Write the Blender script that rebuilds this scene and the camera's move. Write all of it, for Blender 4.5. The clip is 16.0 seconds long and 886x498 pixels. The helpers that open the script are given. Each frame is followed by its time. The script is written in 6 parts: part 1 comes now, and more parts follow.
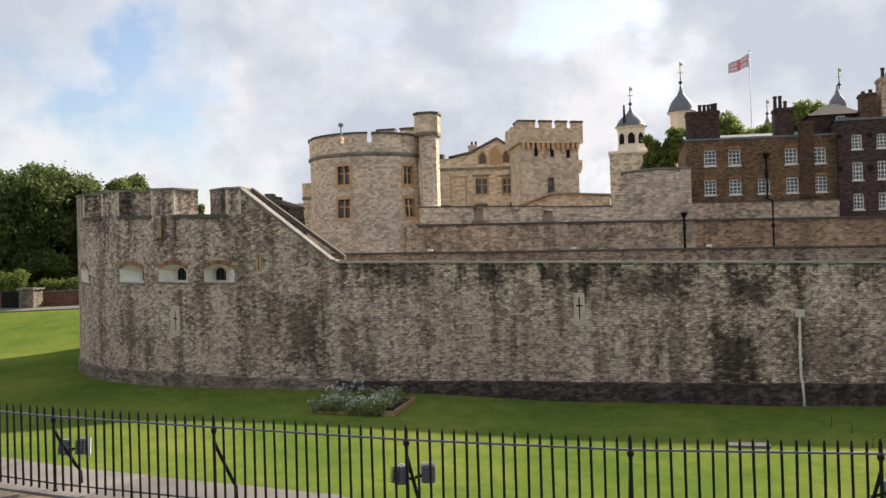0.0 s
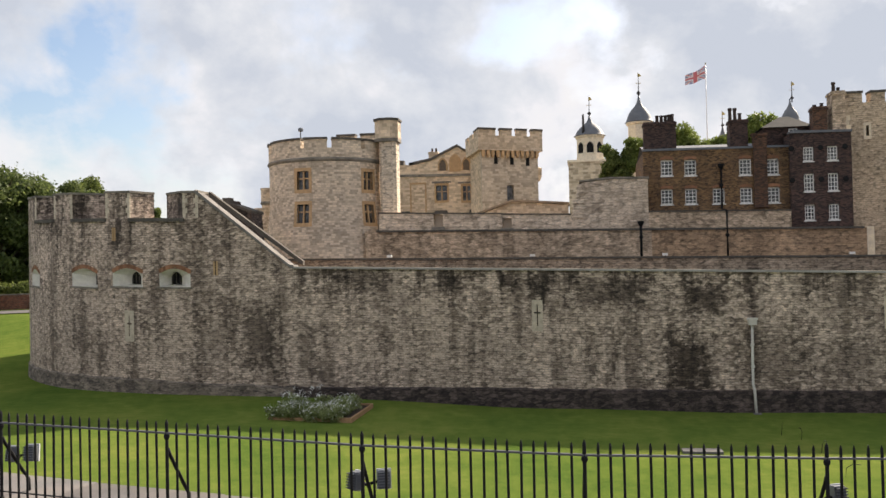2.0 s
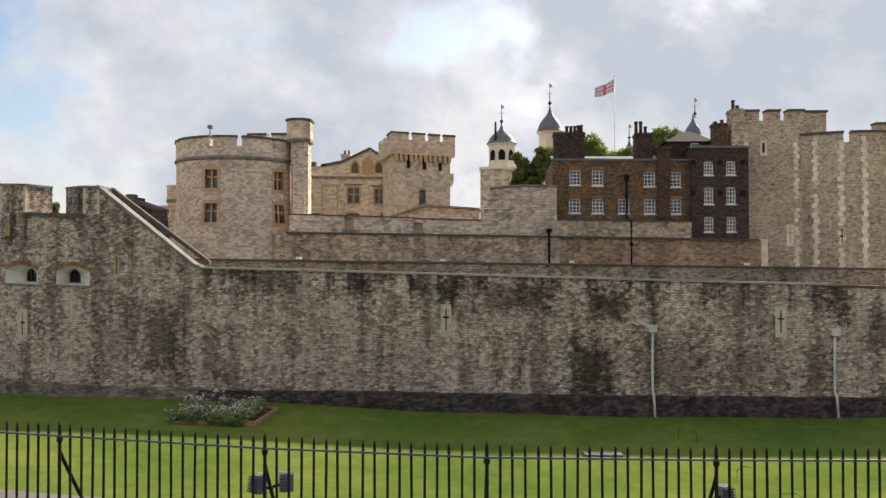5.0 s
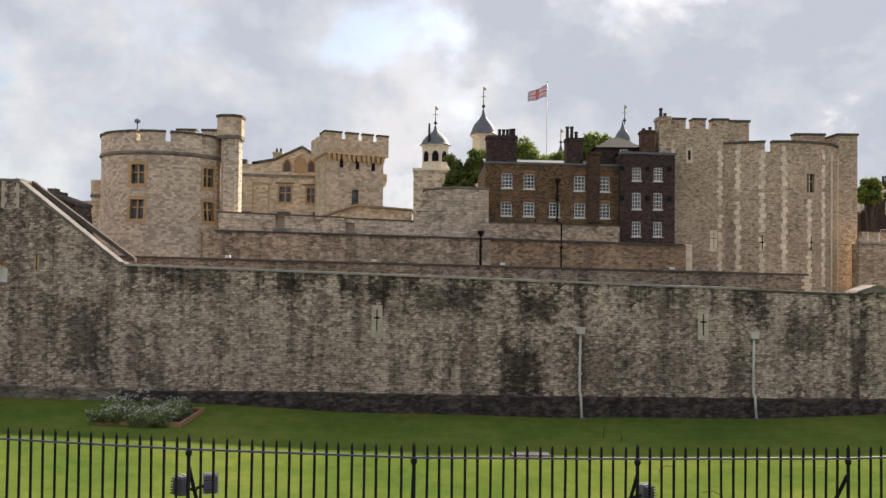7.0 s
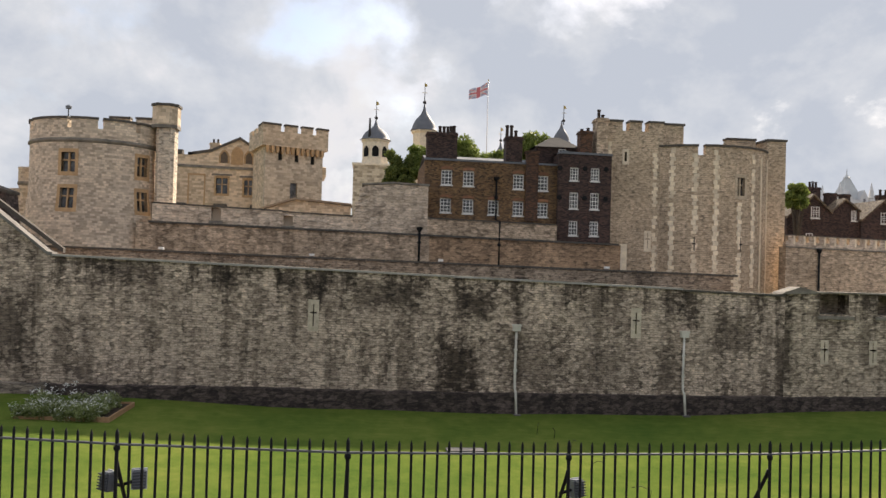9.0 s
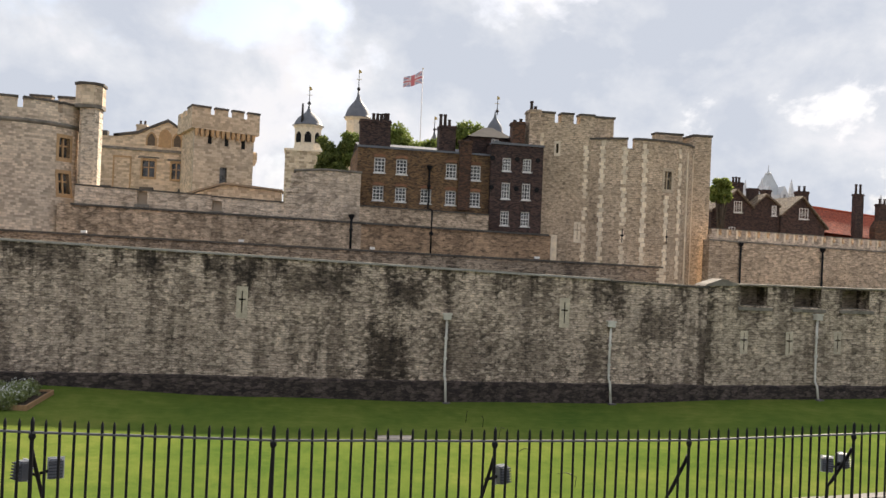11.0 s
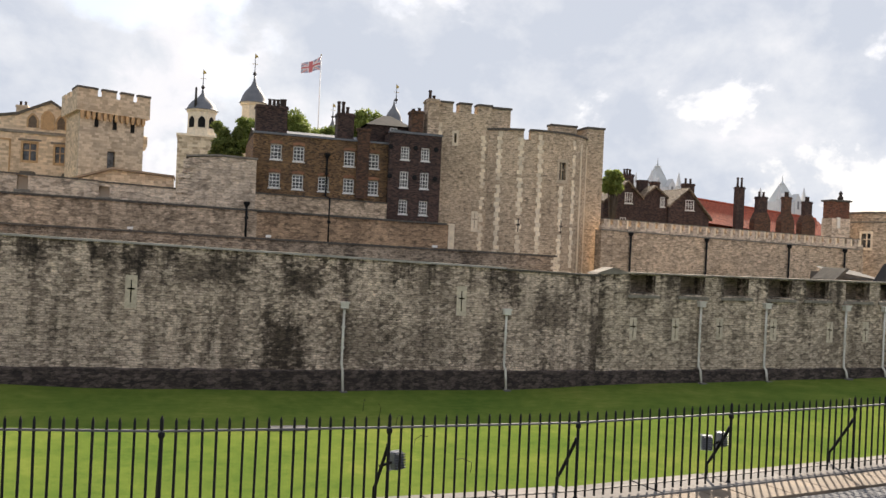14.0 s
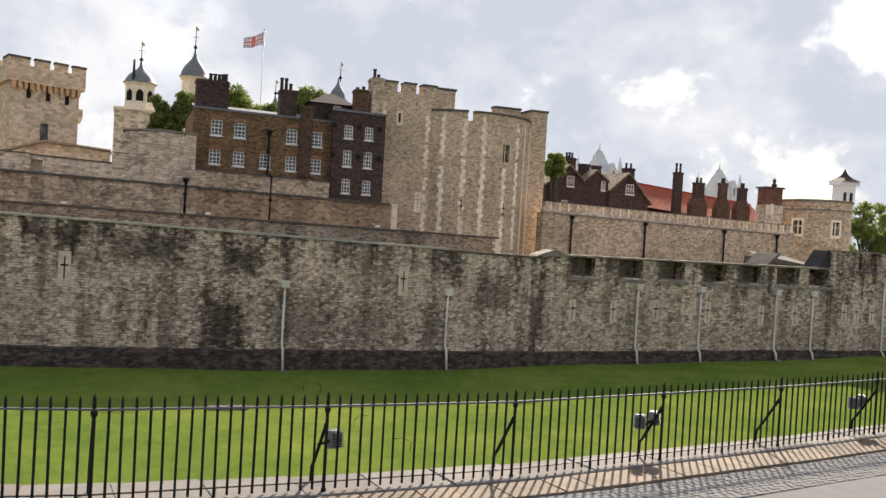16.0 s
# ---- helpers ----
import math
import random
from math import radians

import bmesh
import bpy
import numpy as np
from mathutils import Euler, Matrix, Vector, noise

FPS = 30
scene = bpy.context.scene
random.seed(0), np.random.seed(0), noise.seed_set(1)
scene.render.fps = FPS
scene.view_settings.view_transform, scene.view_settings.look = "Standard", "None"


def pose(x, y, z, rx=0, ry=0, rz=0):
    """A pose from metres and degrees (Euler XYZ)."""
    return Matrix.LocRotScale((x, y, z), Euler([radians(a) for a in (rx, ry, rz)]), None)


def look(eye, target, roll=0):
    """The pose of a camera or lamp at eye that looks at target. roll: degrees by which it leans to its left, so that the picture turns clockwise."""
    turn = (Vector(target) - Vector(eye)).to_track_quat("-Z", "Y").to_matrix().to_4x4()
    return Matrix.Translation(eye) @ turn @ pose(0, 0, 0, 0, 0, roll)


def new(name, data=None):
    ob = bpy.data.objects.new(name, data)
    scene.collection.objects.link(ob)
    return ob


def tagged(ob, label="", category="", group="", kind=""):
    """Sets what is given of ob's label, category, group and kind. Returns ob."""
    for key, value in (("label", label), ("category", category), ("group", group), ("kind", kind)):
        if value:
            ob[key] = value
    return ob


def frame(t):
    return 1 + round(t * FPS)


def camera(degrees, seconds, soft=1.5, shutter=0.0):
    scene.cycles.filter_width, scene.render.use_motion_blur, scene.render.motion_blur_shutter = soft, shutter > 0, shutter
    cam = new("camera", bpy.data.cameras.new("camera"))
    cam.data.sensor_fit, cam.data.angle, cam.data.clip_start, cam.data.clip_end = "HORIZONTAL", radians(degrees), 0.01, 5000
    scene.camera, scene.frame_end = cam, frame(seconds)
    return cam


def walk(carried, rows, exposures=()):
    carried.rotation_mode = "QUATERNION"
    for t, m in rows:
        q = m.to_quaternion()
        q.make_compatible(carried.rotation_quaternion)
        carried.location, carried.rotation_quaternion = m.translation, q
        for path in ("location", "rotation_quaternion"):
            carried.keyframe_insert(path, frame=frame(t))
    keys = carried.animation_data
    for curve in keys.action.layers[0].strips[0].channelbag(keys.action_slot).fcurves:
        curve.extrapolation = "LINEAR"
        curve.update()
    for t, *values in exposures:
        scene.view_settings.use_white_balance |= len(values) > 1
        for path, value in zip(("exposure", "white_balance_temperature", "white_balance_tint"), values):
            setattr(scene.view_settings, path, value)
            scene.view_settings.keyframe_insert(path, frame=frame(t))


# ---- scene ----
cam = camera(54.40, 16.0)
PATH = [
    # seconds, x, y, z, tilt, roll, turn
    (0.0, -0.083, 0.115, 3.114, 90.601, 1.717, 12.000),
    (0.5, -0.072, 0.107, 3.114, 90.643, 1.693, 11.301),
    (1.0, -0.064, 0.101, 3.111, 90.713, 1.550, 10.621),
    (1.5, -0.063, 0.100, 3.109, 90.810, 1.575, 9.940),
    (2.0, -0.057, 0.093, 3.105, 90.969, 1.241, 9.310),
    (2.5, -0.051, 0.085, 3.107, 91.035, 0.964, 8.535),
    (3.0, -0.048, 0.076, 3.105, 91.092, 0.964, 7.508),
    (3.5, -0.040, 0.061, 3.105, 91.071, 0.818, 6.654),
    (4.0, -0.038, 0.059, 3.104, 91.147, 0.420, 5.654),
    (6.5, -0.002, 0.006, 3.098, 91.154, -0.297, -0.081),
    (7.0, 0.000, -0.000, 3.100, 91.238, -0.645, -1.134),
    (7.5, 0.008, -0.011, 3.098, 91.276, -0.756, -2.202),
    (8.0, 0.009, -0.022, 3.100, 91.301, -1.050, -3.378),
    (10.5, 0.027, -0.018, 3.094, 90.531, -2.220, -8.297),
    (11.0, 0.039, -0.016, 3.090, 90.447, -2.347, -9.742),
    (11.5, 0.047, -0.021, 3.079, 90.084, -2.140, -10.868),
    (12.0, 0.046, -0.029, 3.074, 89.890, -2.413, -12.189),
    (12.5, 0.053, -0.029, 3.073, 89.976, -2.533, -13.329),
    (13.0, 0.061, -0.024, 3.068, 90.019, -2.654, -14.481),
    (13.5, 0.070, -0.018, 3.066, 89.977, -2.316, -15.377),
    (14.0, 0.077, -0.030, 3.066, 90.002, -2.523, -16.481),
    (14.5, 0.078, -0.045, 3.065, 89.954, -2.788, -17.399),
    (15.0, 0.083, -0.052, 3.063, 89.514, -2.723, -18.182),
    (15.5, 0.088, -0.059, 3.063, 89.280, -3.233, -19.138),
    (16.0, 0.094, -0.063, 3.061, 88.905, -3.360, -20.268),
]
walk(cam, [(r[0], pose(*r[1:])) for r in PATH], exposures=[(0.0, 0.93, 6700, 13.0), (3.5, 0.89, 6700, 13.0), (7.0, 0.80, 6700, 13.0), (8.2, 0.80, 6700, 13.0), (10.5, 0.88, 6700, 13.0), (11.0, 0.98, 6700, 13.0), (14.0, 1.04, 6700, 13.0), (16.0, 1.01, 6700, 13.0)])

# ---- world, sun ----
SUN_TO = Vector((-7.0, -10.6, -7.8)).normalized()      # the way the sunlight goes
SUN_ELEV = math.asin(-SUN_TO.z)
SUN_ROT = math.atan2(-SUN_TO.x, -SUN_TO.y)


def build_world():
    w = bpy.data.worlds.new("sky")
    scene.world = w
    w.use_nodes = True
    nt = w.node_tree
    nt.nodes.clear()
    N, L = nt.nodes.new, nt.links.new

    def math_node(op, a, b=None, clamp=False):
        m = N("ShaderNodeMath")
        m.operation, m.use_clamp = op, clamp
        for i, v in enumerate((a, b)):
            if v is None:
                continue
            if isinstance(v, (int, float)):
                m.inputs[i].default_value = v
            else:
                L(v, m.inputs[i])
        return m.outputs[0]

    def ramp(fac, *stops):
        r = N("ShaderNodeValToRGB")
        els = r.color_ramp.elements
        while len(els) < len(stops):
            els.new(0.5)
        for e, (p, col) in zip(els, stops):
            e.position, e.color = p, (*col, 1)
        L(fac, r.inputs[0])
        return r.outputs[0]

    def mix(fac, a, b):
        m = N("ShaderNodeMix")
        m.data_type = "RGBA"
        L(fac, m.inputs[0])
        for i, v in ((6, a), (7, b)):
            if isinstance(v, tuple):
                m.inputs[i].default_value = (*v, 1)
            else:
                L(v, m.inputs[i])
        return m.outputs[2]

    tc = N("ShaderNodeTexCoord").outputs["Generated"]
    sky = N("ShaderNodeTexSky")
    sky.sky_type, sky.sun_disc = "NISHITA", False
    sky.sun_elevation, sky.sun_rotation = SUN_ELEV, SUN_ROT
    sky.dust_density, sky.ozone_density = 1.6, 1.5
    blue = N("ShaderNodeVectorMath")
    blue.operation = "SCALE"
    L(sky.outputs[0], blue.inputs[0])
    blue.inputs["Scale"].default_value = 0.16

    def noise_tex(scale, detail, rough, stretch, shift, distort=0.0):
        mp = N("ShaderNodeMapping")
        mp.inputs["Scale"].default_value = stretch
        mp.inputs["Location"].default_value = shift
        L(tc, mp.inputs[0])
        n = N("ShaderNodeTexNoise")
        n.inputs["Scale"].default_value, n.inputs["Detail"].default_value = scale, detail
        n.inputs["Roughness"].default_value, n.inputs["Distortion"].default_value = rough, distort
        L(mp.outputs[0], n.inputs[0])
        return n.outputs[0]

    # ragged directions, so that no opening has a clean rim
    rag = N("ShaderNodeTexNoise")
    rag.inputs["Scale"].default_value, rag.inputs["Detail"].default_value = 7.0, 8.0
    L(tc, rag.inputs[0])
    warp = N("ShaderNodeVectorMath")
    warp.operation = "MULTIPLY_ADD"
    L(rag.outputs["Color"], warp.inputs[0])
    warp.inputs[1].default_value = (0.22, 0.22, 0.22)
    L(tc, warp.inputs[2])
    ragged = N("ShaderNodeVectorMath")
    ragged.operation = "SUBTRACT"
    L(warp.outputs[0], ragged.inputs[0])
    ragged.inputs[1].default_value = (0.11, 0.11, 0.11)
    cover = noise_tex(4.6, 12, 0.56, (1, 1, 1.35), (0.3, 0.1, 0.0), 0.15)
    gaps = 0
    for az, el, reach, amount in CLOUD_GAPS:
        a, e = radians(az), radians(el)
        way = Vector((-math.sin(a) * math.cos(e), math.cos(a) * math.cos(e), math.sin(e)))
        d = N("ShaderNodeVectorMath")
        d.operation = "DISTANCE"
        L(ragged.outputs[0], d.inputs[0])
        d.inputs[1].default_value = way
        g = math_node("MULTIPLY", math_node("SUBTRACT", 1.0, math_node("DIVIDE", d.outputs["Value"], reach), True), amount)
        gaps = g if gaps == 0 else math_node("ADD", gaps, g)
    cover = math_node("SUBTRACT", cover, gaps)
    cloud = ramp(cover, (0.27, (0, 0, 0)), (0.37, (0.75, 0.75, 0.75)), (0.44, (1, 1, 1)))
    # thin rims glow white, thick cores stay grey
    fluff = noise_tex(7.5, 12, 0.58, (1, 1, 1.3), (1.7, 0.4, 0.2), 0.2)
    dull = noise_tex(2.8, 5, 0.5, (1, 1, 1.6), (4.1, 2.2, 0.6), 0.2)
    tone = math_node("ADD", math_node("ADD", math_node("MULTIPLY", cover, 0.55), math_node("MULTIPLY", fluff, 0.62)), math_node("MULTIPLY", dull, 0.42))
    for az, el, reach, amount in CLOUD_CORES:
        a, e = radians(az), radians(el)
        d = N("ShaderNodeVectorMath")
        d.operation = "DISTANCE"
        L(ragged.outputs[0], d.inputs[0])
        d.inputs[1].default_value = (-math.sin(a) * math.cos(e), math.cos(a) * math.cos(e), math.sin(e))
        tone = math_node("ADD", tone, math_node("MULTIPLY", math_node("SUBTRACT", 1.0, math_node("DIVIDE", d.outputs["Value"], reach), True), amount))
    shade = ramp(tone, (0.62, (0.865, 0.875, 0.885)), (0.70, (0.82, 0.84, 0.88)), (0.765, (0.70, 0.745, 0.80)), (0.88, (0.55, 0.61, 0.70)))
    out = mix(cloud, blue.outputs[0], shade)
    bg = N("ShaderNodeBackground")
    bg.inputs["Strength"].default_value = SKY_STRENGTH
    L(out, bg.inputs[0])
    o = N("ShaderNodeOutputWorld")
    L(bg.outputs[0], o.inputs[0])


SKY_STRENGTH = 0.56
CLOUD_CORES = [(-20, 16, 0.30, 0.10), (8, 10, 0.10, 0.05), (36, 18, 0.15, 0.10), (-30, 8, 0.15, 0.06), (-44, 7, 0.16, 0.07)]
CLOUD_GAPS = [(29, 11.5, 0.105, 0.32), (37, 9, 0.12, 0.16), (17, 17, 0.10, 0.24), (2, 17.5, 0.10, 0.26), (22, 7, 0.08, 0.16), (-47, 16, 0.13, 0.30), (-45, 11.0, 0.08, 0.20), (-35, 11, 0.10, 0.06), (-56, 9, 0.12, 0.10), (70, 35, 0.4, 0.3), (150, 45, 0.5, 0.3), (-120, 40, 0.5, 0.3)]
build_world()
sun = new("sun", bpy.data.lights.new("sun", "SUN"))
sun.data.energy, sun.data.angle, sun.data.color = 5.0, radians(1.8), (1.0, 0.89, 0.73)
sun.matrix_world = look((60, 100, 78), (60 + SUN_TO.x, 100 + SUN_TO.y, 78 + SUN_TO.z))


# ---- materials ----
def shader(name, rough=0.8, metal=0.0):
    m = bpy.data.materials.new(name)
    m.use_nodes = True
    nt = m.node_tree
    b = nt.nodes["Principled BSDF"]
    b.inputs["Roughness"].default_value, b.inputs["Metallic"].default_value = rough, metal
    return m, nt, b


class Nodes:
    """Short ways to wire nodes."""

    def __init__(self, nt):
        self.nt = nt

    def n(self, kind, **ins):
        node = self.nt.nodes.new(kind)
        for k, v in ins.items():
            self.put(node.inputs[k.replace("_", " ")], v)
        return node

    def put(self, socket, v):
        if isinstance(v, bpy.types.NodeSocket):
            self.nt.links.new(v, socket)
        elif isinstance(v, tuple) and len(v) == 3 and socket.type == "RGBA":
            socket.default_value = (*v, 1)
        else:
            socket.default_value = v

    def math(self, op, a, b=0.0, clamp=False):
        m = self.n("ShaderNodeMath")
        m.operation, m.use_clamp = op, clamp
        self.put(m.inputs[0], a)
        self.put(m.inputs[1], b)
        return m.outputs[0]

    def noise(self, vec, scale, detail=4, rough=0.55, stretch=(1, 1, 1)):
        mp = self.n("ShaderNodeMapping", Vector=vec, Scale=stretch)
        return self.n("ShaderNodeTexNoise", Vector=mp.outputs[0], Scale=scale, Detail=detail, Roughness=rough).outputs[0]

    def ramp(self, fac, *stops):
        r = self.n("ShaderNodeValToRGB")
        els = r.color_ramp.elements
        while len(els) < len(stops):
            els.new(0.5)
        for e, (p, col) in zip(els, stops):
            e.position = p
            e.color = (*col, 1) if isinstance(col, tuple) else (col, col, col, 1)
        self.put(r.inputs[0], fac)
        return r.outputs[0]

    def mix(self, fac, a, b, mode="MIX"):
        m = self.n("ShaderNodeMix")
        m.data_type, m.blend_type = "RGBA", mode
        self.put(m.inputs[0], fac)
        self.put(m.inputs[6], a)
        self.put(m.inputs[7], b)
        return m.outputs[2]

    def bump(self, height, strength, dist):
        return self.n("ShaderNodeBump", Height=height, Strength=strength, Distance=dist).outputs[0]


def masonry(name, light, mid, dark, mortar, course=0.17, length=0.36, streak=0.0, soot=0.3, gap=0.012, wobble=0.05, moss=0.0, seed=0.0, patch=(0, 0, 0), patchy=0.0, rubble=True, drips=None, marks=(), joint_shade=0.30):
    """Rubble or coursed brick on a metric UV map: every piece its own tone, wavering joints, stains at two scales."""
    m, nt, b = shader(name, 0.9)
    k = Nodes(nt)
    uv = k.n("ShaderNodeUVMap").outputs[0]
    off = k.n("ShaderNodeMapping", Vector=uv, Location=(seed, seed * 0.37, 0)).outputs[0]
    warp = k.n("ShaderNodeTexNoise", Vector=off, Scale=1.7, Detail=3.0)
    shift = k.n("ShaderNodeVectorMath")
    shift.operation = "MULTIPLY_ADD"
    k.put(shift.inputs[0], warp.outputs["Color"])
    shift.inputs[1].default_value = (wobble, wobble * 0.45, 0)
    k.put(shift.inputs[2], off)
    vec = shift.outputs[0]
    br = k.n("ShaderNodeTexBrick", Vector=vec, Scale=1.0)
    br.inputs["Color1"].default_value, br.inputs["Color2"].default_value = (0, 0, 0, 1), (1, 1, 1, 1)
    br.inputs["Mortar"].default_value = (0.5, 0.5, 0.5, 1)
    br.inputs["Mortar Size"].default_value, br.inputs["Mortar Smooth"].default_value = gap, 0.4
    br.inputs["Brick Width"].default_value, br.inputs["Row Height"].default_value = length, course
    br.offset, br.squash, br.squash_frequency = 0.5, 0.7, 3
    piece, joint = br.outputs["Color"], br.outputs["Fac"]
    if rubble:
        # uneven stones of random length in wavering courses; shade of recessed joints is painted in unevenly
        bed = k.n("ShaderNodeTexBrick", Vector=vec, Scale=1.0)
        bed.inputs["Mortar Size"].default_value, bed.inputs["Mortar Smooth"].default_value = gap * 1.3, 0.8
        bed.inputs["Brick Width"].default_value, bed.inputs["Row Height"].default_value = length * 3.1, course
        bed.offset, bed.squash, bed.squash_frequency = 0.37, 0.6, 3
        cells = k.n("ShaderNodeMapping", Vector=vec, Scale=(0.82 / length, 0.95 / course, 1)).outputs[0]
        stone = k.n("ShaderNodeTexVoronoi", Vector=cells, Scale=1.0, Randomness=0.85)
        stone.voronoi_dimensions = "2D"
        small = k.n("ShaderNodeTexVoronoi", Vector=cells, Scale=1.9, Randomness=0.9)
        small.voronoi_dimensions = "2D"
        fine = k.noise(off, 13.0, 4, 0.75, (0.45, 1.5, 1))
        rim = k.ramp(stone.outputs["Distance"], (0.46, 0.0), (0.70, 0.9))
        ragged = k.ramp(k.noise(off, 6.0, 4, 0.75, (0.35, 1.2, 1)), (0.40, 0.1), (0.58, 1.0))
        joint = k.math("MULTIPLY", k.math("MAXIMUM", bed.outputs["Fac"], rim), ragged)
        piece = k.math("ADD", k.math("ADD", k.math("MULTIPLY", stone.outputs["Color"], 0.56), k.math("MULTIPLY", small.outputs["Color"], 0.30)), k.math("MULTIPLY", k.math("SUBTRACT", fine, 0.36), 0.75))
    tone = k.noise(off, 2.2 / max(length, 0.3), 4, 0.7, (0.5, 1.3, 1))
    val = k.math("ADD", k.math("MULTIPLY", piece, 0.62), k.math("MULTIPLY", tone, 0.55))
    col = k.ramp(val, (0.30, dark), (0.53, mid), (0.82, light)) if rubble else k.ramp(val, (0.30, dark), (0.56, mid), (0.82, light))
    if patchy:
        pn = k.ramp(k.noise(off, 0.45, 4, 0.6), (0.5, 0.0), (0.62, 1.0))
        col = k.mix(k.math("MULTIPLY", pn, patchy), col, patch)
    if rubble:
        col = k.mix(0.45, col, k.ramp(k.noise(off, 14.0, 3, 0.8, (0.4, 1.5, 1)), (0.36, 0.6), (0.5, 1.0), (0.62, 1.4)), "MULTIPLY")
        # mortar darkened to paint in the shadow of the recessed joints
        col = k.mix(k.math("MULTIPLY", joint, 0.92), col, tuple(c * joint_shade for c in mortar))
    else:
        col = k.mix(joint, col, mortar)
    # soot keeps the stones: it bites the joints and the duller pieces first
    bite = k.math("MULTIPLY", k.math("SUBTRACT", piece, 0.45), 0.16)
    big = k.noise(off, 0.16, 5, 0.6)
    col = k.mix(0.55, col, k.ramp(big, (0.3, 0.62), (0.7, 1.28)), "MULTIPLY")
    if soot:
        st = k.ramp(k.math("SUBTRACT", k.noise(off, 0.75, 6, 0.65), bite), (0.48, 0.0), (0.64, 1.0))
        col = k.mix(k.math("MULTIPLY", st, soot), col, k.mix(1.0, col, (0.20, 0.185, 0.175), "MULTIPLY"))
    if streak:
        run = k.noise(off, 0.62, 5, 0.62, (1, 0.07, 1))
        veil = k.noise(off, 0.35, 3, 0.5)
        st = k.ramp(k.math("ADD", k.math("MULTIPLY", run, 0.8), k.math("SUBTRACT", k.math("MULTIPLY", veil, 0.3), bite)), (0.50, 0.0), (0.63, 1.0))
        col = k.mix(k.math("MULTIPLY", st, streak), col, k.mix(1.0, col, (0.17, 0.155, 0.145), "MULTIPLY"))
        pale = k.ramp(k.noise(off, 0.9, 4, 0.6, (1, 0.05, 1)), (0.58, 0.0), (0.70, 1.0))
        col = k.mix(k.math("MULTIPLY", pale, streak * 0.45), col, light)
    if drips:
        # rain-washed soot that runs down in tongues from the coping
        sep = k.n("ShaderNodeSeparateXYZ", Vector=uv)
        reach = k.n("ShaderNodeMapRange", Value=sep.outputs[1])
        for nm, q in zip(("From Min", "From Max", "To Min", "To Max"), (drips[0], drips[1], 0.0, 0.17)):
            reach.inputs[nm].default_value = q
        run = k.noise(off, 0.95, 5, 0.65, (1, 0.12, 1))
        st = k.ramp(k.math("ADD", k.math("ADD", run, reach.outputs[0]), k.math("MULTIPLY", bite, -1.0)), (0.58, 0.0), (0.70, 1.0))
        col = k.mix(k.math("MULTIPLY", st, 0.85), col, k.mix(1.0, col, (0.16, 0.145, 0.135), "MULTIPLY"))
    for mu, mw, z0, z1, amount in marks:
        # old soot patches with ragged rims: middle, half width, heights, strength
        sep = k.n("ShaderNodeSeparateXYZ", Vector=uv)
        du = k.math("DIVIDE", k.math("ABSOLUTE", k.math("SUBTRACT", sep.outputs[0], mu)), mw)
        dz = k.math("DIVIDE", k.math("ABSOLUTE", k.math("SUBTRACT", sep.outputs[1], (z0 + z1) / 2)), (z1 - z0) / 2)
        far = k.math("ADD", k.math("MULTIPLY", k.math("MAXIMUM", du, dz), 0.45), k.math("MULTIPLY", k.noise(off, 1.6, 6, 0.7), 0.9))
        st = k.ramp(k.math("ADD", far, k.math("MULTIPLY", bite, 1.3)), (0.66, 1.0), (0.92, 0.0))
        col = k.mix(k.math("MULTIPLY", st, amount), col, k.mix(1.0, col, (0.15, 0.135, 0.125), "MULTIPLY"))
    if moss:
        ms = k.ramp(k.noise(off, 1.1, 6, 0.6), (0.52, 0.0), (0.68, 1.0))
        col = k.mix(k.math("MULTIPLY", ms, moss), col, (0.07, 0.075, 0.035))
    k.put(b.inputs["Base Color"], col)
    h = k.math("ADD", k.math("MULTIPLY", joint, -0.8), k.math("MULTIPLY", k.noise(off, 7, 5, 0.7), 0.7))
    k.put(b.inputs["Normal"], k.bump(h, 0.8, 0.05))
    return m


def plain(name, col, rough=0.6, metal=0.0, vary=0.25, scale=3.0, bump=0.0, stain=(0, 0, 0), stained=0.0, spread=0.0):
    """A painted, cast or sawn surface: a base colour with two scales of variation, stains and fine relief."""
    m, nt, b = shader(name, rough, metal)
    k = Nodes(nt)
    co = k.n("ShaderNodeTexCoord").outputs["Object"]
    c = k.mix(1.0, col, k.ramp(k.noise(co, scale, 6, 0.6), (0.25, 1 - vary), (0.75, 1 + vary)), "MULTIPLY")
    c = k.mix(1.0, c, k.ramp(k.noise(co, scale * 9, 3, 0.6), (0.25, 1 - vary * 0.5), (0.75, 1 + vary * 0.5)), "MULTIPLY")
    if stained:
        c = k.mix(k.math("MULTIPLY", k.ramp(k.noise(co, scale * 0.6, 6, 0.65), (0.45, 0.0), (0.65, 1.0)), stained), c, stain)
    if spread:
        rnd = k.n("ShaderNodeObjectInfo").outputs["Random"]
        c = k.mix(1.0, c, k.ramp(rnd, (0.0, 1 - spread), (1.0, 1 + spread)), "MULTIPLY")
    b.inputs["Specular IOR Level"].default_value = 0.5 if rough < 0.6 else 0.2
    k.put(b.inputs["Base Color"], c)
    if bump:
        k.put(b.inputs["Normal"], k.bump(k.noise(co, scale * 6, 5, 0.65), 0.6, bump))
    return m


def leafy(name, dark, light):
    m, nt, b = shader(name, 0.6)
    k = Nodes(nt)
    co = k.n("ShaderNodeTexCoord").outputs["Object"]
    isl = k.n("ShaderNodeNewGeometry").outputs["Random Per Island"]
    v = k.math("ADD", k.math("MULTIPLY", isl, 0.55), k.math("MULTIPLY", k.noise(co, 0.5, 3), 0.5))
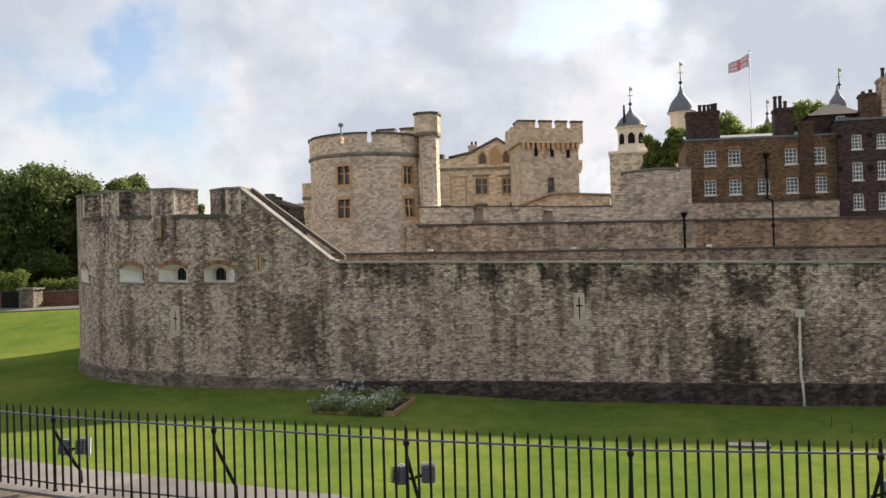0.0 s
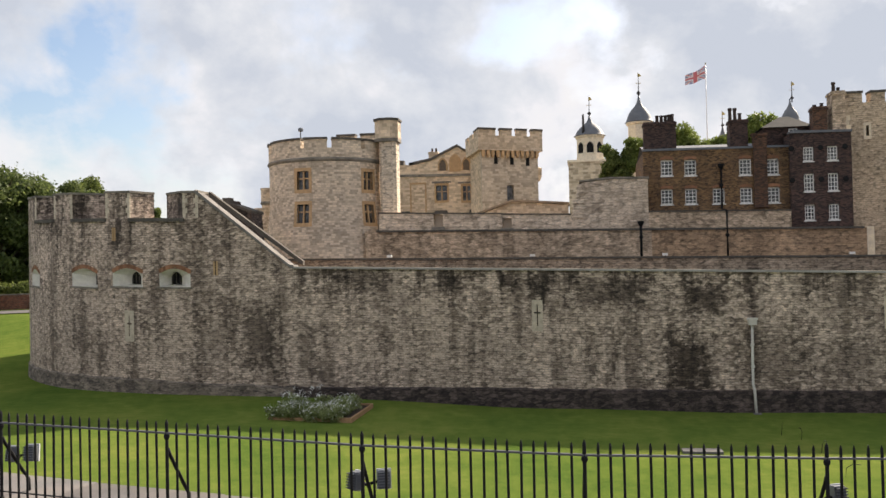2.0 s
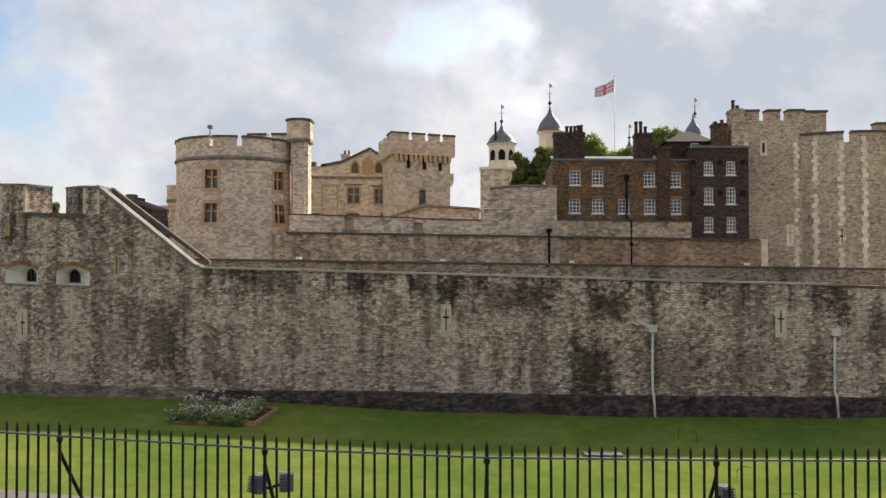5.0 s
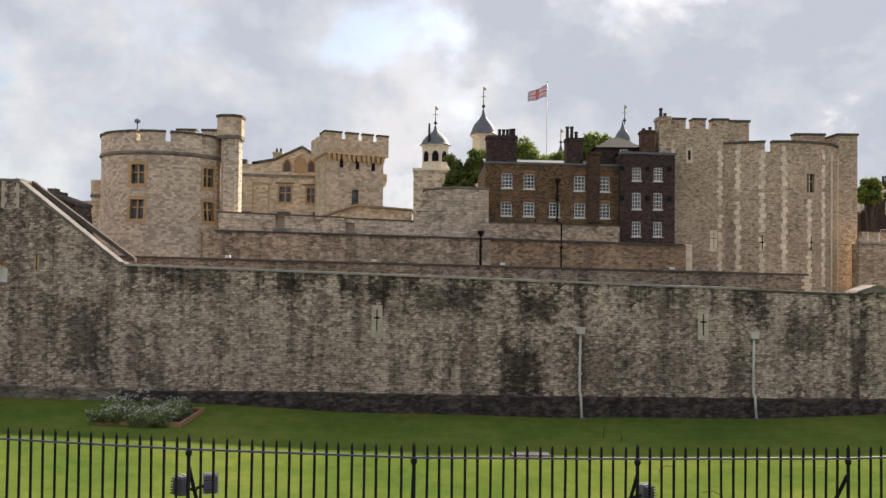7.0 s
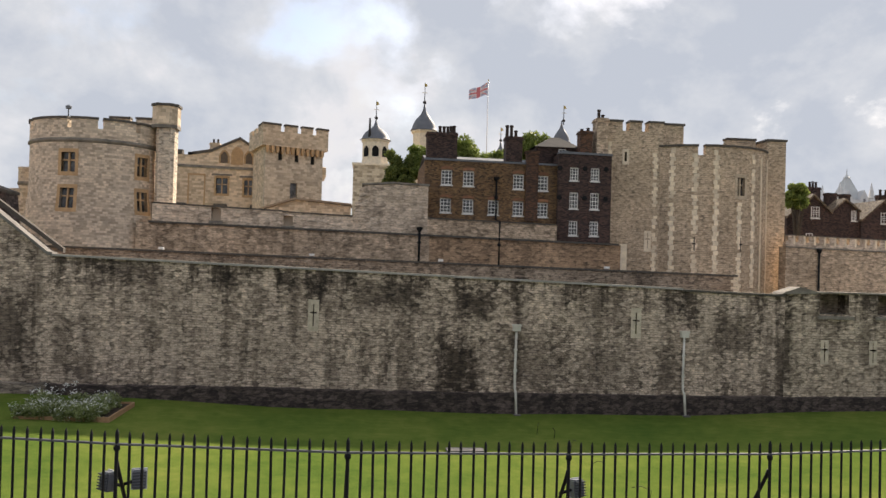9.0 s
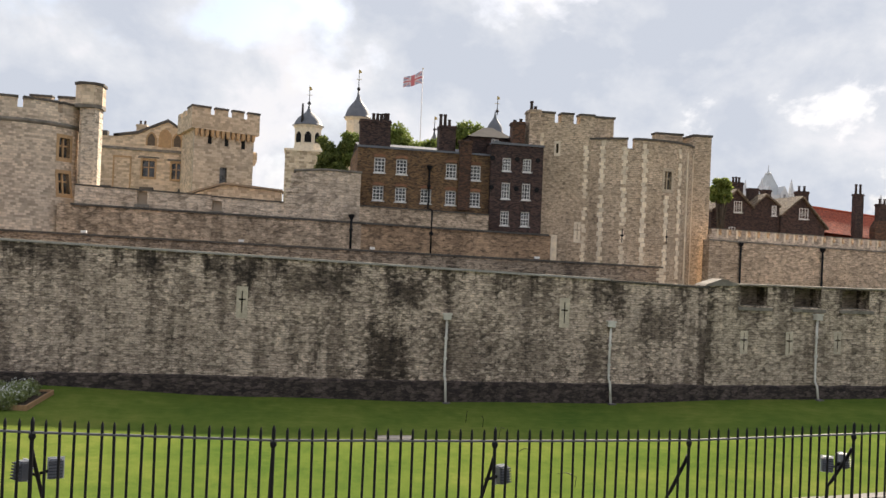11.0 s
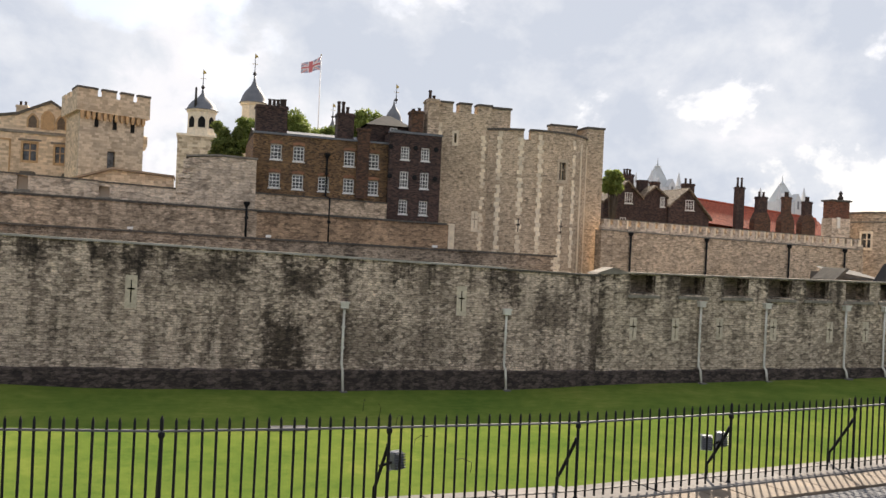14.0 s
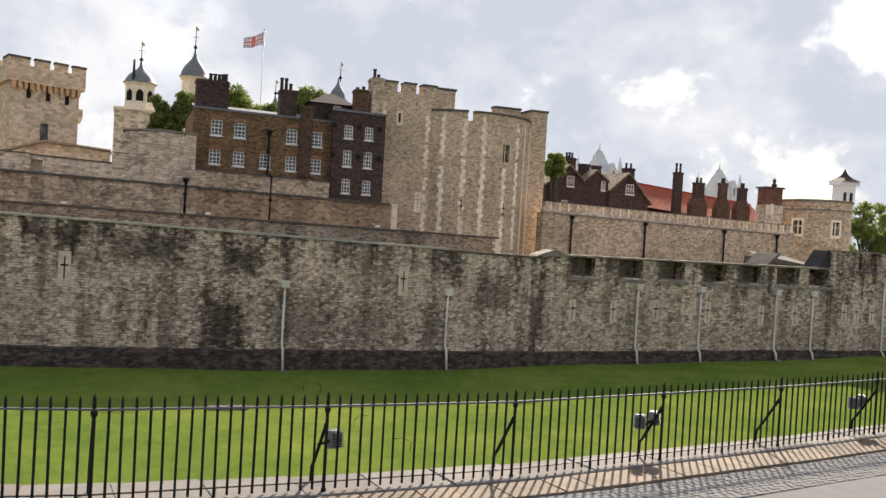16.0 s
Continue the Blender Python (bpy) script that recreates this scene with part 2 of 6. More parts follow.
    k.put(b.inputs["Base Color"], k.ramp(v, (0.2, dark), (0.8, light)))
    b.inputs["Specular IOR Level"].default_value = 0.2
    tr = k.n("ShaderNodeBsdfTranslucent", Color=k.ramp(v, (0.2, tuple(c * 1.3 for c in dark)), (0.8, tuple(c * 1.3 for c in light))))
    mx = k.n("ShaderNodeMixShader", Fac=0.4)
    nt.links.new(b.outputs[0], mx.inputs[1])
    nt.links.new(tr.outputs[0], mx.inputs[2])
    nt.links.new(mx.outputs[0], nt.nodes["Material Output"].inputs[0])
    return m


def grass_mat():
    m, nt, b = shader("grass", 0.75)
    k = Nodes(nt)
    co = k.n("ShaderNodeTexCoord").outputs["Object"]
    big = k.noise(co, 0.16, 5, 0.6)
    mid = k.noise(co, 1.3, 5, 0.65)
    v = k.math("ADD", k.math("MULTIPLY", big, 0.6), k.math("MULTIPLY", mid, 0.4))
    c = k.ramp(v, (0.36, (0.070, 0.117, 0.024)), (0.52, (0.113, 0.156, 0.032)), (0.66, (0.168, 0.192, 0.045)))
    blades = k.noise(co, 22, 3, 0.7)
    c = k.mix(0.6, c, k.ramp(blades, (0.3, 0.65), (0.7, 1.35)), "MULTIPLY")
    # beyond the moat the ground is town and castle paving
    sep = k.n("ShaderNodeSeparateXYZ", Vector=co)
    castle = k.math("MULTIPLY", k.math("GREATER_THAN", sep.outputs[1], 53.0), k.math("GREATER_THAN", sep.outputs[0], -24.0))
    ln = k.n("ShaderNodeVectorMath")
    ln.operation = "LENGTH"
    k.put(ln.inputs[0], co)
    town = k.math("GREATER_THAN", ln.outputs["Value"], 150.0)
    c = k.mix(k.math("MAXIMUM", castle, town), c, k.ramp(mid, (0.3, (0.17, 0.155, 0.14)), (0.7, (0.26, 0.24, 0.215))))
    k.put(b.inputs["Base Color"], c)
    k.put(b.inputs["Normal"], k.bump(blades, 0.5, 0.04))
    b.inputs["Specular IOR Level"].default_value = 0.0
    b.inputs["Roughness"].default_value = 1.0
    return m


def glass_mat():
    m, nt, b = shader("window_glass", 0.06)
    k = Nodes(nt)
    co = k.n("ShaderNodeTexCoord").outputs["Object"]
    k.put(b.inputs["Base Color"], k.ramp(k.noise(co, 1.4, 3), (0.35, (0.016, 0.017, 0.019)), (0.7, (0.14, 0.14, 0.14))))
    k.put(b.inputs["Normal"], k.bump(k.noise(co, 1.8, 2), 0.15, 0.02))
    return m


M = dict(
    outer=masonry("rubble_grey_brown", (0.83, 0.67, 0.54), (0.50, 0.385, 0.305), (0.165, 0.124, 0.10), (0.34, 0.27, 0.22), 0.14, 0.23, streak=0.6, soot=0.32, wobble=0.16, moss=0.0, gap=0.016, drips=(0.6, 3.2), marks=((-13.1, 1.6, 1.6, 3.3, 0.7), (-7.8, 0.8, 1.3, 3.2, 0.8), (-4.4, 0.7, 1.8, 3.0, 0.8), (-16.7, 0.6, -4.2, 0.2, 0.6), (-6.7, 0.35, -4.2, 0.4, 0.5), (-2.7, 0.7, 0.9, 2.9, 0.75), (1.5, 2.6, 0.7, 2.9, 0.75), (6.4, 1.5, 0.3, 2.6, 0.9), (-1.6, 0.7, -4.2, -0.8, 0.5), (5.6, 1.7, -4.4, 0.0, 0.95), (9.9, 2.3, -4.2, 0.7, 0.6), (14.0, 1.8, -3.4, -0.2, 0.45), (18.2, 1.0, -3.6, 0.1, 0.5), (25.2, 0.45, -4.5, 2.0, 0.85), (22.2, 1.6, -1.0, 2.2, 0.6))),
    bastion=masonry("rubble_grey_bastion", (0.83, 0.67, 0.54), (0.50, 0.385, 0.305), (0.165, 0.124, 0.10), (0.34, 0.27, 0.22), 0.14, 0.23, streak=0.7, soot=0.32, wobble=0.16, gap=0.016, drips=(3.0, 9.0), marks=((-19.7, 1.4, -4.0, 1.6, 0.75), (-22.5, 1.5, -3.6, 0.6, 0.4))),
    plinth=masonry("rubble_black_base", (0.16, 0.12, 0.105), (0.05, 0.036, 0.032), (0.017, 0.013, 0.013), (0.026, 0.02, 0.019), 0.17, 0.32, streak=0.2, soot=0.4, wobble=0.25, moss=0.05),
    inner=masonry("rubble_buff", (0.8, 0.62, 0.45), (0.5, 0.375, 0.26), (0.19, 0.142, 0.103), (0.36, 0.28, 0.205), 0.17, 0.32, streak=0.4, soot=0.35, wobble=0.12, seed=11, joint_shade=0.5),
    inner_pale=masonry("ragstone_pale_patched", (0.9, 0.75, 0.59), (0.68, 0.54, 0.405), (0.26, 0.205, 0.156), (0.48, 0.39, 0.305), 0.2, 0.38, streak=0.25, soot=0.35, wobble=0.14, seed=23, joint_shade=0.6),
    brown_wall=masonry("rubble_brown", (0.62, 0.415, 0.255), (0.4, 0.266, 0.165), (0.17, 0.12, 0.083), (0.3, 0.216, 0.145), 0.18, 0.36, streak=0.3, soot=0.25, wobble=0.1, seed=31),
    tower=masonry("ragstone_cream", (0.84, 0.70, 0.54), (0.70, 0.57, 0.43), (0.49, 0.395, 0.295), (0.58, 0.47, 0.36), 0.17, 0.33, streak=0.12, soot=0.10, wobble=0.10, seed=41, patch=(0.46, 0.39, 0.30), patchy=0.35, rubble=False, gap=0.014),
    ashlar=masonry("ashlar_honey", (0.76, 0.61, 0.44), (0.66, 0.52, 0.365), (0.53, 0.415, 0.29), (0.56, 0.44, 0.315), 0.26, 0.55, streak=0.15, soot=0.08, wobble=0.01, gap=0.008, seed=51, rubble=False),
    beau=masonry("rubble_grey_tower", (0.74, 0.59, 0.425), (0.54, 0.415, 0.288), (0.29, 0.218, 0.152), (0.44, 0.345, 0.247), 0.15, 0.27, streak=0.10, soot=0.08, wobble=0.12, seed=61),
    far_stone=masonry("far_limestone", (0.76, 0.64, 0.46), (0.64, 0.515, 0.35), (0.46, 0.36, 0.24), (0.58, 0.47, 0.34), 0.4, 0.9, streak=0.15, soot=0.1, wobble=0.02, seed=71, rubble=False),
    brick=masonry("stock_brick", (0.34, 0.2, 0.088), (0.21, 0.117, 0.055), (0.085, 0.05, 0.032), (0.2, 0.14, 0.085), 0.075, 0.225, streak=0.15, soot=0.2, wobble=0.01, gap=0.008, seed=81, patch=(0.10, 0.055, 0.032), patchy=0.45, rubble=False),
    brick_dark=masonry("dark_purple_brick", (0.125, 0.07, 0.055), (0.066, 0.040, 0.034), (0.03, 0.021, 0.02), (0.075, 0.055, 0.048), 0.075, 0.225, streak=0.1, soot=0.2, wobble=0.01, gap=0.008, seed=91, rubble=False),
    brick_red=masonry("red_brick", (0.30, 0.12, 0.07), (0.20, 0.08, 0.05), (0.10, 0.045, 0.032), (0.2, 0.14, 0.1), 0.075, 0.225, streak=0.1, soot=0.25, wobble=0.01, gap=0.008, seed=95, rubble=False),
    tiles=masonry("red_clay_tiles", (0.55, 0.12, 0.055), (0.42, 0.085, 0.042), (0.26, 0.06, 0.035), (0.2, 0.06, 0.035), 0.16, 0.2, soot=0.12, wobble=0.01, gap=0.01, seed=97, rubble=False),
    quoin=plain("pale_quoin_stone", (0.86, 0.74, 0.56), 0.85, vary=0.15, bump=0.01, stain=(0.4, 0.33, 0.25), stained=0.3, spread=0.14),
    buff=plain("orange_buff_dressing", (0.50, 0.33, 0.18), 0.85, vary=0.18, bump=0.01, stain=(0.2, 0.14, 0.09), stained=0.25, spread=0.1),
    coping=plain("weathered_coping", (0.24, 0.215, 0.18), 0.85, vary=0.3, scale=1.5, bump=0.02, stain=(0.05, 0.047, 0.042), stained=0.55),
    coping_pale=plain("pale_coping", (0.34, 0.32, 0.295), 0.8, vary=0.2, scale=1.5, bump=0.01, stain=(0.2, 0.18, 0.15), stained=0.35),
    coping_dark=plain("sooty_coping", (0.10, 0.09, 0.078), 0.85, vary=0.35, scale=1.2, bump=0.02),
    white=plain("white_paint", (0.80, 0.78, 0.74), 0.5, vary=0.05, stain=(0.5, 0.47, 0.42), stained=0.2),
    lime=plain("limewash", (0.78, 0.75, 0.68), 0.85, vary=0.1, stain=(0.4, 0.36, 0.3), stained=0.3),
    lead=plain("lead_sheet", (0.15, 0.157, 0.172), 0.6, 0.1, vary=0.2, scale=1.0, stain=(0.18, 0.19, 0.2), stained=0.4),
    slate=plain("grey_slate", (0.036, 0.034, 0.034), 0.8, vary=0.25, scale=1.0, stain=(0.12, 0.11, 0.1), stained=0.3),
    iron=plain("black_iron_paint", (0.008, 0.008, 0.009), 0.62, vary=0.3, scale=8),
    # paler than the iron bars: the rail's sunlit top is put into its colour
    rail=plain("sunlit_rail_top", (0.10, 0.102, 0.106), 0.7, 0.0, vary=0.2, scale=8),
    lamp=plain("grey_lamp_casing", (0.17, 0.18, 0.20), 0.4, 0.4, vary=0.15, scale=12),
    lampglass=plain("lamp_glass", (0.55, 0.57, 0.60), 0.12, 0.0, vary=0.1, scale=12),
    pipe=plain("cream_pipe_paint", (0.66, 0.63, 0.57), 0.5, vary=0.12, scale=2, stain=(0.25, 0.2, 0.15), stained=0.3),
    kerb=plain("pale_kerb_stone", (0.155, 0.148, 0.145), 0.85, vary=0.2, scale=2.2, bump=0.015, stain=(0.22, 0.19, 0.17), stained=0.5, spread=0.15),
    slab=plain("tan_york_slab", (0.14, 0.112, 0.086), 0.8, vary=0.2, scale=2.4, bump=0.01, stain=(0.27, 0.2, 0.14), stained=0.5, spread=0.22),
    sett=plain("grey_granite_sett", (0.128, 0.130, 0.137), 0.85, vary=0.15, scale=5, bump=0.008, spread=0.12),
    mortar=plain("sand_joint", (0.085, 0.085, 0.087), 0.95, vary=0.25, scale=4),
    tarmac=plain("light_tarmac", (0.135, 0.138, 0.145), 0.9, vary=0.12, scale=2.5, bump=0.006),
    wood=plain("weathered_timber", (0.36, 0.22, 0.12), 0.75, vary=0.25, scale=5, bump=0.006, spread=0.15),
    soil=plain("dark_soil", (0.05, 0.038, 0.028), 0.95, vary=0.3, scale=4, bump=0.03),
    bark=plain("grey_bark", (0.085, 0.07, 0.055), 0.9, vary=0.3, scale=3, bump=0.03),
    pot=plain("sooty_clay_pot", (0.055, 0.04, 0.034), 0.8, vary=0.3, scale=3),
    # near-black that stands in for the shade inside slits, windows and rooms
    dark=plain("opening_shade_black", (0.012, 0.012, 0.012), 0.9, vary=0.2),
    slit=plain("dressed_slit_stone", (0.62, 0.535, 0.42), 0.85, vary=0.25, bump=0.01, stain=(0.25, 0.21, 0.17), stained=0.3, spread=0.12),
    gold=plain("gilt_vane", (0.45, 0.33, 0.12), 0.35, 0.8, vary=0.1),
    red=plain("red_cloth", (0.62, 0.19, 0.20), 0.8, vary=0.1),
    blue=plain("blue_cloth", (0.36, 0.35, 0.47), 0.8, vary=0.1),
    whitecloth=plain("white_cloth", (0.78, 0.76, 0.76), 0.8, vary=0.05),
    bridge=plain("pale_bridge_stone", (0.60, 0.60, 0.60), 0.85, vary=0.12, scale=0.2),
    bridge_roof=plain("grey_green_bridge_roof", (0.52, 0.54, 0.54), 0.7, vary=0.12, scale=0.2),
    glass=glass_mat(),
    grass=grass_mat(),
    leaf_dark=leafy("leaf_dark", (0.042, 0.066, 0.022), (0.15, 0.185, 0.062)),
    leaf_bright=leafy("leaf_bright", (0.075, 0.11, 0.025), (0.25, 0.30, 0.08)),
    petal=plain("white_petal", (0.8, 0.8, 0.76), 0.6, vary=0.1),
)


# ---- mesh helpers ----
def link(name, bm, mat, parent=None, label="", mats=()):
    me = bpy.data.meshes.new(name)
    bm.to_mesh(me)
    bm.free()
    for x in (mat, *mats):
        me.materials.append(M[x])
    ob = new(name, me)
    if parent is not None:
        ob.parent = parent
    if label:
        ob["label"] = label
    return ob


def part(name, bm, mat, parent, label="", mats=()):
    return link(name, bm, mat, parent, label, mats)


def thing(name, label, category, group="", kind=""):
    return tagged(new(name), label, category, group, kind)


def structure(name, bm, mat, label, category, mats=()):
    return tagged(link(name, bm, mat, None, "", mats), label, category, kind="structure")


def quad(bm, pts, uvs=None, mi=0):
    f = bm.faces.new([bm.verts.new(p) for p in pts])
    f.material_index = mi
    if uvs:
        lay = bm.loops.layers.uv.verify()
        for l, u in zip(f.loops, uvs):
            l[lay].uv = u
    return f


def uv_box(bm):
    """A metric UV on every face, along its own level tangent and upwards."""
    lay = bm.loops.layers.uv.verify()
    for f in bm.faces:
        f.normal_update()
        n = f.normal
        if abs(n.z) > 0.8:
            t, s = Vector((1, 0, 0)), Vector((0, 1, 0))
        else:
            t = Vector((-n.y, n.x, 0)).normalized()
            s = n.cross(t)
            if s.z < 0:
                s = -s
        for l in f.loops:
            l[lay].uv = (l.vert.co.dot(t), l.vert.co.dot(s))


def box(bm, x0, x1, y0, y1, z0, z1, mi=0):
    v = [bm.verts.new((x, y, z)) for z in (z0, z1) for y in (y0, y1) for x in (x0, x1)]
    for ids in ((0, 2, 3, 1), (4, 5, 7, 6), (0, 1, 5, 4), (2, 6, 7, 3), (0, 4, 6, 2), (1, 3, 7, 5)):
        bm.faces.new([v[i] for i in ids]).material_index = mi


def prism(bm, poly, y0, y1, mi=0):
    """poly: (x, z) points, counter-clockwise seen from -y; pushed from y0 back to y1."""
    a = [bm.verts.new((x, y0, z)) for x, z in poly]
    b = [bm.verts.new((x, y1, z)) for x, z in poly]
    fs = [bm.faces.new(a), bm.faces.new(b[::-1])]
    for i in range(len(a)):
        j = (i + 1) % len(a)
        fs.append(bm.faces.new((a[j], a[i], b[i], b[j])))
    for f in fs:
        f.material_index = mi


def slab(bm, poly, z0, z1):
    """poly: (x, y) points; a flat plate from z0 to z1."""
    a = [bm.verts.new((x, y, z0)) for x, y in poly]
    b = [bm.verts.new((x, y, z1)) for x, y in poly]
    bm.faces.new(a[::-1])
    bm.faces.new(b)
    for i in range(len(a)):
        j = (i + 1) % len(a)
        bm.faces.new((a[i], a[j], b[j], b[i]))


def lathe(bm, cx, cy, profile, n=24, turn=0.0, smooth=False, mi=0):
    """profile: (radius, z) from the bottom up."""
    rings = []
    for r, z in profile:
        rings.append([bm.verts.new((cx + r * math.cos(turn + 2 * math.pi * i / n), cy + r * math.sin(turn + 2 * math.pi * i / n), z)) for i in range(n)])
    lay = bm.loops.layers.uv.verify()
    for (r0, z0), (r1, z1), a, b in zip(profile, profile[1:], rings, rings[1:]):
        for i in range(n):
            j = (i + 1) % n
            f = bm.faces.new((a[i], a[j], b[j], b[i]))
            f.smooth, f.material_index = smooth, mi
            R = max(r0, r1)
            u0, u1 = 2 * math.pi * i / n * R, 2 * math.pi * (i + 1) / n * R
            for l, u in zip(f.loops, ((u0, z0), (u1, z0), (u1, z1), (u0, z1))):
                l[lay].uv = u
    bm.faces.new(rings[0][::-1]).material_index = mi
    bm.faces.new(rings[-1]).material_index = mi


def tube(bm, pts, r, n=6, mi=0):
    """A round bar through the points; r may be one radius or one for each point."""
    pts = [Vector(p) for p in pts]
    rs = r if isinstance(r, (list, tuple)) else [r] * len(pts)
    rings = []
    for i, p in enumerate(pts):
        d = (pts[min(i + 1, len(pts) - 1)] - pts[max(i - 1, 0)]).normalized()
        a = d.cross(Vector((0, 0, 1)) if abs(d.z) < 0.9 else Vector((1, 0, 0))).normalized()
        b = d.cross(a)
        rings.append([bm.verts.new(p + rs[i] * (a * math.cos(2 * math.pi * k / n) + b * math.sin(2 * math.pi * k / n))) for k in range(n)])
    for a, b in zip(rings, rings[1:]):
        for k in range(n):
            f = bm.faces.new((a[k], a[(k + 1) % n], b[(k + 1) % n], b[k]))
            f.smooth, f.material_index = n > 4, mi
    bm.faces.new(rings[0][::-1]).material_index = mi
    bm.faces.new(rings[-1]).material_index = mi


def shell(place, u0, u1, z0, z1, thick, holes=(), step=2.0, cap=True):
    """A wall of that thickness on a curved or flat sheet. place(u, z, depth) gives the point; holes: (u0, u1, z0, z1) go right through."""
    bm = bmesh.new()
    lay = bm.loops.layers.uv.verify()
    us, zs = {u0, u1}, {z0, z1}
    for a, b, c, d in holes:
        us |= {max(a, u0), min(b, u1)}
        zs |= {max(c, z0), min(d, z1)}
    us = sorted(us)
    fine = []
    for a, b in zip(us, us[1:]):
        k = max(1, math.ceil((b - a) / step))
        fine += [a + (b - a) * i / k for i in range(k)]
    us, zs = fine + [us[-1]], sorted(zs)
    inside = {}
    for i in range(len(us) - 1):
        for j in range(len(zs) - 1):
            cu, cz = (us[i] + us[i + 1]) / 2, (zs[j] + zs[j + 1]) / 2
            inside[i, j] = not any(a < cu < b and c < cz < d for a, b, c, d in holes)
    vs = {}

    def v(i, j, k):
        if (i, j, k) not in vs:
            vs[i, j, k] = bm.verts.new(place(us[i], zs[j], thick * k))
        return vs[i, j, k]

    def face(c, uv):
        f = bm.faces.new([v(*q) for q in c])
        for l, q in zip(f.loops, uv):
            l[lay].uv = q

    for (i, j), solid in inside.items():
        if not solid:
            continue
        p = [(i, j), (i + 1, j), (i + 1, j + 1), (i, j + 1)]
        face([(*q, 0) for q in p], [(us[a], zs[b]) for a, b in p])
        face([(*q, 1) for q in p[::-1]], [(us[a] + 7.3, zs[b]) for a, b in p[::-1]])
        for (a, b), (di, dj) in zip(zip(p, p[1:] + p[:1]), ((0, -1), (1, 0), (0, 1), (-1, 0))):
            if inside.get((i + di, j + dj), False):
                continue
            sides = [(*a, 0), (*a, 1), (*b, 1), (*b, 0)]
            if di:
                uv = [(thick * q[2] + us[q[0]], zs[q[1]]) for q in sides]
            else:
                uv = [(us[q[0]], zs[q[1]] + thick * q[2]) for q in sides]
            face(sides, uv)
    return bm


def flat(y, shear=None):
    return lambda u, z, d: (u, y + d, z + (shear(u) if shear else 0.0))


def facing_x(x, sign=1):
    """A wall that runs back along y at that x."""
    return lambda u, z, d: (x - sign * d, u, z)


def round_wall(cx, cy, r, batter=None):
    """u is the arc length round the middle, 0 towards -y, growing to +x."""
    def place(u, z, d):
        rr = r + (batter(z) if batter else 0.0) - d
        a = u / r
        return (cx + rr * math.sin(a), cy - rr * math.cos(a), z)
    return place


def interp(x, pts):
    if x <= pts[0][0]:
        return pts[0][1]
    for (a, b), (c, d) in zip(pts, pts[1:]):
        if x <= c:
            return b + (d - b) * (x - a) / (c - a)
    return pts[-1][1]


def leaves(name, clumps, count, size, mat, parent, label="", seed=0, flat_top=0.0):
    """Many small leaf blades round the clumps (x, y, z, radius)."""
    rng = np.random.default_rng(seed)
    w = np.array([c[3] ** 2 for c in clumps])
    pick = rng.choice(len(clumps), count, p=w / w.sum())
    C = np.array(clumps)[pick]
    d = rng.normal(size=(count, 3))
    d /= np.linalg.norm(d, axis=1)[:, None]
    rad = C[:, 3] * rng.uniform(0.35, 1.0, count) ** 0.5 * (1 + 0.18 * rng.normal(size=count))
    P = C[:, :3] + d * rad[:, None] * np.array([1, 1, 0.85])
    a = rng.normal(size=(count, 3))
    a /= np.linalg.norm(a, axis=1)[:, None]
    b = np.cross(a, rng.normal(size=(count, 3)))
    b /= np.linalg.norm(b, axis=1)[:, None]
    s = size * rng.uniform(0.5, 1.3, count)[:, None]
    V = np.stack([P - a * s, P + b * s * 0.55, P + a * s, P - b * s * 0.55], 1).reshape(-1, 3)
    me = bpy.data.meshes.new(name)
    me.from_pydata(V.tolist(), [], np.arange(count * 4).reshape(-1, 4).tolist())
    me.materials.append(M[mat])
    ob = new(name, me)
    ob.parent = parent
    if label:
        ob["label"] = label
    return ob


# ---- ground, path ----
BASE = [(-60, -4.5), (-24, -4.6), (-17.6, -4.7), (-3.7, -5.25), (8.5, -5.5), (19, -5.45), (25.5, -5.2), (33, -5.05), (45, -4.75), (54, -4.45), (90, -4.0)]


def smooth(a, b, x):
    t = min(1, max(0, (x - a) / (b - a)))
    return t * t * (3 - 2 * t)


def ground_z(x, y):
    z = interp(x, BASE)
    z += 3.1 * smooth(62, 98, y) * smooth(-30, -52, x)
    z += 0.10 * noise.noise(Vector((x * 0.12, y * 0.12, 3.0)))
    return z


def build_ground():
    bm = bmesh.new()
    xs = [-3000, -1200, -500, -250] + [-150 + 2.5 * i for i in range(121)] + [250, 500, 1200, 3000]
    ys = [-3000, -1000, -300, -100, -40, 0] + [10 + 2.0 * i for i in range(61)] + [180, 300, 700, 1500, 4000]
    g = [[bm.verts.new((x, y, ground_z(x, y) if abs(x) < 260 and y < 200 else -4.5)) for x in xs] for y in ys]
    for j in range(len(ys) - 1):
        for i in range(len(xs) - 1):
            bm.faces.new((g[j][i], g[j][i + 1], g[j + 1][i + 1], g[j + 1][i])).smooth = True
    structure("ground", bm, "grass", "mown green grass on the floor of a dry moat", "lawn")


build_ground()

# fence posts: x, y, foot
POSTS = [(-13.05, 11.75, 0.24), (-10.3, 10.95, 0.20), (-7.62, 10.29, 0.16), (-5.055, 9.80, 0.148), (-2.565, 9.51, 0.092), (-0.106, 9.48, 0.026), (2.43, 9.80, -0.043),
         (5.03, 10.17, -0.103), (7.695, 10.69, -0.12), (10.375, 11.255, -0.147), (13.045, 11.80, -0.14), (15.7, 12.36, -0.17), (18.4, 12.96, -0.19)]


def along(s):
    """A place on the fence's line; s counts the posts."""
    i = max(0, min(len(POSTS) - 2, int(math.floor(s))))
    a, b = Vector(POSTS[i]), Vector(POSTS[i + 1])
    return a + (b - a) * (s - i)


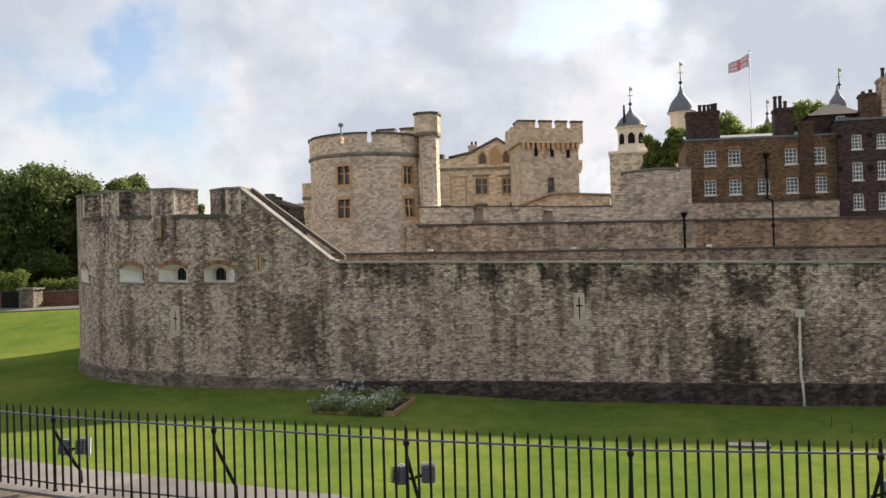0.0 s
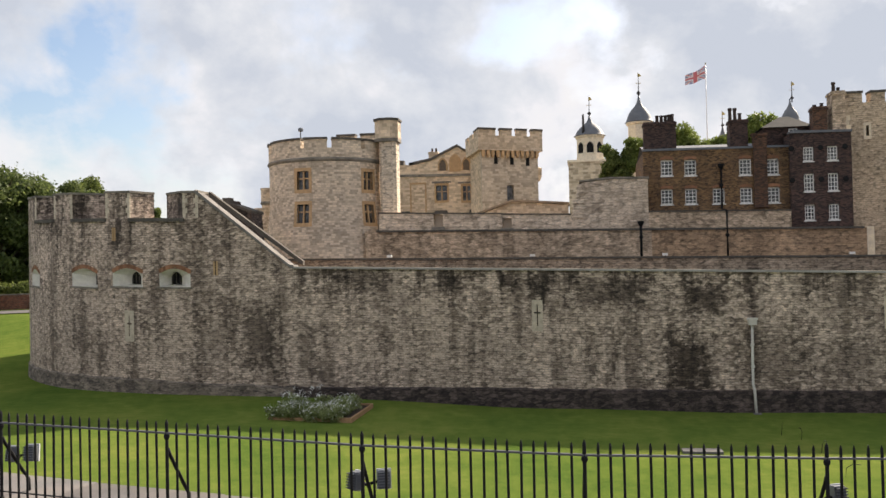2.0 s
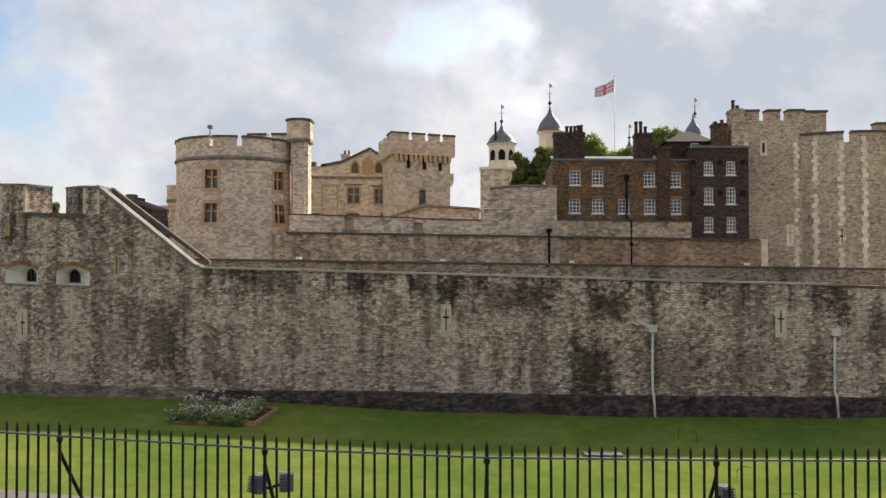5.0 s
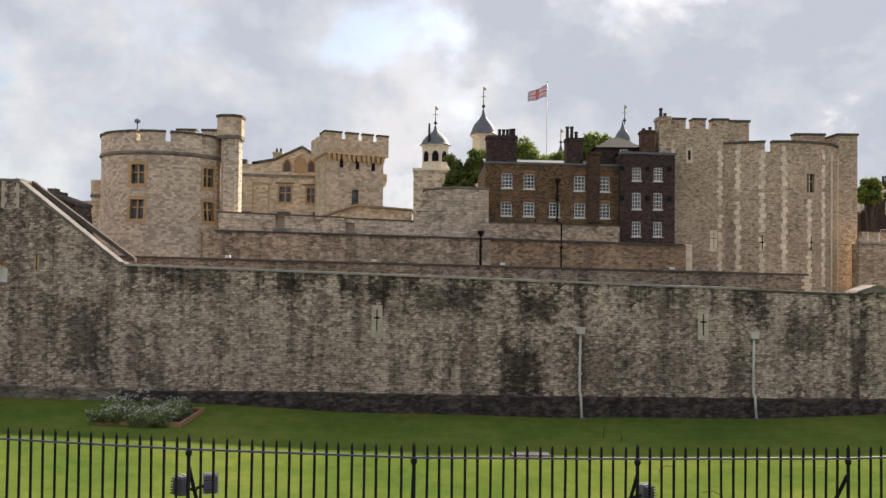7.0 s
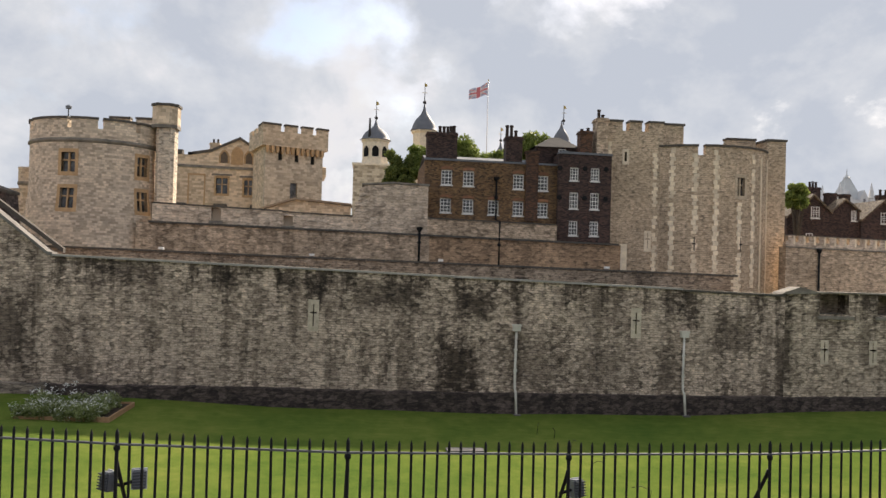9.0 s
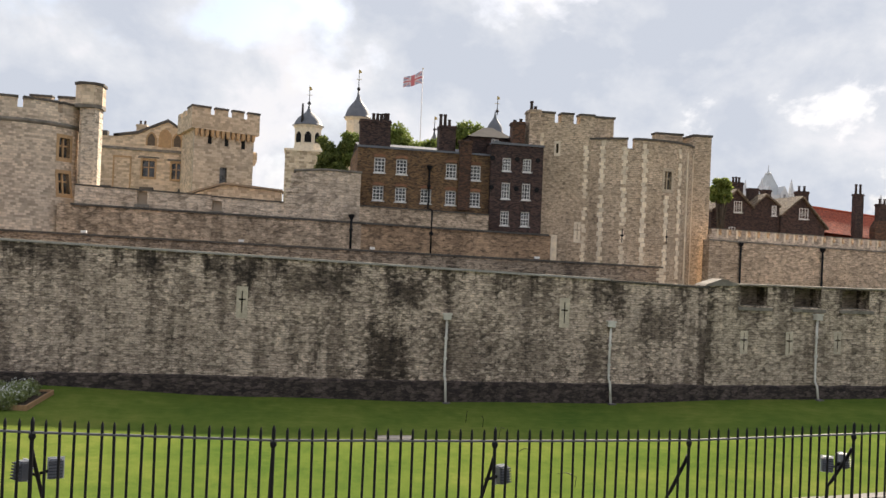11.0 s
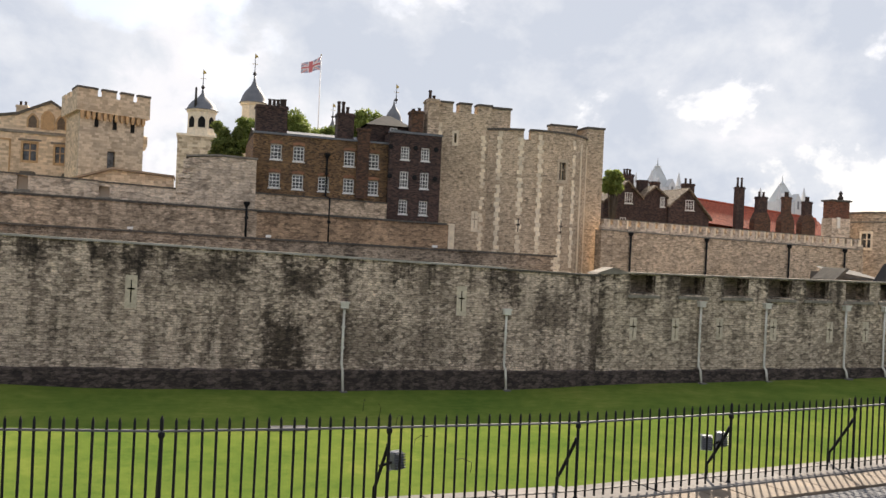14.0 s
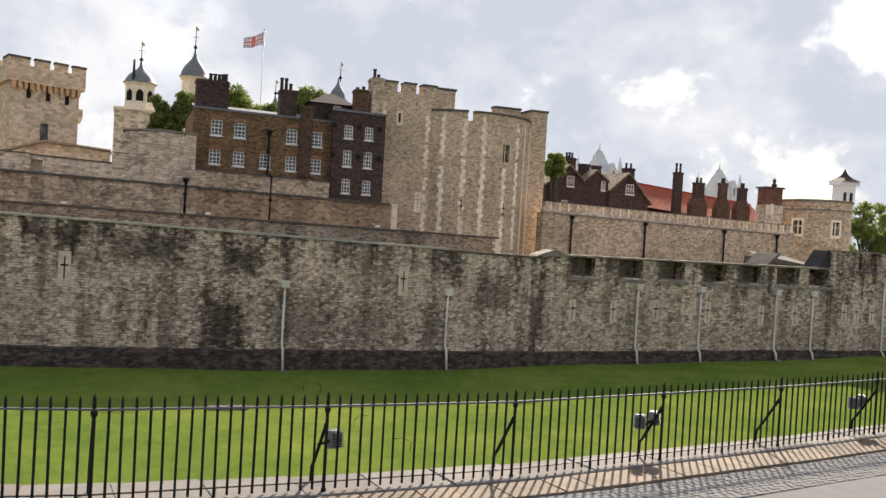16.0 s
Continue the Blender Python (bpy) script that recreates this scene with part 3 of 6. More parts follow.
def outward(s):
    a, b = along(s - 0.05), along(s + 0.05)
    d = (b - a)
    return Vector((-d.y, d.x, 0)).normalized()


def kerb_width(s):
    return interp(s, [(2.7, 1.08), (5.6, 0.67), (8.3, 0.50), (12, 0.5)])


def build_terrace():
    bm = bmesh.new()
    edge = [along(i * 0.5) + outward(i * 0.5) * kerb_width(i * 0.5) for i in range(2 * len(POSTS) - 1)]
    edge = [Vector((-90, 60, 0.4)), Vector((-60, 38, 0.3))] + edge + [Vector((60, 21, -0.4)), Vector((120, 40, -0.5))]
    pts = [(p.x, p.y) for p in edge] + [(120, -80), (-90, -80)]
    top = [bm.verts.new((p.x, p.y, p.z - 0.066)) for p in edge] + [bm.verts.new((120, -80, -0.6)), bm.verts.new((-90, -80, 0.2))]
    low = [bm.verts.new((v.co.x, v.co.y, -7.0)) for v in top]
    bmesh.ops.triangulate(bm, faces=[bm.faces.new(top[::-1])])
    for i in range(len(top)):
        j = (i + 1) % len(top)
        bm.faces.new((top[i], top[j], low[j], low[i]))
    bmesh.ops.recalc_face_normals(bm, faces=bm.faces[:])
    uv_box(bm)
    return structure("road", bm, "tarmac", "light grey tarmac roadway raised above the moat", "road")


build_terrace()


# ---- outer curtain wall ----
def outer_top(u):
    return -0.0277 * (u + 17.4)


def bastion_place(u, z, d):
    """Straight on from the curtain, then round a bend of 21 m."""
    if u >= -24:
        return (u, 50 + d, z)
    a = (-24 - u) / 21
    return (-24 - (21 - d) * math.sin(a), 71 - (21 - d) * math.cos(a), z + 0.035 * (-24 - u))


def cross_slit(u, z, h=1.25, w=0.07):
    """The openings of a cross-shaped arrow slit."""
    return [(u - w / 2, u + w / 2, z - h / 2, z + h / 2), (u - 0.2, u - w / 2, z + 0.1, z + 0.2), (u + w / 2, u + 0.2, z + 0.1, z + 0.2)]


def slit_surround(place, u, z, parent, h=1.8, w=0.62):
    bm = shell(lambda a, b, d: place(a, b, d - 0.012), u - w / 2, u + w / 2, z - h / 2, z + h / 2, 0.2, cross_slit(u, z), 1.0)
    part("slit_surround", bm, "slit", parent, "pale dressed stone round a cross slit")


# Added flat sheet behind an opening; the default black paints in its shade.
def back_plate(place, u0, u1, z0, z1, d, parent, name="recess", mat="dark"):
    bm = bmesh.new()
    p = [place(u0, z0, d), place(u1, z0, d), place(u1, z1, d), place(u0, z1, d)]
    quad(bm, p, [(u0, z0), (u1, z0), (u1, z1), (u0, z1)])
    part(name, bm, mat, parent)


def coping_strip(place, u0, u1, z, name, mat, parent, h=0.12, over=0.12, depth=0.75, step=2.0):
    bm = shell(lambda a, b, d: place(a, b, d - over), u0, u1, z, z + h, depth + over, (), step)
    return part(name, bm, mat, parent)


def build_outer():
    w = thing("wall_outer", "weathered rubble stone curtain wall with dark vertical stains", "wall", kind="structure")
    slits = [(-2.8, 0.0), (16.2, -0.05)]
    holes = [h for u, z in slits for h in cross_slit(u, z - outer_top(u))]
    pl = flat(50, outer_top)
    part("curtain", shell(pl, -17.4, 25.4, -9, 3.0, 1.6, holes), "outer", w)
    for u, z in slits:
        slit_surround(pl, u, z - outer_top(u), w)
        back_plate(pl, u - 0.4, u + 0.4, z - outer_top(u) - 1, z - outer_top(u) + 1, 0.5, w)
    coping_strip(pl, -17.4, 19.0, 3.0, "coping", "coping_pale", w)
    coping_strip(pl, 19.0, 25.4, 2.93, "coping", "coping_dark", w)
    # dark foot of the wall
    bm = bmesh.new()
    lay = bm.loops.layers.uv.verify()
    us = [-17.4 + 0.9 * i for i in range(int((56 + 17.4) / 0.9) + 1)]
    for a, b in zip(us, us[1:]):
        za, zb = [-4.2 + 0.10 * noise.noise(Vector((q * 0.9, 0, 0))) + (0.0 if q < 26 else 0.012 * (q - 26)) - 0.14 * smooth(-10, 8, q) for q in (a, b)]
        quad(bm, [(a, 49.72, -8), (b, 49.72, -8), (b, 49.88, zb), (a, 49.88, za)], [(a, -8), (b, -8), (b, zb), (a, za)])
        quad(bm, [(a, 49.88, za), (b, 49.88, zb), (b, 50.05, zb + 0.1), (a, 50.05, za + 0.1)], [(a, za), (b, zb), (b, zb + 0.2), (a, za + 0.2)])
    part("plinth", bm, "plinth", w, "blackened battered foot of the wall")
    return w


build_outer()


def merlon(parent, place, u0, u1, z0, z1, depth, flare, mat="bastion", right=None):
    """A merlon that widens to the back, with a coping slab."""
    right = flare if right is None else right
    bm = bmesh.new()
    q = [place(u0, z0, 0), place(u1, z0, 0), place(u1 + right, z0, depth), place(u0 - flare, z0, depth)]
    lo = [bm.verts.new(p) for p in q]
    hi = [bm.verts.new((p[0], p[1], p[2] + z1 - z0)) for p in q]
    bm.faces.new(hi)
    bm.faces.new(lo[::-1])
    for i in range(4):
        bm.faces.new((lo[i], lo[(i + 1) % 4], hi[(i + 1) % 4], hi[i]))
    uv_box(bm)
    m = part("merlon", bm, mat, parent)
    bm = bmesh.new()
    q = [place(u0 - 0.06, z1, -0.08), place(u1 + 0.06, z1, -0.08), place(u1 + right + 0.06, z1, depth), place(u0 - flare - 0.06, z1, depth)]
    lo = [bm.verts.new(p) for p in q]
    hi = [bm.verts.new((p[0], p[1], p[2] + 0.13)) for p in q]
    bm.faces.new(hi)
    bm.faces.new(lo[::-1])
    for i in range(4):
        bm.faces.new((lo[i], lo[(i + 1) % 4], hi[(i + 1) % 4], hi[i]))
    part("coping", bm, "coping", m)
    # pale corner stones
    for side, u in ((0, u0), (1, u1)):
        k = int((z1 - z0) / 0.3)
        bm = bmesh.new()
        for i in range(k):
            wd = 0.30 if i % 2 else 0.18
            a, b = (u - 0.012, u + wd) if side == 0 else (u - wd, u + 0.012)
            z = z0 + i * (z1 - z0) / k
            qq = [place(a, z, -0.012), place(b, z, -0.012), place(b, z, 0.25), place(a, z, 0.25)]
            lo = [bm.verts.new(p) for p in qq]
            hi = [bm.verts.new((p[0], p[1], p[2] + (z1 - z0) / k - 0.015)) for p in qq]
            bm.faces.new(hi), bm.faces.new(lo[::-1])
            for e in range(4):
                bm.faces.new((lo[e], lo[(e + 1) % 4], hi[(e + 1) % 4], hi[e]))
        part("corner_stones", bm, "slit", m)
    return m


def build_bastion():
    w = thing("bastion", "rounded rubble stone bastion with merlons and three gun openings", "bastion", kind="structure")
    pl = bastion_place
    gun_axes = (-0.5, -0.22, 0.1, 0.1)
    ports = [(-26.13, -24.02, 1.97, 3.12), (-29.72, -27.35, 1.92, 3.08), (-33.71, -31.08, 1.8, 3.0), (-41.3, -38.9, 1.55, 2.8)]
    slits = [(-28.42, -0.55)]
    holes = [h for u, z in slits for h in cross_slit(u, z)] + [(-29.65, -29.5, 4.8, 5.65), (-22.45, -22.3, 2.7, 3.55)]
    top = 6.25
    bm = shell(pl, -66, -23.6, -9, top, 1.8, [h for h in holes if h[1] < -23.6] + ports, 0.7)
    part("drum", bm, "bastion", w)
    # ramped length down to the curtain
    bm = bmesh.new()
    lay = bm.loops.layers.uv.verify()
    prism(bm, [(-23.6, -9), (-17.4, -9), (-17.4, 3.05), (-17.55, 3.05), (-23.6, 7.75)], 50, 51.6)
    uv_box(bm)
    part("ramp_wall", bm, "bastion", w)
    bm = bmesh.new()
    prism(bm, [(-17.35, 3.06), (-17.35, 3.22), (-17.6, 3.24), (-23.6, 8.0), (-23.6, 7.76), (-17.6, 3.06)][::-1], 49.88, 50.75)
    uv_box(bm)
    part("coping", bm, "coping_ramp", w, "grey sloping coping")
    bm = bmesh.new()
    prism(bm, [(-17.3, 3.2), (-17.3, 3.46), (-23.4, 7.98), (-23.4, 7.6)][::-1], 51.5, 51.9)
    uv_box(bm)
    part("coping", bm, "coping_dark", w, "dark sloping inner coping")
    for u, z in slits:
        slit_surround(pl, u, z, w, 1.95, 0.72)
        back_plate(pl, u - 0.4, u + 0.4, z - 1, z + 1, 0.6, w)
    for u0, u1, z0, z1 in [(-30.0, -29.2, 4.7, 5.8)]:
        back_plate(pl, u0, u1, z0, z1, 0.5, w)
    # narrow loops with orange brick sides
    for u, z0, z1, sl in [(-29.57, 4.8, 5.65, 0), (-22.37, 2.7, 3.55, 1)]:
        bm = bmesh.new()
        for s in (-1, 1):
            a = u + s * 0.09
            p = pl(a, z0, -0.02)
            box(bm, p[0] - 0.06, p[0] + 0.06, p[1], p[1] + 0.2, p[2], p[2] + z1 - z0)
        part("brick_jamb", bm, "buff", w)
        if sl:
            # no hole here: a black strip on the face gives the loop's shade
            bm = bmesh.new()
            box(bm, u - 0.035, u + 0.035, 49.985, 50.1, z0, z1)
            part("recess", bm, "dark", w)
    for (u0, u1, z0, z1), lean in zip(ports, gun_axes):
        # splayed whitewashed cheeks, a dark gun opening behind, a brick arch over it
        c = (u0 + u1) / 2
        zt = z1
        bm = bmesh.new()
        n = 8
        outer_arc = [(u0, z0), (u1, z0)] + [(u1 + (u0 - u1) * i / n, z0 + (zt - z0) * (0.72 + 0.28 * math.sin(math.pi * i / n))) for i in range(n + 1)]
        hw, zi = 0.38, z0 + 0.92
        ci = c + lean
        inner_arc = [(ci - hw, z0 + 0.12), (ci + hw, z0 + 0.12)] + [(ci + hw - 2 * hw * i / n, zi - 0.3 + 0.3 * math.sin(math.pi * i / n)) for i in range(n + 1)]
        vo = [bm.verts.new(pl(a, b, 0.01)) for a, b in outer_arc]
        vi = [bm.verts.new(pl(a, b, 1.1)) for a, b in inner_arc]
        for i in range(len(vo)):
            j = (i + 1) % len(vo)
            bm.faces.new((vo[i], vo[j], vi[j], vi[i]))
        port = part("gun_port", bm, "lime", w, "splayed whitewashed gun opening")
        bm = bmesh.new()
        bm.faces.new([bm.verts.new(pl(a, b, 1.1)) for a, b in inner_arc])
        part("recess", bm, "dark", port)
        bm = bmesh.new()
        for s in (-0.28, 0.0, 0.28):
            tube(bm, [pl(ci + s, z0 + 0.1, 1.06), pl(ci + s, zi - 0.08, 1.06)], 0.03, 4)
        part("grille", bm, "coping_dark", port)
        # fill between the arch and the square opening, then the brick ring
        bm = bmesh.new()
        for i in range(n):
            a, b = outer_arc[2 + i], outer_arc[3 + i]
            quad(bm, [pl(b[0], b[1], 0.0), pl(a[0], a[1], 0.0), pl(a[0], z1 + 0.02, 0.0), pl(b[0], z1 + 0.02, 0.0)], [(b[0], b[1]), (a[0], a[1]), (a[0], z1), (b[0], z1)])
        part("spandrel", bm, "bastion", port)
        for i in range(14):
            t0, t1 = i / 14, (i + 0.9) / 14
            def rim(t, o):
                return pl(u1 + (u0 - u1) * t + o * 0.4 * (0.5 - t), z0 + (zt - z0) * (0.72 + 0.28 * math.sin(math.pi * t)) + o, -0.03)
            bm = bmesh.new()
            a, b, cc, d = rim(t0, 0.0), rim(t1, 0.0), rim(t1, 0.26), rim(t0, 0.26)
            fr = [bm.verts.new(p) for p in (b, a, d, cc)]
            bk = [bm.verts.new((p[0], p[1] + 0.15, p[2])) for p in (b, a, d, cc)]
            bm.faces.new(fr)
            for e in range(4):
                bm.faces.new((fr[(e + 1) % 4], fr[e], bk[e], bk[(e + 1) % 4]))
            part("brick", bm, "brick_arch", port)
        bm = bmesh.new()
        p = [pl(u0 - 0.1, z0 - 0.1, -0.1), pl(u1 + 0.1, z0 - 0.1, -0.1), pl(u1 + 0.1, z0 + 0.01, -0.1), pl(u0 - 0.1, z0 + 0.01, -0.1)]
        q = [pl(u0 - 0.1, z0 - 0.1, 0.2), pl(u1 + 0.1, z0 - 0.1, 0.2), pl(u1 + 0.1, z0 + 0.01, 0.2), pl(u0 - 0.1, z0 + 0.01, 0.2)]
        fr, bk = [bm.verts.new(x) for x in p], [bm.verts.new(x) for x in q]
        bm.faces.new(fr)
        for e in range(4):
            bm.faces.new((fr[(e + 1) % 4], fr[e], bk[e], bk[(e + 1) % 4]))
        part("sill", bm, "coping", port)
    for u0, u1 in [(-58.5, -55.0), (-51.5, -47.0), (-43.2, -39.6), (-36.0, -33.6)]:
        merlon(w, pl, u0, u1, top, 7.85, 1.8, 1.3)
    merlon(w, pl, -30.25, -28.25, top, 7.85, 1.8, 1.3, right=0.45)
    merlon(w, pl, -24.45, -23.45, top, 7.8, 1.6, 2.15, right=0.0)
    for u0, u1 in [(-28.2, -24.5), (-33.5, -30.3), (-39.5, -36.05)]:
        bm = shell(lambda a, b, d: pl(a, b - 0.14 * max(0, 0.5 - d), d - 0.14), u0 - 0.1, u1 + 0.1, top - 0.16, top + 0.06, 1.5, (), 1.0)
        part("sill", bm, "coping_dark", w, "dark sloping stone sill")
    # dark foot
    bm = bmesh.new()
    us = [-17.4 - 0.7 * i for i in range(60)]
    for b, a in zip(us, us[1:]):
        za, zb = [-3.75 + 0.16 * noise.noise(Vector((q * 0.9, 0, 0))) - 0.4 * smooth(-30, -17.4, q) - 0.03 * max(0, -q - 24) for q in (a, b)]
        quad(bm, [pl(a, -9, -0.3), pl(b, -9, -0.3), pl(b, zb, -0.12), pl(a, za, -0.12)], [(a, -9), (b, -9), (b, zb), (a, za)])
        quad(bm, [pl(a, za, -0.12), pl(b, zb, -0.12), pl(b, zb + 0.12, 0.05), pl(a, za + 0.12, 0.05)], [(a, za), (b, zb), (b, zb + 0.2), (a, za + 0.2)])
    part("plinth", bm, "plinth_grey", w, "dark battered foot of the bastion")
    return w


M["coping_ramp"] = plain("grey_ramp_coping", (0.22, 0.205, 0.19), 0.85, vary=0.25, scale=1.5, bump=0.02, stain=(0.10, 0.085, 0.08), stained=0.5)
M["brick_arch"] = plain("arch_brick", (0.30, 0.15, 0.085), 0.85, vary=0.25, scale=4, bump=0.01, stain=(0.1, 0.06, 0.045), stained=0.3, spread=0.3)
M["plinth_grey"] = masonry("rubble_grey_foot", (0.38, 0.31, 0.245), (0.19, 0.155, 0.127), (0.06, 0.05, 0.045), (0.11, 0.092, 0.078), 0.2, 0.4, streak=0.3, soot=0.4, wobble=0.2, moss=0.1, seed=5)
build_bastion()


def build_outer_right():
    """The embattled length of the outer wall, with its higher end."""
    w = thing("wall_outer_embattled", "rubble stone curtain wall pierced by dark embrasures", "wall", kind="structure")
    gaps = [(27.6, 29.6), (31.3, 33.3), (34.6, 36.7), (38.1, 40.2), (41.2, 43.2), (44.5, 46.7), (47.5, 49.4)]
    gaps2 = [(52.0, 53.7), (56.5, 58.2)]
    slits = [(27.95, -1.55), (31.05, -1.55), (34.4, -1.45), (38.65, -1.45), (43.3, -1.55), (46.35, -1.5), (50.9, -1.3), (52.1, -1.25), (53.6, -1.25)]
    holes = [(a, b, 0.75, 1.93) for a, b in gaps]
    for u, z in slits:
        holes += [h for h in cross_slit(u, z, 1.0, 0.06)]
    pl = flat(50)
    part("curtain", shell(pl, 25.4, 49.6, -9, 2.0, 1.5, [h for h in holes if h[1] < 49.6]), "outer_right", w)
    pl2 = flat(49.9)
    part("curtain", shell(pl2, 49.6, 75, -9, 3.35, 1.6, [h for h in holes if h[0] > 49.6] + [(a, b, 2.1, 3.35) for a, b in gaps2]), "outer_right", w)
    for u, z in slits:
        p = pl if u < 49.6 else pl2
        slit_surround(p, u, z, w, 1.45, 0.5)
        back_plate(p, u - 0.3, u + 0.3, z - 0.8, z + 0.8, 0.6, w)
    for a, b in gaps:
        bm = shell(lambda q, z, d: pl(q, z - 0.25 * max(0, 0.6 - d), d - 0.12), a - 0.15, b + 0.15, 0.6, 0.78, 0.9, ())
        part("sill", bm, "coping", w)
        # added plate closes the open gap: darkens its inside, keeps sun off the grass
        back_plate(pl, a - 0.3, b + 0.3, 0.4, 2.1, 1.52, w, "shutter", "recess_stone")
        bm = bmesh.new()
        box(bm, b - 0.16, b + 0.02, 49.985, 50.3, 0.8, 2.0)
        uv_box(bm)
        part("jamb", bm, "outer_right", w)
    for a, b in gaps2:
        # added sheet, dark coloured to give these open gaps their shade
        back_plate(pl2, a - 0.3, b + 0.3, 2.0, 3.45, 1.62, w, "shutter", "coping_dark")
        bm = shell(lambda q, z, d: pl2(q, z - 0.25 * max(0, 0.6 - d), d - 0.12), a - 0.15, b + 0.15, 1.98, 2.13, 0.9, ())
        part("sill", bm, "coping_dark", w)
    coping_strip(pl, 27.2, 49.5, 2.0, "coping", "coping", w, 0.1)
    coping_strip(pl2, 49.6, 75, 3.35, "coping", "coping", w, 0.1)
    bm = bmesh.new()
    prism(bm, [(25.1, 1.9), (27.3, 1.95), (27.3, 2.12), (26.3, 2.36), (25.3, 2.02)], 49.85, 51.3)
    uv_box(bm)
    part("coping", bm, "coping", w)
    # lean-to roof that climbs to the higher end
    bm = bmesh.new()
    prism(bm, [(48.2, 1.7), (49.6, 1.7), (49.6, 3.4), (49.4, 3.4)], 50.3, 51.8)
    uv_box(bm)
    part("roof_slope", bm, "slate", w)
    return w


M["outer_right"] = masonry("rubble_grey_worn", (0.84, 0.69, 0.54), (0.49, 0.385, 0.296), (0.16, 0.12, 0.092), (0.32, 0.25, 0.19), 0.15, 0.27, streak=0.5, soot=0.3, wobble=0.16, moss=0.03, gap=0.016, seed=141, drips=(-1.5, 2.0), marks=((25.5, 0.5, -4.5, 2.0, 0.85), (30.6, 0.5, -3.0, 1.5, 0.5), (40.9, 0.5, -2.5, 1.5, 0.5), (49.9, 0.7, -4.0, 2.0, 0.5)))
# darker than the wall's own stone, so that the embrasures look shaded
M["recess_stone"] = masonry("shaded_recess_rubble", (0.46, 0.37, 0.28), (0.30, 0.24, 0.18), (0.13, 0.105, 0.08), (0.2, 0.16, 0.12), 0.16, 0.3, soot=0.4, wobble=0.12, seed=151)
build_outer_right()

# ---- walls between the wards ----
def build_second_wall():
    w = thing("wall_second", "low rubble stone wall with a dark coping behind the curtain", "wall", kind="structure")
    pl = flat(55, lambda u: -0.0155 * (u + 21))
    part("masonry", shell(pl, -30, 24.6, -6, 3.55, 0.8), "brown_wall2", w)
    coping_strip(pl, -30, 24.6, 3.55, "coping", "coping_dark", w, 0.12, 0.1, 0.9)
    bm = bmesh.new()
    for i in range(9):
        wd = 0.5 if i % 2 else 0.32
        box(bm, 24.66 - wd, 24.66, 54.97, 55.4, 1.0 + i * 0.22 - 0.1, 1.2 + i * 0.22 - 0.1)
    part("corner_stones", bm, "quoin", w)


M["brown_wall2"] = masonry("rubble_dull_brown", (0.56, 0.44, 0.325), (0.34, 0.262, 0.19), (0.13, 0.102, 0.078), (0.2, 0.16, 0.12), 0.15, 0.28, streak=0.45, soot=0.35, wobble=0.12, seed=33)
build_second_wall()


def string_z(u):
    return 5.66 - 0.019 * (u + 15.3)


def build_inner_wall():
    w = thing("wall_inner", "buff rubble stone inner curtain wall with a projecting string course", "wall", kind="structure")
    sh = lambda u: string_z(u) - 5.66
    part("masonry", shell(flat(64, sh), -16.5, 4.8, -4, 5.66, 1.5), "inner", w)
    part("masonry", shell(flat(64.02, sh), 4.8, 19.4, -4, 5.66, 1.5), "brown_wall", w)
    bm = shell(flat(63.85, sh), -15.6, 19.2, 5.58, 5.72, 0.6)
    part("string_course", bm, "coping_dark", w)
    # pale parapet, broken by three old gaps
    pz = lambda u: -0.033 * (u + 15.3)
    holes = [(-11.2, -10.5, 6.0, 6.95), (-6.0, -5.3, 5.95, 6.7)]
    part("parapet", shell(flat(64.1, pz), -15.4, -0.9, 5.5, 7.0, 0.9, holes), "inner_pale", w)
    for a, b, c, d in holes:
        bm = bmesh.new()
        box(bm, a - 0.15, b + 0.15, 63.98, 64.3, c - 0.2 + pz(a), c + pz(a))
        part("corbel", bm, "coping", w)
        bm = bmesh.new()
        box(bm, a - 0.1, b + 0.1, 64.5, 64.7, c - 0.2 + pz(a), d + pz(a))
        part("recess", bm, "inner_pale", w)
    for a, b in [(-15.4, -11.3), (-11.3, -6.1), (-6.1, -0.9)]:
        coping_strip(flat(64.1, pz), a, b, 7.0 - (0.05 if a > -7 else 0), "coping", "coping_dark", w, 0.1, 0.06, 0.9)
    # the tall block with its ragged left side
    bm = bmesh.new()
    prism(bm, [(-0.9, 5.3), (4.62, 5.3), (4.62, 8.92), (2.0, 9.0), (-0.1, 8.82), (-0.35, 8.3), (-0.15, 7.7), (-0.6, 7.2), (-0.45, 6.6), (-0.9, 6.4)], 64.0, 66)
    uv_box(bm)
    part("block", bm, "inner_pale", w)
    bm = bmesh.new()
    prism(bm, [(-0.3, 8.86), (2.0, 9.02), (4.7, 8.95), (4.7, 9.08), (2.0, 9.16), (-0.3, 8.98)], 63.9, 66)
    part("coping", bm, "coping", w)
    rng = random.Random(5)
    for i in range(7):
        bm = bmesh.new()
        z = 6.2 + i * 0.36
        box(bm, -0.95 + 0.08 * i + rng.uniform(-0.1, 0.1), -0.1 + 0.05 * i, 63.9 + rng.uniform(-0.1, 0.05), 65, z, z + 0.33)
        uv_box(bm)
        part("broken_stone", bm, "inner_pale", w)
    # band under the brick house
    bz = lambda u: -0.021 * (u - 4.6)
    part("parapet", shell(flat(64.1, bz), 4.62, 14.45, 5.1, 6.52, 1.5), "inner", w)
    coping_strip(flat(64.1, bz), 4.62, 14.45, 6.52, "coping", "coping_dark", w, 0.09, 0.08, 1.6)
    return w


build_inner_wall()


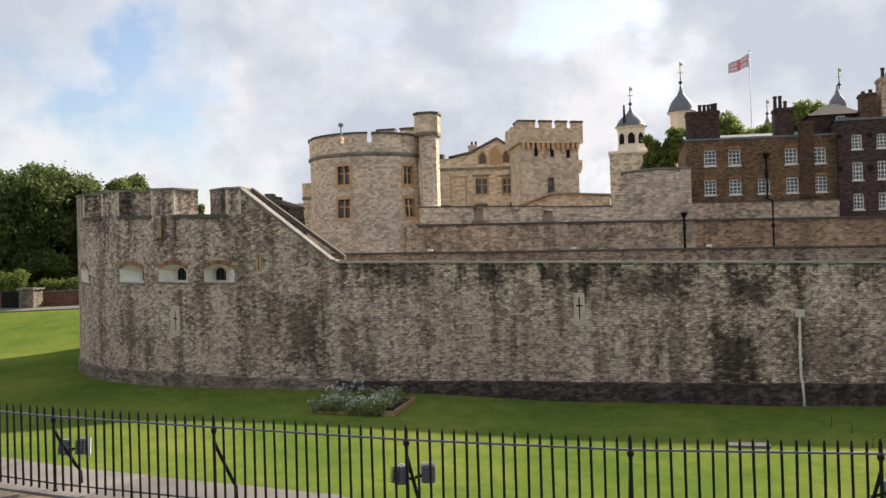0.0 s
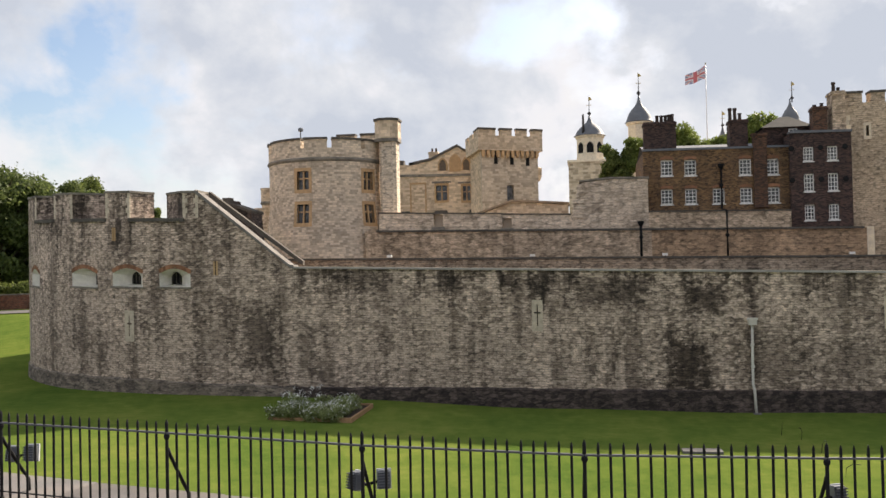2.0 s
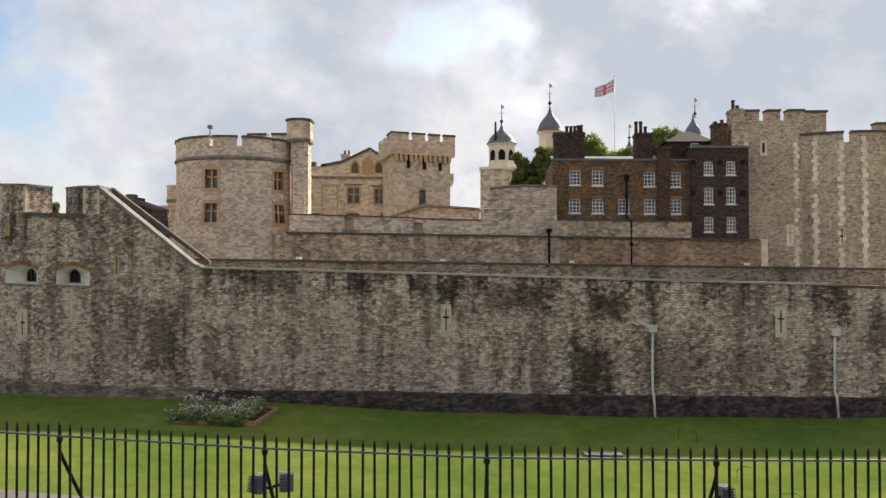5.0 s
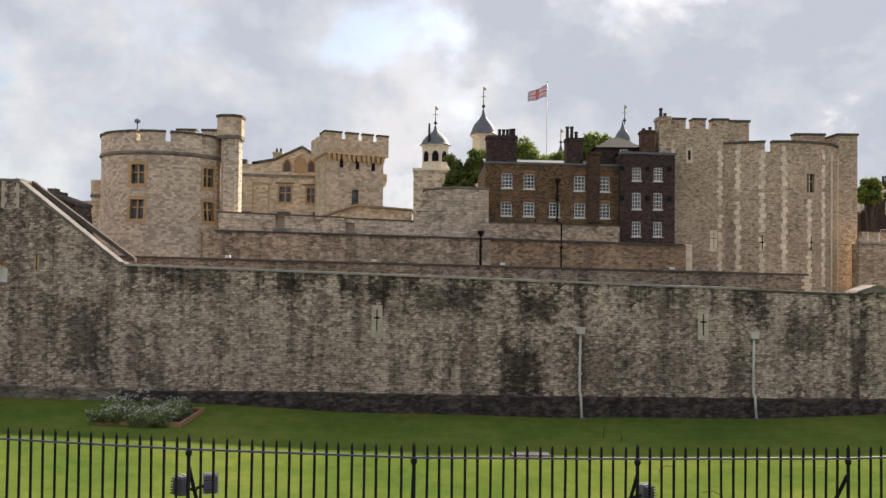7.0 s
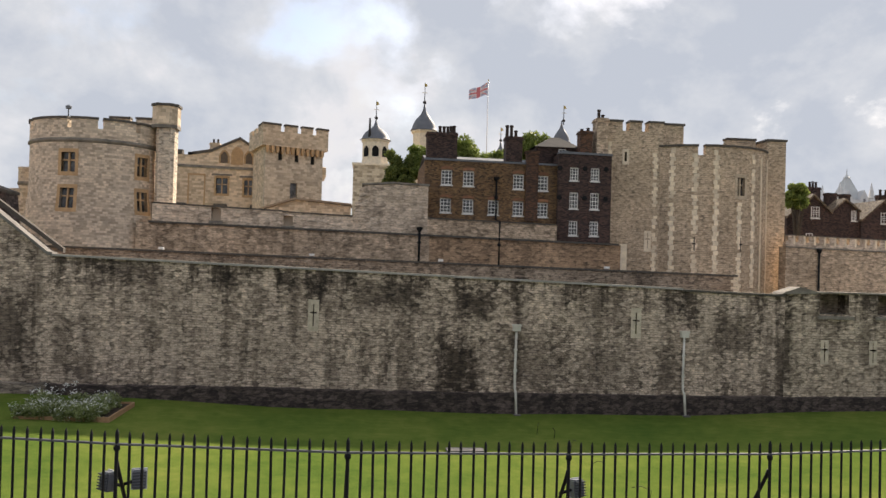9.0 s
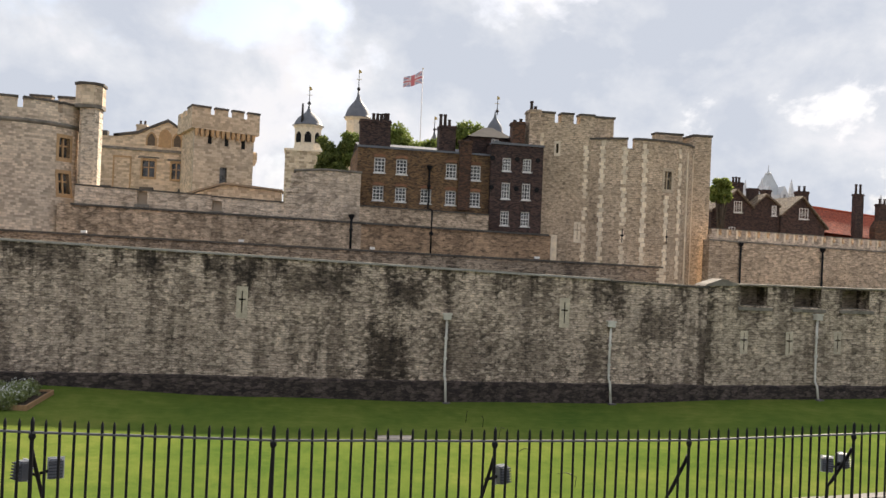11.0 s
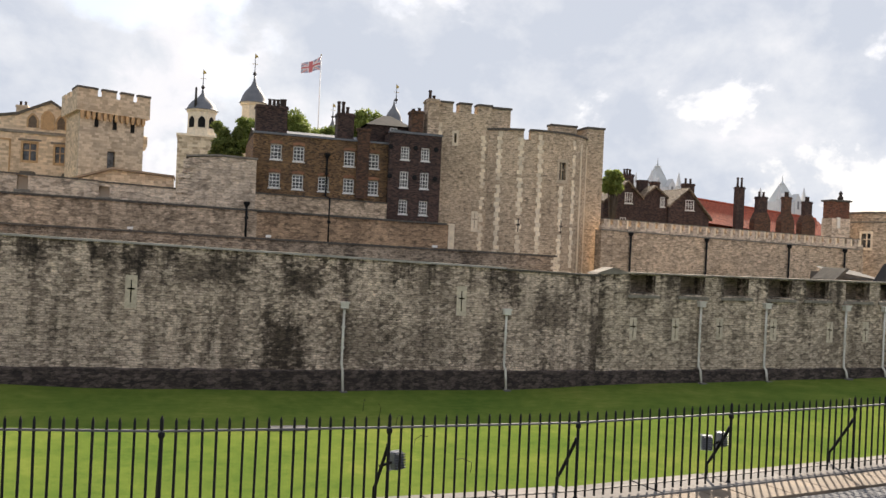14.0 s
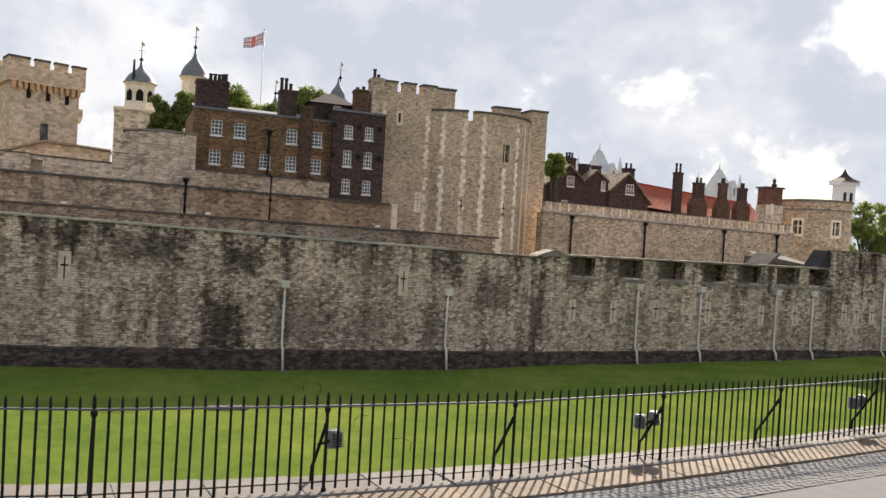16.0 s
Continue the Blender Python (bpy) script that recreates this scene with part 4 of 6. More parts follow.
# ---- towers and houses ----
def sash(parent, x0, x1, z0, z1, y, cols=3, rows=4, arch=True, frame_mat="white"):
    """A white sash window set into its opening: frame with glazing bars, and the glass behind it."""
    bm = bmesh.new()
    f = 0.062
    box(bm, x0, x1, y - 0.01, y + 0.12, z0, z0 + f + 0.02)
    box(bm, x0, x0 + f, y - 0.01, y + 0.1, z0, z1)
    box(bm, x1 - f, x1, y - 0.01, y + 0.1, z0, z1)
    if arch:
        n = 6
        top = [(x0 + (x1 - x0) * i / n, z1 + 0.09 * math.sin(math.pi * i / n)) for i in range(n + 1)]
        prism(bm, [(x0, z1 - f), (x1, z1 - f)] + top[::-1], y - 0.01, y + 0.1)
    else:
        box(bm, x0, x1, y - 0.01, y + 0.1, z1 - f, z1)
    bmesh.ops.remove_doubles(bm, verts=bm.verts[:], dist=0.0005)
    w = part("window", bm, frame_mat, parent, "white painted sash window")
    bars = [(x0 + f, x1 - f, y, y + 0.09, (z0 + z1) / 2 - 0.028, (z0 + z1) / 2 + 0.028)]
    for i in range(1, cols):
        x = x0 + (x1 - x0) * i / cols
        bars.append((x - 0.021, x + 0.021, y + 0.02, y + 0.07, z0 + f, z1 - f))
    for j in range(1, rows):
        if 2 * j != rows:
            z = z0 + (z1 - z0) * j / rows
            bars.append((x0 + f, x1 - f, y + 0.022, y + 0.068, z - 0.021, z + 0.021))
    for q in bars:
        bm = bmesh.new()
        box(bm, *q)
        part("glazing_bar", bm, frame_mat, w)
    bm = bmesh.new()
    box(bm, x0 + 0.02, x1 - 0.02, y + 0.075, y + 0.085, z0 + 0.02, z1)
    part("pane", bm, "glass", w)
    bm = bmesh.new()
    box(bm, x0 - 0.07, x1 + 0.07, y - 0.14, y + 0.05, z0 - 0.09, z0 - 0.005)
    part("sill", bm, "white", w)
    return w


def brick_front(parent, x0, x1, z0, z1, y, wins, mat, depth, shear=None):
    holes = [(a, b, c, d + 0.02) for a, b, c, d in wins]
    part("wall", shell(flat(y, shear), x0, x1, z0, z1, 0.35, holes), mat, parent)
    for q in ((x0 + 0.02, x0 + 0.35, y + 0.36, y + depth, z0, z1), (x1 - 0.35, x1 - 0.02, y + 0.36, y + depth, z0, z1),
              (x0, x1, y + depth, y + depth + 0.3, z0, z1 - 0.3), (x0 + 0.4, x1 - 0.4, y + 1.2, y + 1.3, z0, z1 - 0.4)):
        bm = bmesh.new()
        box(bm, *q)
        uv_box(bm)
        part("wall", bm, mat, parent)


def chimney(parent, x0, x1, y0, y1, z0, z1, pots, mat="brick_dark", pot_h=0.6, pot_r=0.14, name="chimney"):
    bm = bmesh.new()
    box(bm, x0, x1, y0, y1, z0, z1 - 0.25)
    box(bm, x0 - 0.07, x1 + 0.07, y0 - 0.07, y1 + 0.07, z1 - 0.25, z1 - 0.1)
    box(bm, x0 - 0.02, x1 + 0.02, y0 - 0.02, y1 + 0.02, z1 - 0.1, z1)
    uv_box(bm)
    c = part(name, bm, mat, parent)
    for x, h in pots:
        bm = bmesh.new()
        r = pot_r
        lathe(bm, x, (y0 + y1) / 2, [(r, z1), (r * 0.85, z1 + h * 0.8), (r * 1.12, z1 + h * 0.84), (r * 1.05, z1 + h)], 10)
        part("chimney_pot", bm, "pot", c)
    return c


def build_brick_house():
    h = thing("brick_house", "long brown stock brick house with white sash windows", "house")
    wins = []
    for cx in (6.16, 7.86, 11.76, 13.68):
        wins.append((cx - 0.42, cx + 0.42, 9.28 - 0.026 * (cx - 6), 10.42 - 0.026 * (cx - 6)))
    for cx in (6.12, 7.86, 9.84, 11.78, 13.70):
        wins.append((cx - 0.42, cx + 0.42, 7.14 - 0.014 * (cx - 6), 8.24 - 0.014 * (cx - 6)))
    y = 66.0
    brick_front(h, 4.45, 14.8, 3, 11.15, y, wins, "brick", 9)
    for a, b, c, d in wins:
        sash(h, a, b, c, d, y + 0.12)
        bm = bmesh.new()
        n = 7
        low = [(a + (b - a) * i / n, d + 0.02 + 0.09 * math.sin(math.pi * i / n)) for i in range(n + 1)]
        high = [(x + (x - (a + b) / 2) * 0.12, z + 0.2) for x, z in low]
        prism(bm, low + high[::-1], y - 0.006, y + 0.1)
        part("window_head", bm, "brick_arch", h)
    # parapet, roof and eaves
    bm = bmesh.new()
    prism(bm, [(4.4, 11.15), (14.85, 11.05), (14.85, 11.19), (4.4, 11.32)], y - 0.1, y + 0.4)
    part("parapet_coping", bm, "lead", h)
    bm = bmesh.new()
    for x0, x1 in ((4.5, 14.8),):
        v = [bm.verts.new(p) for p in ((x0, y + 0.4, 11.2), (x1, y + 0.4, 11.1), (x1, y + 4, 11.9), (x0, y + 4, 12.0), (x1, y + 9, 11.1), (x0, y + 9, 11.1))]
        bm.faces.new((v[0], v[1], v[2], v[3]))
        bm.faces.new((v[3], v[2], v[4], v[5]))
    uv_box(bm)
    part("roof", bm, "lead", h)
    bm = bmesh.new()
    box(bm, 12.32, 13.26, y - 0.28, y + 0.3, 6.7, 12.1)
    box(bm, 12.24, 13.34, y - 0.36, y + 0.4, 11.95, 12.12)
    uv_box(bm)
    part("chimney_breast", bm, "brick_breast", h)
    chimney(h, 4.62, 6.98, 66.8, 68.0, 11.0, 13.45, [(5.66, 0.55), (5.98, 0.55), (6.28, 0.55), (6.55, 0.6), (6.78, 0.62)], "brick_dark")
    chimney(h, 10.85, 12.15, 66.8, 68.0, 11.0, 13.35, [(11.0, 0.95), (11.35, 0.95), (11.7, 0.55)], "brick_dark")
    # soil pipe with its hopper
    for x, z0, z1, hop in ((10.02, 3.0, 9.9, True), (4.03, 3.0, 5.75, True)):
        p = thing("rainwater_pipe", "black iron rainwater pipe with a hopper head on the wall", "pipe", "black rainwater pipes")
        yy = 63.78 if z1 < 6 else 63.8
        bm = bmesh.new()
        if z1 > 6:
            tube(bm, [(x, 65.88, z1), (x, 65.88, 6.7), (x, 63.74, 6.45), (x, 63.74, z0)], 0.075, 8)
        else:
            tube(bm, [(x, 63.74, z1), (x, 63.74, z0)], 0.09, 8)
        part("shaft", bm, "iron", p)
        bm = bmesh.new()
        yt = 65.86 if z1 > 6 else 63.72
        lathe(bm, x, yt, [(0.1, z1 - 0.25), (0.22, z1 - 0.05), (0.24, z1 + 0.1), (0.1, z1 + 0.12)], 8)
        part("hopper", bm, "iron", p)
        for zz in ((8.3, 4.6) if z1 > 6 else (4.6,)):
            bm = bmesh.new()
            lathe(bm, x, 65.88 if zz > 7 else 63.74, [(0.12, zz), (0.14, zz + 0.06), (0.14, zz + 0.16), (0.12, zz + 0.22)], 8)
            part("collar", bm, "iron", p)


M["brick_breast"] = masonry("sooty_red_brick", (0.20, 0.10, 0.055), (0.12, 0.06, 0.038), (0.055, 0.033, 0.026), (0.12, 0.085, 0.06), 0.075, 0.225, soot=0.25, wobble=0.01, gap=0.008, seed=83, rubble=False)
build_brick_house()


def build_dark_house():
    h = thing("dark_brick_house", "dark purple-brown brick house with white sash windows", "house")
    y = 65.4
    wins = []
    for cx in (16.02, 17.66):
        for z0, z1 in ((9.9, 10.9), (7.72, 8.97), (5.65, 6.76)):
            wins.append((cx - 0.34, cx + 0.34, z0, z1))
    brick_front(h, 14.78, 18.95, 2, 11.95, y, wins, "brick_dark", 8)
    for w in wins:
        sash(h, *w, y + 0.1, 3, 4)
    bm = bmesh.new()
    prism(bm, [(14.7, 11.95), (19.0, 11.9), (19.0, 12.06), (15.6, 12.12), (15.2, 12.2), (14.7, 12.06)], y - 0.09, y + 0.5)
    part("parapet_coping", bm, "lead", h)
    bm = bmesh.new()
    v = [bm.verts.new(p) for p in ((14.8, y + 0.5, 12.0), (18.9, y + 0.5, 12.0), (18.9, y + 5, 12.5), (14.8, y + 5, 12.5))]
    bm.faces.new(v)
    uv_box(bm)
    part("roof", bm, "slate", h)
    bm = bmesh.new()
    box(bm, 14.6, 19.0, 65.36, 65.9, 4.98, 5.14)
    part("foot_ledge", bm, "coping_dark", h)
    # attic behind with a hipped roof
    bm = bmesh.new()
    box(bm, 13.45, 16.9, 67.6, 71, 11, 12.75)
    uv_box(bm)
    attic = part("attic", bm, "brick_dark", h)
    bm = bmesh.new()
    vs = [bm.verts.new(p) for p in ((13.2, 67.3, 12.72), (17.0, 67.3, 12.72), (17.0, 71.2, 12.72), (13.2, 71.2, 12.72), (14.9, 69.2, 13.75), (15.6, 69.2, 13.75))]
    for ids in ((0, 1, 5, 4), (1, 2, 5), (2, 3, 4, 5), (3, 0, 4)):
        bm.faces.new([vs[i] for i in ids])
    uv_box(bm)
    part("hipped_roof", bm, "slate", attic)
    sash(attic, 15.2, 15.8, 12.0, 12.6, 67.52, 2, 2, False)
    chimney(h, 16.7, 17.7, 66.6, 67.6, 11.5, 14.0, [(16.95, 0.2), (17.45, 0.3)], "brick_red2")
    chimney(h, 18.0, 18.9, 66.4, 67.8, 11.5, 15.05, [(18.3, 0.75), (18.62, 0.35)], "inner")
    for x in (14.86, 16.84, 18.5):
        for z in (8.9, 11.2):
            bm = bmesh.new()
            lathe(bm, 0, 0, [(0.02, 0), (0.2, 0.02), (0.2, 0.05), (0.05, 0.07)], 10)
            bmesh.ops.transform(bm, matrix=pose(x, 65.38, z - 0.35, 90, 0, 0), verts=bm.verts)
            part("tie_plate", bm, "iron", h)


M["brick_red2"] = M["brick_breast"]
build_dark_house()


def capped(parent, place, runs, z, name="coping", mat="coping_dark", h=0.16, over=0.1, depth=0.7):
    for a, b in runs:
        part(name, shell(lambda u, v, d: place(u, v, d - over), a - 0.05, b + 0.05, z, z + h, depth + over, (), 0.8), mat, parent)


def runs_of(u0, u1, gaps):
    out, a = [], u0
    for g0, g1 in gaps:
        if g0 > a:
            out.append((a, g0))
        a = g1
    if a < u1:
        out.append((a, u1))
    return out


def quoin_column(parent, x, y, z0, z1, seed, w=0.34, zig=0.16, depth=0.3, h=0.30):
    """A column of pale stones, alternately long and short."""
    rng = random.Random(seed)
    z, i = z0, 0
    while z < z1:
        hh = h * rng.uniform(0.75, 1.3)
        a = w * (0.5 + rng.uniform(-0.15, 0.15)) + (zig if i % 2 else 0)
        b = w * (0.5 + rng.uniform(-0.15, 0.15)) + (0 if i % 2 else zig)
        if rng.random() > 0.08:
            bm = bmesh.new()
            box(bm, x - a, x + b, y - 0.015, y + depth, z, z + hh - 0.02)
            part("quoin", bm, "quoin", parent)
        z += hh
        i += 1


def two_light(parent, place, u0, u1, z0, z1, rim="buff", d0=0.18):
    """A stone-framed window with a mullion and a transom."""
    bm = shell(lambda u, z, d: place(u, z, d - 0.025), u0 - 0.22, u1 + 0.22, z0 - 0.28, z1 + 0.25, 0.3, [(u0, u1, z0, z1)], 0.6)
    w = part("window", bm, rim, parent, "orange-buff stone window surround")
    bm = bmesh.new()
    quad(bm, [place(u0, z0, d0 + 0.1), place(u1, z0, d0 + 0.1), place(u1, z1, d0 + 0.1), place(u0, z1, d0 + 0.1)])
    part("pane", bm, "glass", w)
    bm = bmesh.new()
    c = (u0 + u1) / 2
    for a, b, e, f in ((c - 0.06, c + 0.06, z0, z1), (u0, u1, z0 + (z1 - z0) * 0.6 - 0.05, z0 + (z1 - z0) * 0.6 + 0.05)):
        q = [place(a, e, d0 - 0.04), place(b, e, d0 - 0.04), place(b, f, d0 - 0.04), place(a, f, d0 - 0.04)]
        r = [place(a, e, d0 + 0.09), place(b, e, d0 + 0.09), place(b, f, d0 + 0.09), place(a, f, d0 + 0.09)]
        fr, bk = [bm.verts.new(p) for p in q], [bm.verts.new(p) for p in r]
        bm.faces.new(fr)
        for i in range(4):
            bm.faces.new((fr[(i + 1) % 4], fr[i], bk[i], bk[(i + 1) % 4]))
    part("mullion", bm, rim, w)
    return w


def build_round_tower():
    t = thing("round_tower", "broad round cream ragstone tower with battlements and a stair turret", "tower")
    cx, cy, r = -20.55, 68.0, 4.7
    bat = lambda z: 0.0 if z > 8 else 0.55 * ((8 - z) / 4.0) ** 1.3
    pl = round_wall(cx, cy, r, bat)
    wins = []
    for a in (-0.13, 1.02):
        for z0, z1 in ((9.0, 10.4), (6.42, 7.85)):
            u = a * r
            wins.append((u - 0.5, u + 0.5, z0, z1))
    us = math.pi * r
    part("drum", shell(pl, -us, us, 0, 11.3, 0.6, wins, 0.55), "tower", t)
    # added black inner core paints in the darkness of the rooms
    bm = bmesh.new()
    lathe(bm, cx, cy, [(3.9, 0), (3.9, 11.2)], 24)
    part("core", bm, "dark", t)
    for w in wins:
        two_light(t, pl, *w)
    bm = bmesh.new()
    lathe(bm, cx, cy, [(4.7, 11.12), (4.84, 11.24), (4.84, 11.36), (4.72, 11.46)], 48, smooth=True)
    part("string_course", bm, "coping", t)
    gaps = [(-4.9, -4.2), (-0.75, -0.45), (1.35, 1.75), (4.1, 4.5), (-9.6, -8.9), (-12.5, -11.8), (7, 7.6), (10, 10.7), (12.8, 13.4)]
    gaps.sort()
    rw = round_wall(cx, cy, 4.74)
    part("parapet", shell(rw, -us, us, 11.4, 12.8, 0.6, [(a, b, 12.15, 12.9) for a, b in gaps], 0.6), "tower", t)
    capped(t, rw, runs_of(-us, us, gaps), 12.8)
    # raised rear battlement
    part("rear_parapet", shell(flat(70.0), -20.3, -15.6, 10, 13.95, 0.6, [(-18.75, -18.3, 13.4, 14.1)]), "tower", t)
    bm = bmesh.new()
    box(bm, -20.36, -18.72, 69.9, 70.7, 13.95, 14.12)
    box(bm, -18.33, -15.55, 69.9, 70.7, 13.95, 14.12)
    part("coping", bm, "coping_dark", t)
    # square-edged stair turret with chamfered corners
    def chamfered(x0, x1, y0, y1, z0, z1, c):
        bm = bmesh.new()
        slab(bm, [(x0 + c, y0), (x1 - c, y0), (x1, y0 + c), (x1, y1 - c), (x1 - c, y1), (x0 + c, y1), (x0, y1 - c), (x0, y0 + c)], z0, z1)
        uv_box(bm)
        return bm
    part("turret_shaft", chamfered(-15.75, -14.4, 65.8, 67.5, 1.0, 13.1, 0.25), "turret_stone", t)
    part("string_course", chamfered(-16.12, -14.22, 65.57, 67.7, 12.75, 13.0, 0.4), "coping", t)
    part("turret_head", chamfered(-16.1, -14.24, 65.6, 67.7, 13.0, 14.4, 0.5), "ashlar", t)
    part("turret_cap", chamfered(-16.18, -14.16, 65.5, 67.8, 14.4, 14.58, 0.5), "coping_dark", t)
    # floodlight on the parapet
    f = thing("parapet_lamp", "small grey floodlight on a short pole above the parapet", "lamp")
    bm = bmesh.new()
    tube(bm, [(-21.4, 63.8, 12.6), (-21.4, 63.8, 13.55)], 0.04)
    part("pole", bm, "iron", f)
    bm = bmesh.new()
    lathe(bm, -21.4, 63.8, [(0.05, 13.5), (0.2, 13.55), (0.22, 13.72), (0.1, 13.82)], 10)
    part("head", bm, "lamp", f)
    # turrets behind
    for x, y, r2, z1 in ((-27.9, 74, 0.7, 10.0), (-28.6, 74.5, 0.85, 8.25)):
        k = thing("corbelled_turret", "small round cream stone turret on corbels", "turret", "corbelled turrets")
        bm = bmesh.new()
        lathe(bm, x, y, [(r2 * 0.5, z1 - 2.6), (r2, z1 - 1.2), (r2, z1), (r2 * 1.06, z1 + 0.05), (r2 * 1.06, z1 + 0.2)], 16, smooth=True)
        part("body", bm, "tower", k)
        bm = bmesh.new()
        lathe(bm, x, y, [(r2, z1 - 1.3), (r2 * 1.08, z1 - 1.2), (r2 * 1.08, z1 - 1.1), (r2, z1 - 1.0)], 16)
        part("string_course", bm, "coping", k)
        bm = bmesh.new()
        box(bm, x - r2 * 0.7, x + 2.6, y - r2 * 0.6, y + 2, -3, z1 - 1.8)
        uv_box(bm)
        part("wall", bm, "tower", k)


M["turret_stone"] = masonry("pale_turret_stone", (0.86, 0.74, 0.59), (0.72, 0.60, 0.46), (0.42, 0.34, 0.26), (0.6, 0.5, 0.39), 0.2, 0.4, streak=0.12, soot=0.1, wobble=0.05, seed=45)
build_round_tower()


def build_barrack_block():
    """The long castellated block behind, with its gable and its square tower."""
    b = thing("barrack_block", "honey-coloured ashlar block with a gable and blind arches", "building")
    y = 105.0
    arches = [(-17.45, -16.6, 14.55, 15.9), (-14.5, -13.7, 14.55, 15.9)]
    wins = [(-17.9, -16.55, 10.9, 12.75), (-14.6, -13.65, 10.8, 12.6)]
    part("wall", shell(flat(y), -26, -12, -2, 14.2, 0.5, wins), "ashlar", b)
    bm = bmesh.new()
    prism(bm, [(-26, 14.2), (-12.4, 14.2), (-12.4, 15.7), (-15.2, 17.45), (-18.4, 15.95), (-21.2, 15.45), (-26, 15.45)], y, y + 0.6)
    uv_box(bm)
    part("gable", bm, "ashlar", b)
    bm = bmesh.new()
    for p, q in (((-12.3, 15.7), (-15.2, 17.55)), ((-15.2, 17.55), (-18.4, 16.05)), ((-18.4, 16.0), (-21.2, 15.5))):
        (x1, z1), (x0, z0) = p, q
        prism(bm, [(x0, z0 - 0.12), (x1, z1 - 0.12), (x1, z1 + 0.2), (x0, z0 + 0.2)], y - 0.2, y + 0.8)
    box(bm, -21.25, -20.7, y - 0.2, y + 0.8, 15.45, 15.7)
    box(bm, -22.5, -21.9, y - 0.2, y + 0.8, 15.45, 16.0)
    part("coping", bm, "coping_dark", b)
    bm = bmesh.new()
    prism(bm, [(-26, 14.05), (-12, 13.75), (-12, 14.05), (-26, 14.35)], y - 0.18, y + 0.1)
    part("string_course", bm, "coping", b)
    for (a, c, z0, z1), m in [(w, "glass_dim") for w in arches] + [((-16.0, -15.0, 14.4, 16.3), "buff")]:
        bm = bmesh.new()
        n = 8
        arc = [(c + (a - c) * i / n, z1 - 0.5 + 0.55 * math.sin(math.pi * i / n)) for i in range(n + 1)]
        prism(bm, [(a, z0), (c, z0)] + arc, y - 0.03, y + 0.1)
        w = part("arched_window", bm, m, b)
        bm = bmesh.new()
        for i in range(n):
            p, q = arc[i], arc[i + 1]
            prism(bm, [q, p, (p[0] + (p[0] - (a + c) / 2) * 0.3, p[1] + 0.22), (q[0] + (q[0] - (a + c) / 2) * 0.3, q[1] + 0.22)], y - 0.12, y + 0.05)
        box(bm, a - 0.2, a, y - 0.1, y + 0.05, z0, z1 - 0.4)
        box(bm, c, c + 0.2, y - 0.1, y + 0.05, z0, z1 - 0.4)
        part("surround", bm, "buff", w)
    for w in wins:
        two_light(b, flat(y), *w, rim="buff")
        bm = bmesh.new()
        box(bm, w[0] - 0.5, w[1] + 0.5, y - 0.15, y + 0.05, w[3] + 0.3, w[3] + 0.5)
        part("hood", bm, "coping", b)
    # blind panel
    bm = bmesh.new()
    box(bm, -21.2, -21.05, y - 0.08, y + 0.05, 9.0, 13.1)
    box(bm, -19.3, -19.15, y - 0.08, y + 0.05, 9.0, 13.1)
    box(bm, -21.2, -19.15, y - 0.08, y + 0.05, 13.0, 13.2)
    part("blind_panel", bm, "buff", b)
    for x in (-21.9, -17.2, -12.9):
        bm = bmesh.new()
        prism(bm, [(x - 0.9, 9.0), (x + 0.9, 9.0), (x + 0.7, 9.6), (x - 0.7, 9.6)], y - 1.2, y - 0.6)
        part("dormer", bm, "coping_dark", b)
    bm = bmesh.new()
    v = [bm.verts.new(p) for p in ((-26, y + 0.6, 14.8), (-12, y + 0.6, 14.8), (-12, y + 14, 14.8), (-26, y + 14, 14.8))]
    bm.faces.new(v)
    box(bm, -26, -25.5, y + 0.55, y + 14, -2, 14.7)
    uv_box(bm)
    part("roof", bm, "slate", b)
    chimney(b, -18.95, -17.8, 106, 107.5, 15, 17.1, [(-18.6, 0.5), (-18.1, 0.5)], "ashlar")
    # added black sheet behind the windows, for the unlit rooms
    bm = bmesh.new()
    box(bm, -25, -13, y + 1.0, y + 1.1, 0, 14)
    part("inner_wall", bm, "dark", b)

    t = thing("square_tower", "square honey ashlar tower with a corbelled embattled head", "tower")
    x0, x1, y0 = -11.8, -5.25, 99.2
    slots = [(-10.35, -9.95, 14.3, 15.9), (-8.5, -8.1, 14.2, 15.7), (-6.65, -6.25, 14.05, 15.5)]
    door = [(-8.92, -8.1, 9.9, 11.85)]
    part("shaft", shell(flat(y0), x0, x1, -2, 15.95, 0.5, door), "ashlar_grey", t)
    back_plate(flat(y0), -9.2, -7.9, 9.5, 12.2, 0.52, t, "recess", "glass")
    bm = bmesh.new()
    box(bm, x0 + 0.01, x0 + 0.5, y0 + 0.51, y0 + 7, -2, 15.95)
    box(bm, x1 - 0.5, x1 - 0.01, y0 + 0.51, y0 + 7, -2, 15.95)
    uv_box(bm)
    part("shaft_side", bm, "ashlar", t)
    hx0, hx1, hy0 = -12.25, -4.8, 98.7
    gaps = [(-10.25, -9.75), (-8.35, -7.85), (-6.6, -6.1)]
    part("head", shell(flat(hy0, lambda u: -0.03 * (u + 12)), hx0, hx1, 15.85, 18.15, 0.5, [(a, c, 17.5, 18.25) for a, c in gaps]), "ashlar", t)
    part("head", shell(facing_x(hx0, -1), hy0 + 0.5, hy0 + 8, 15.85, 18.15, 0.5, [(101.4, 102.4, 17.5, 18.25), (104, 105, 17.5, 18.25)]), "ashlar", t)
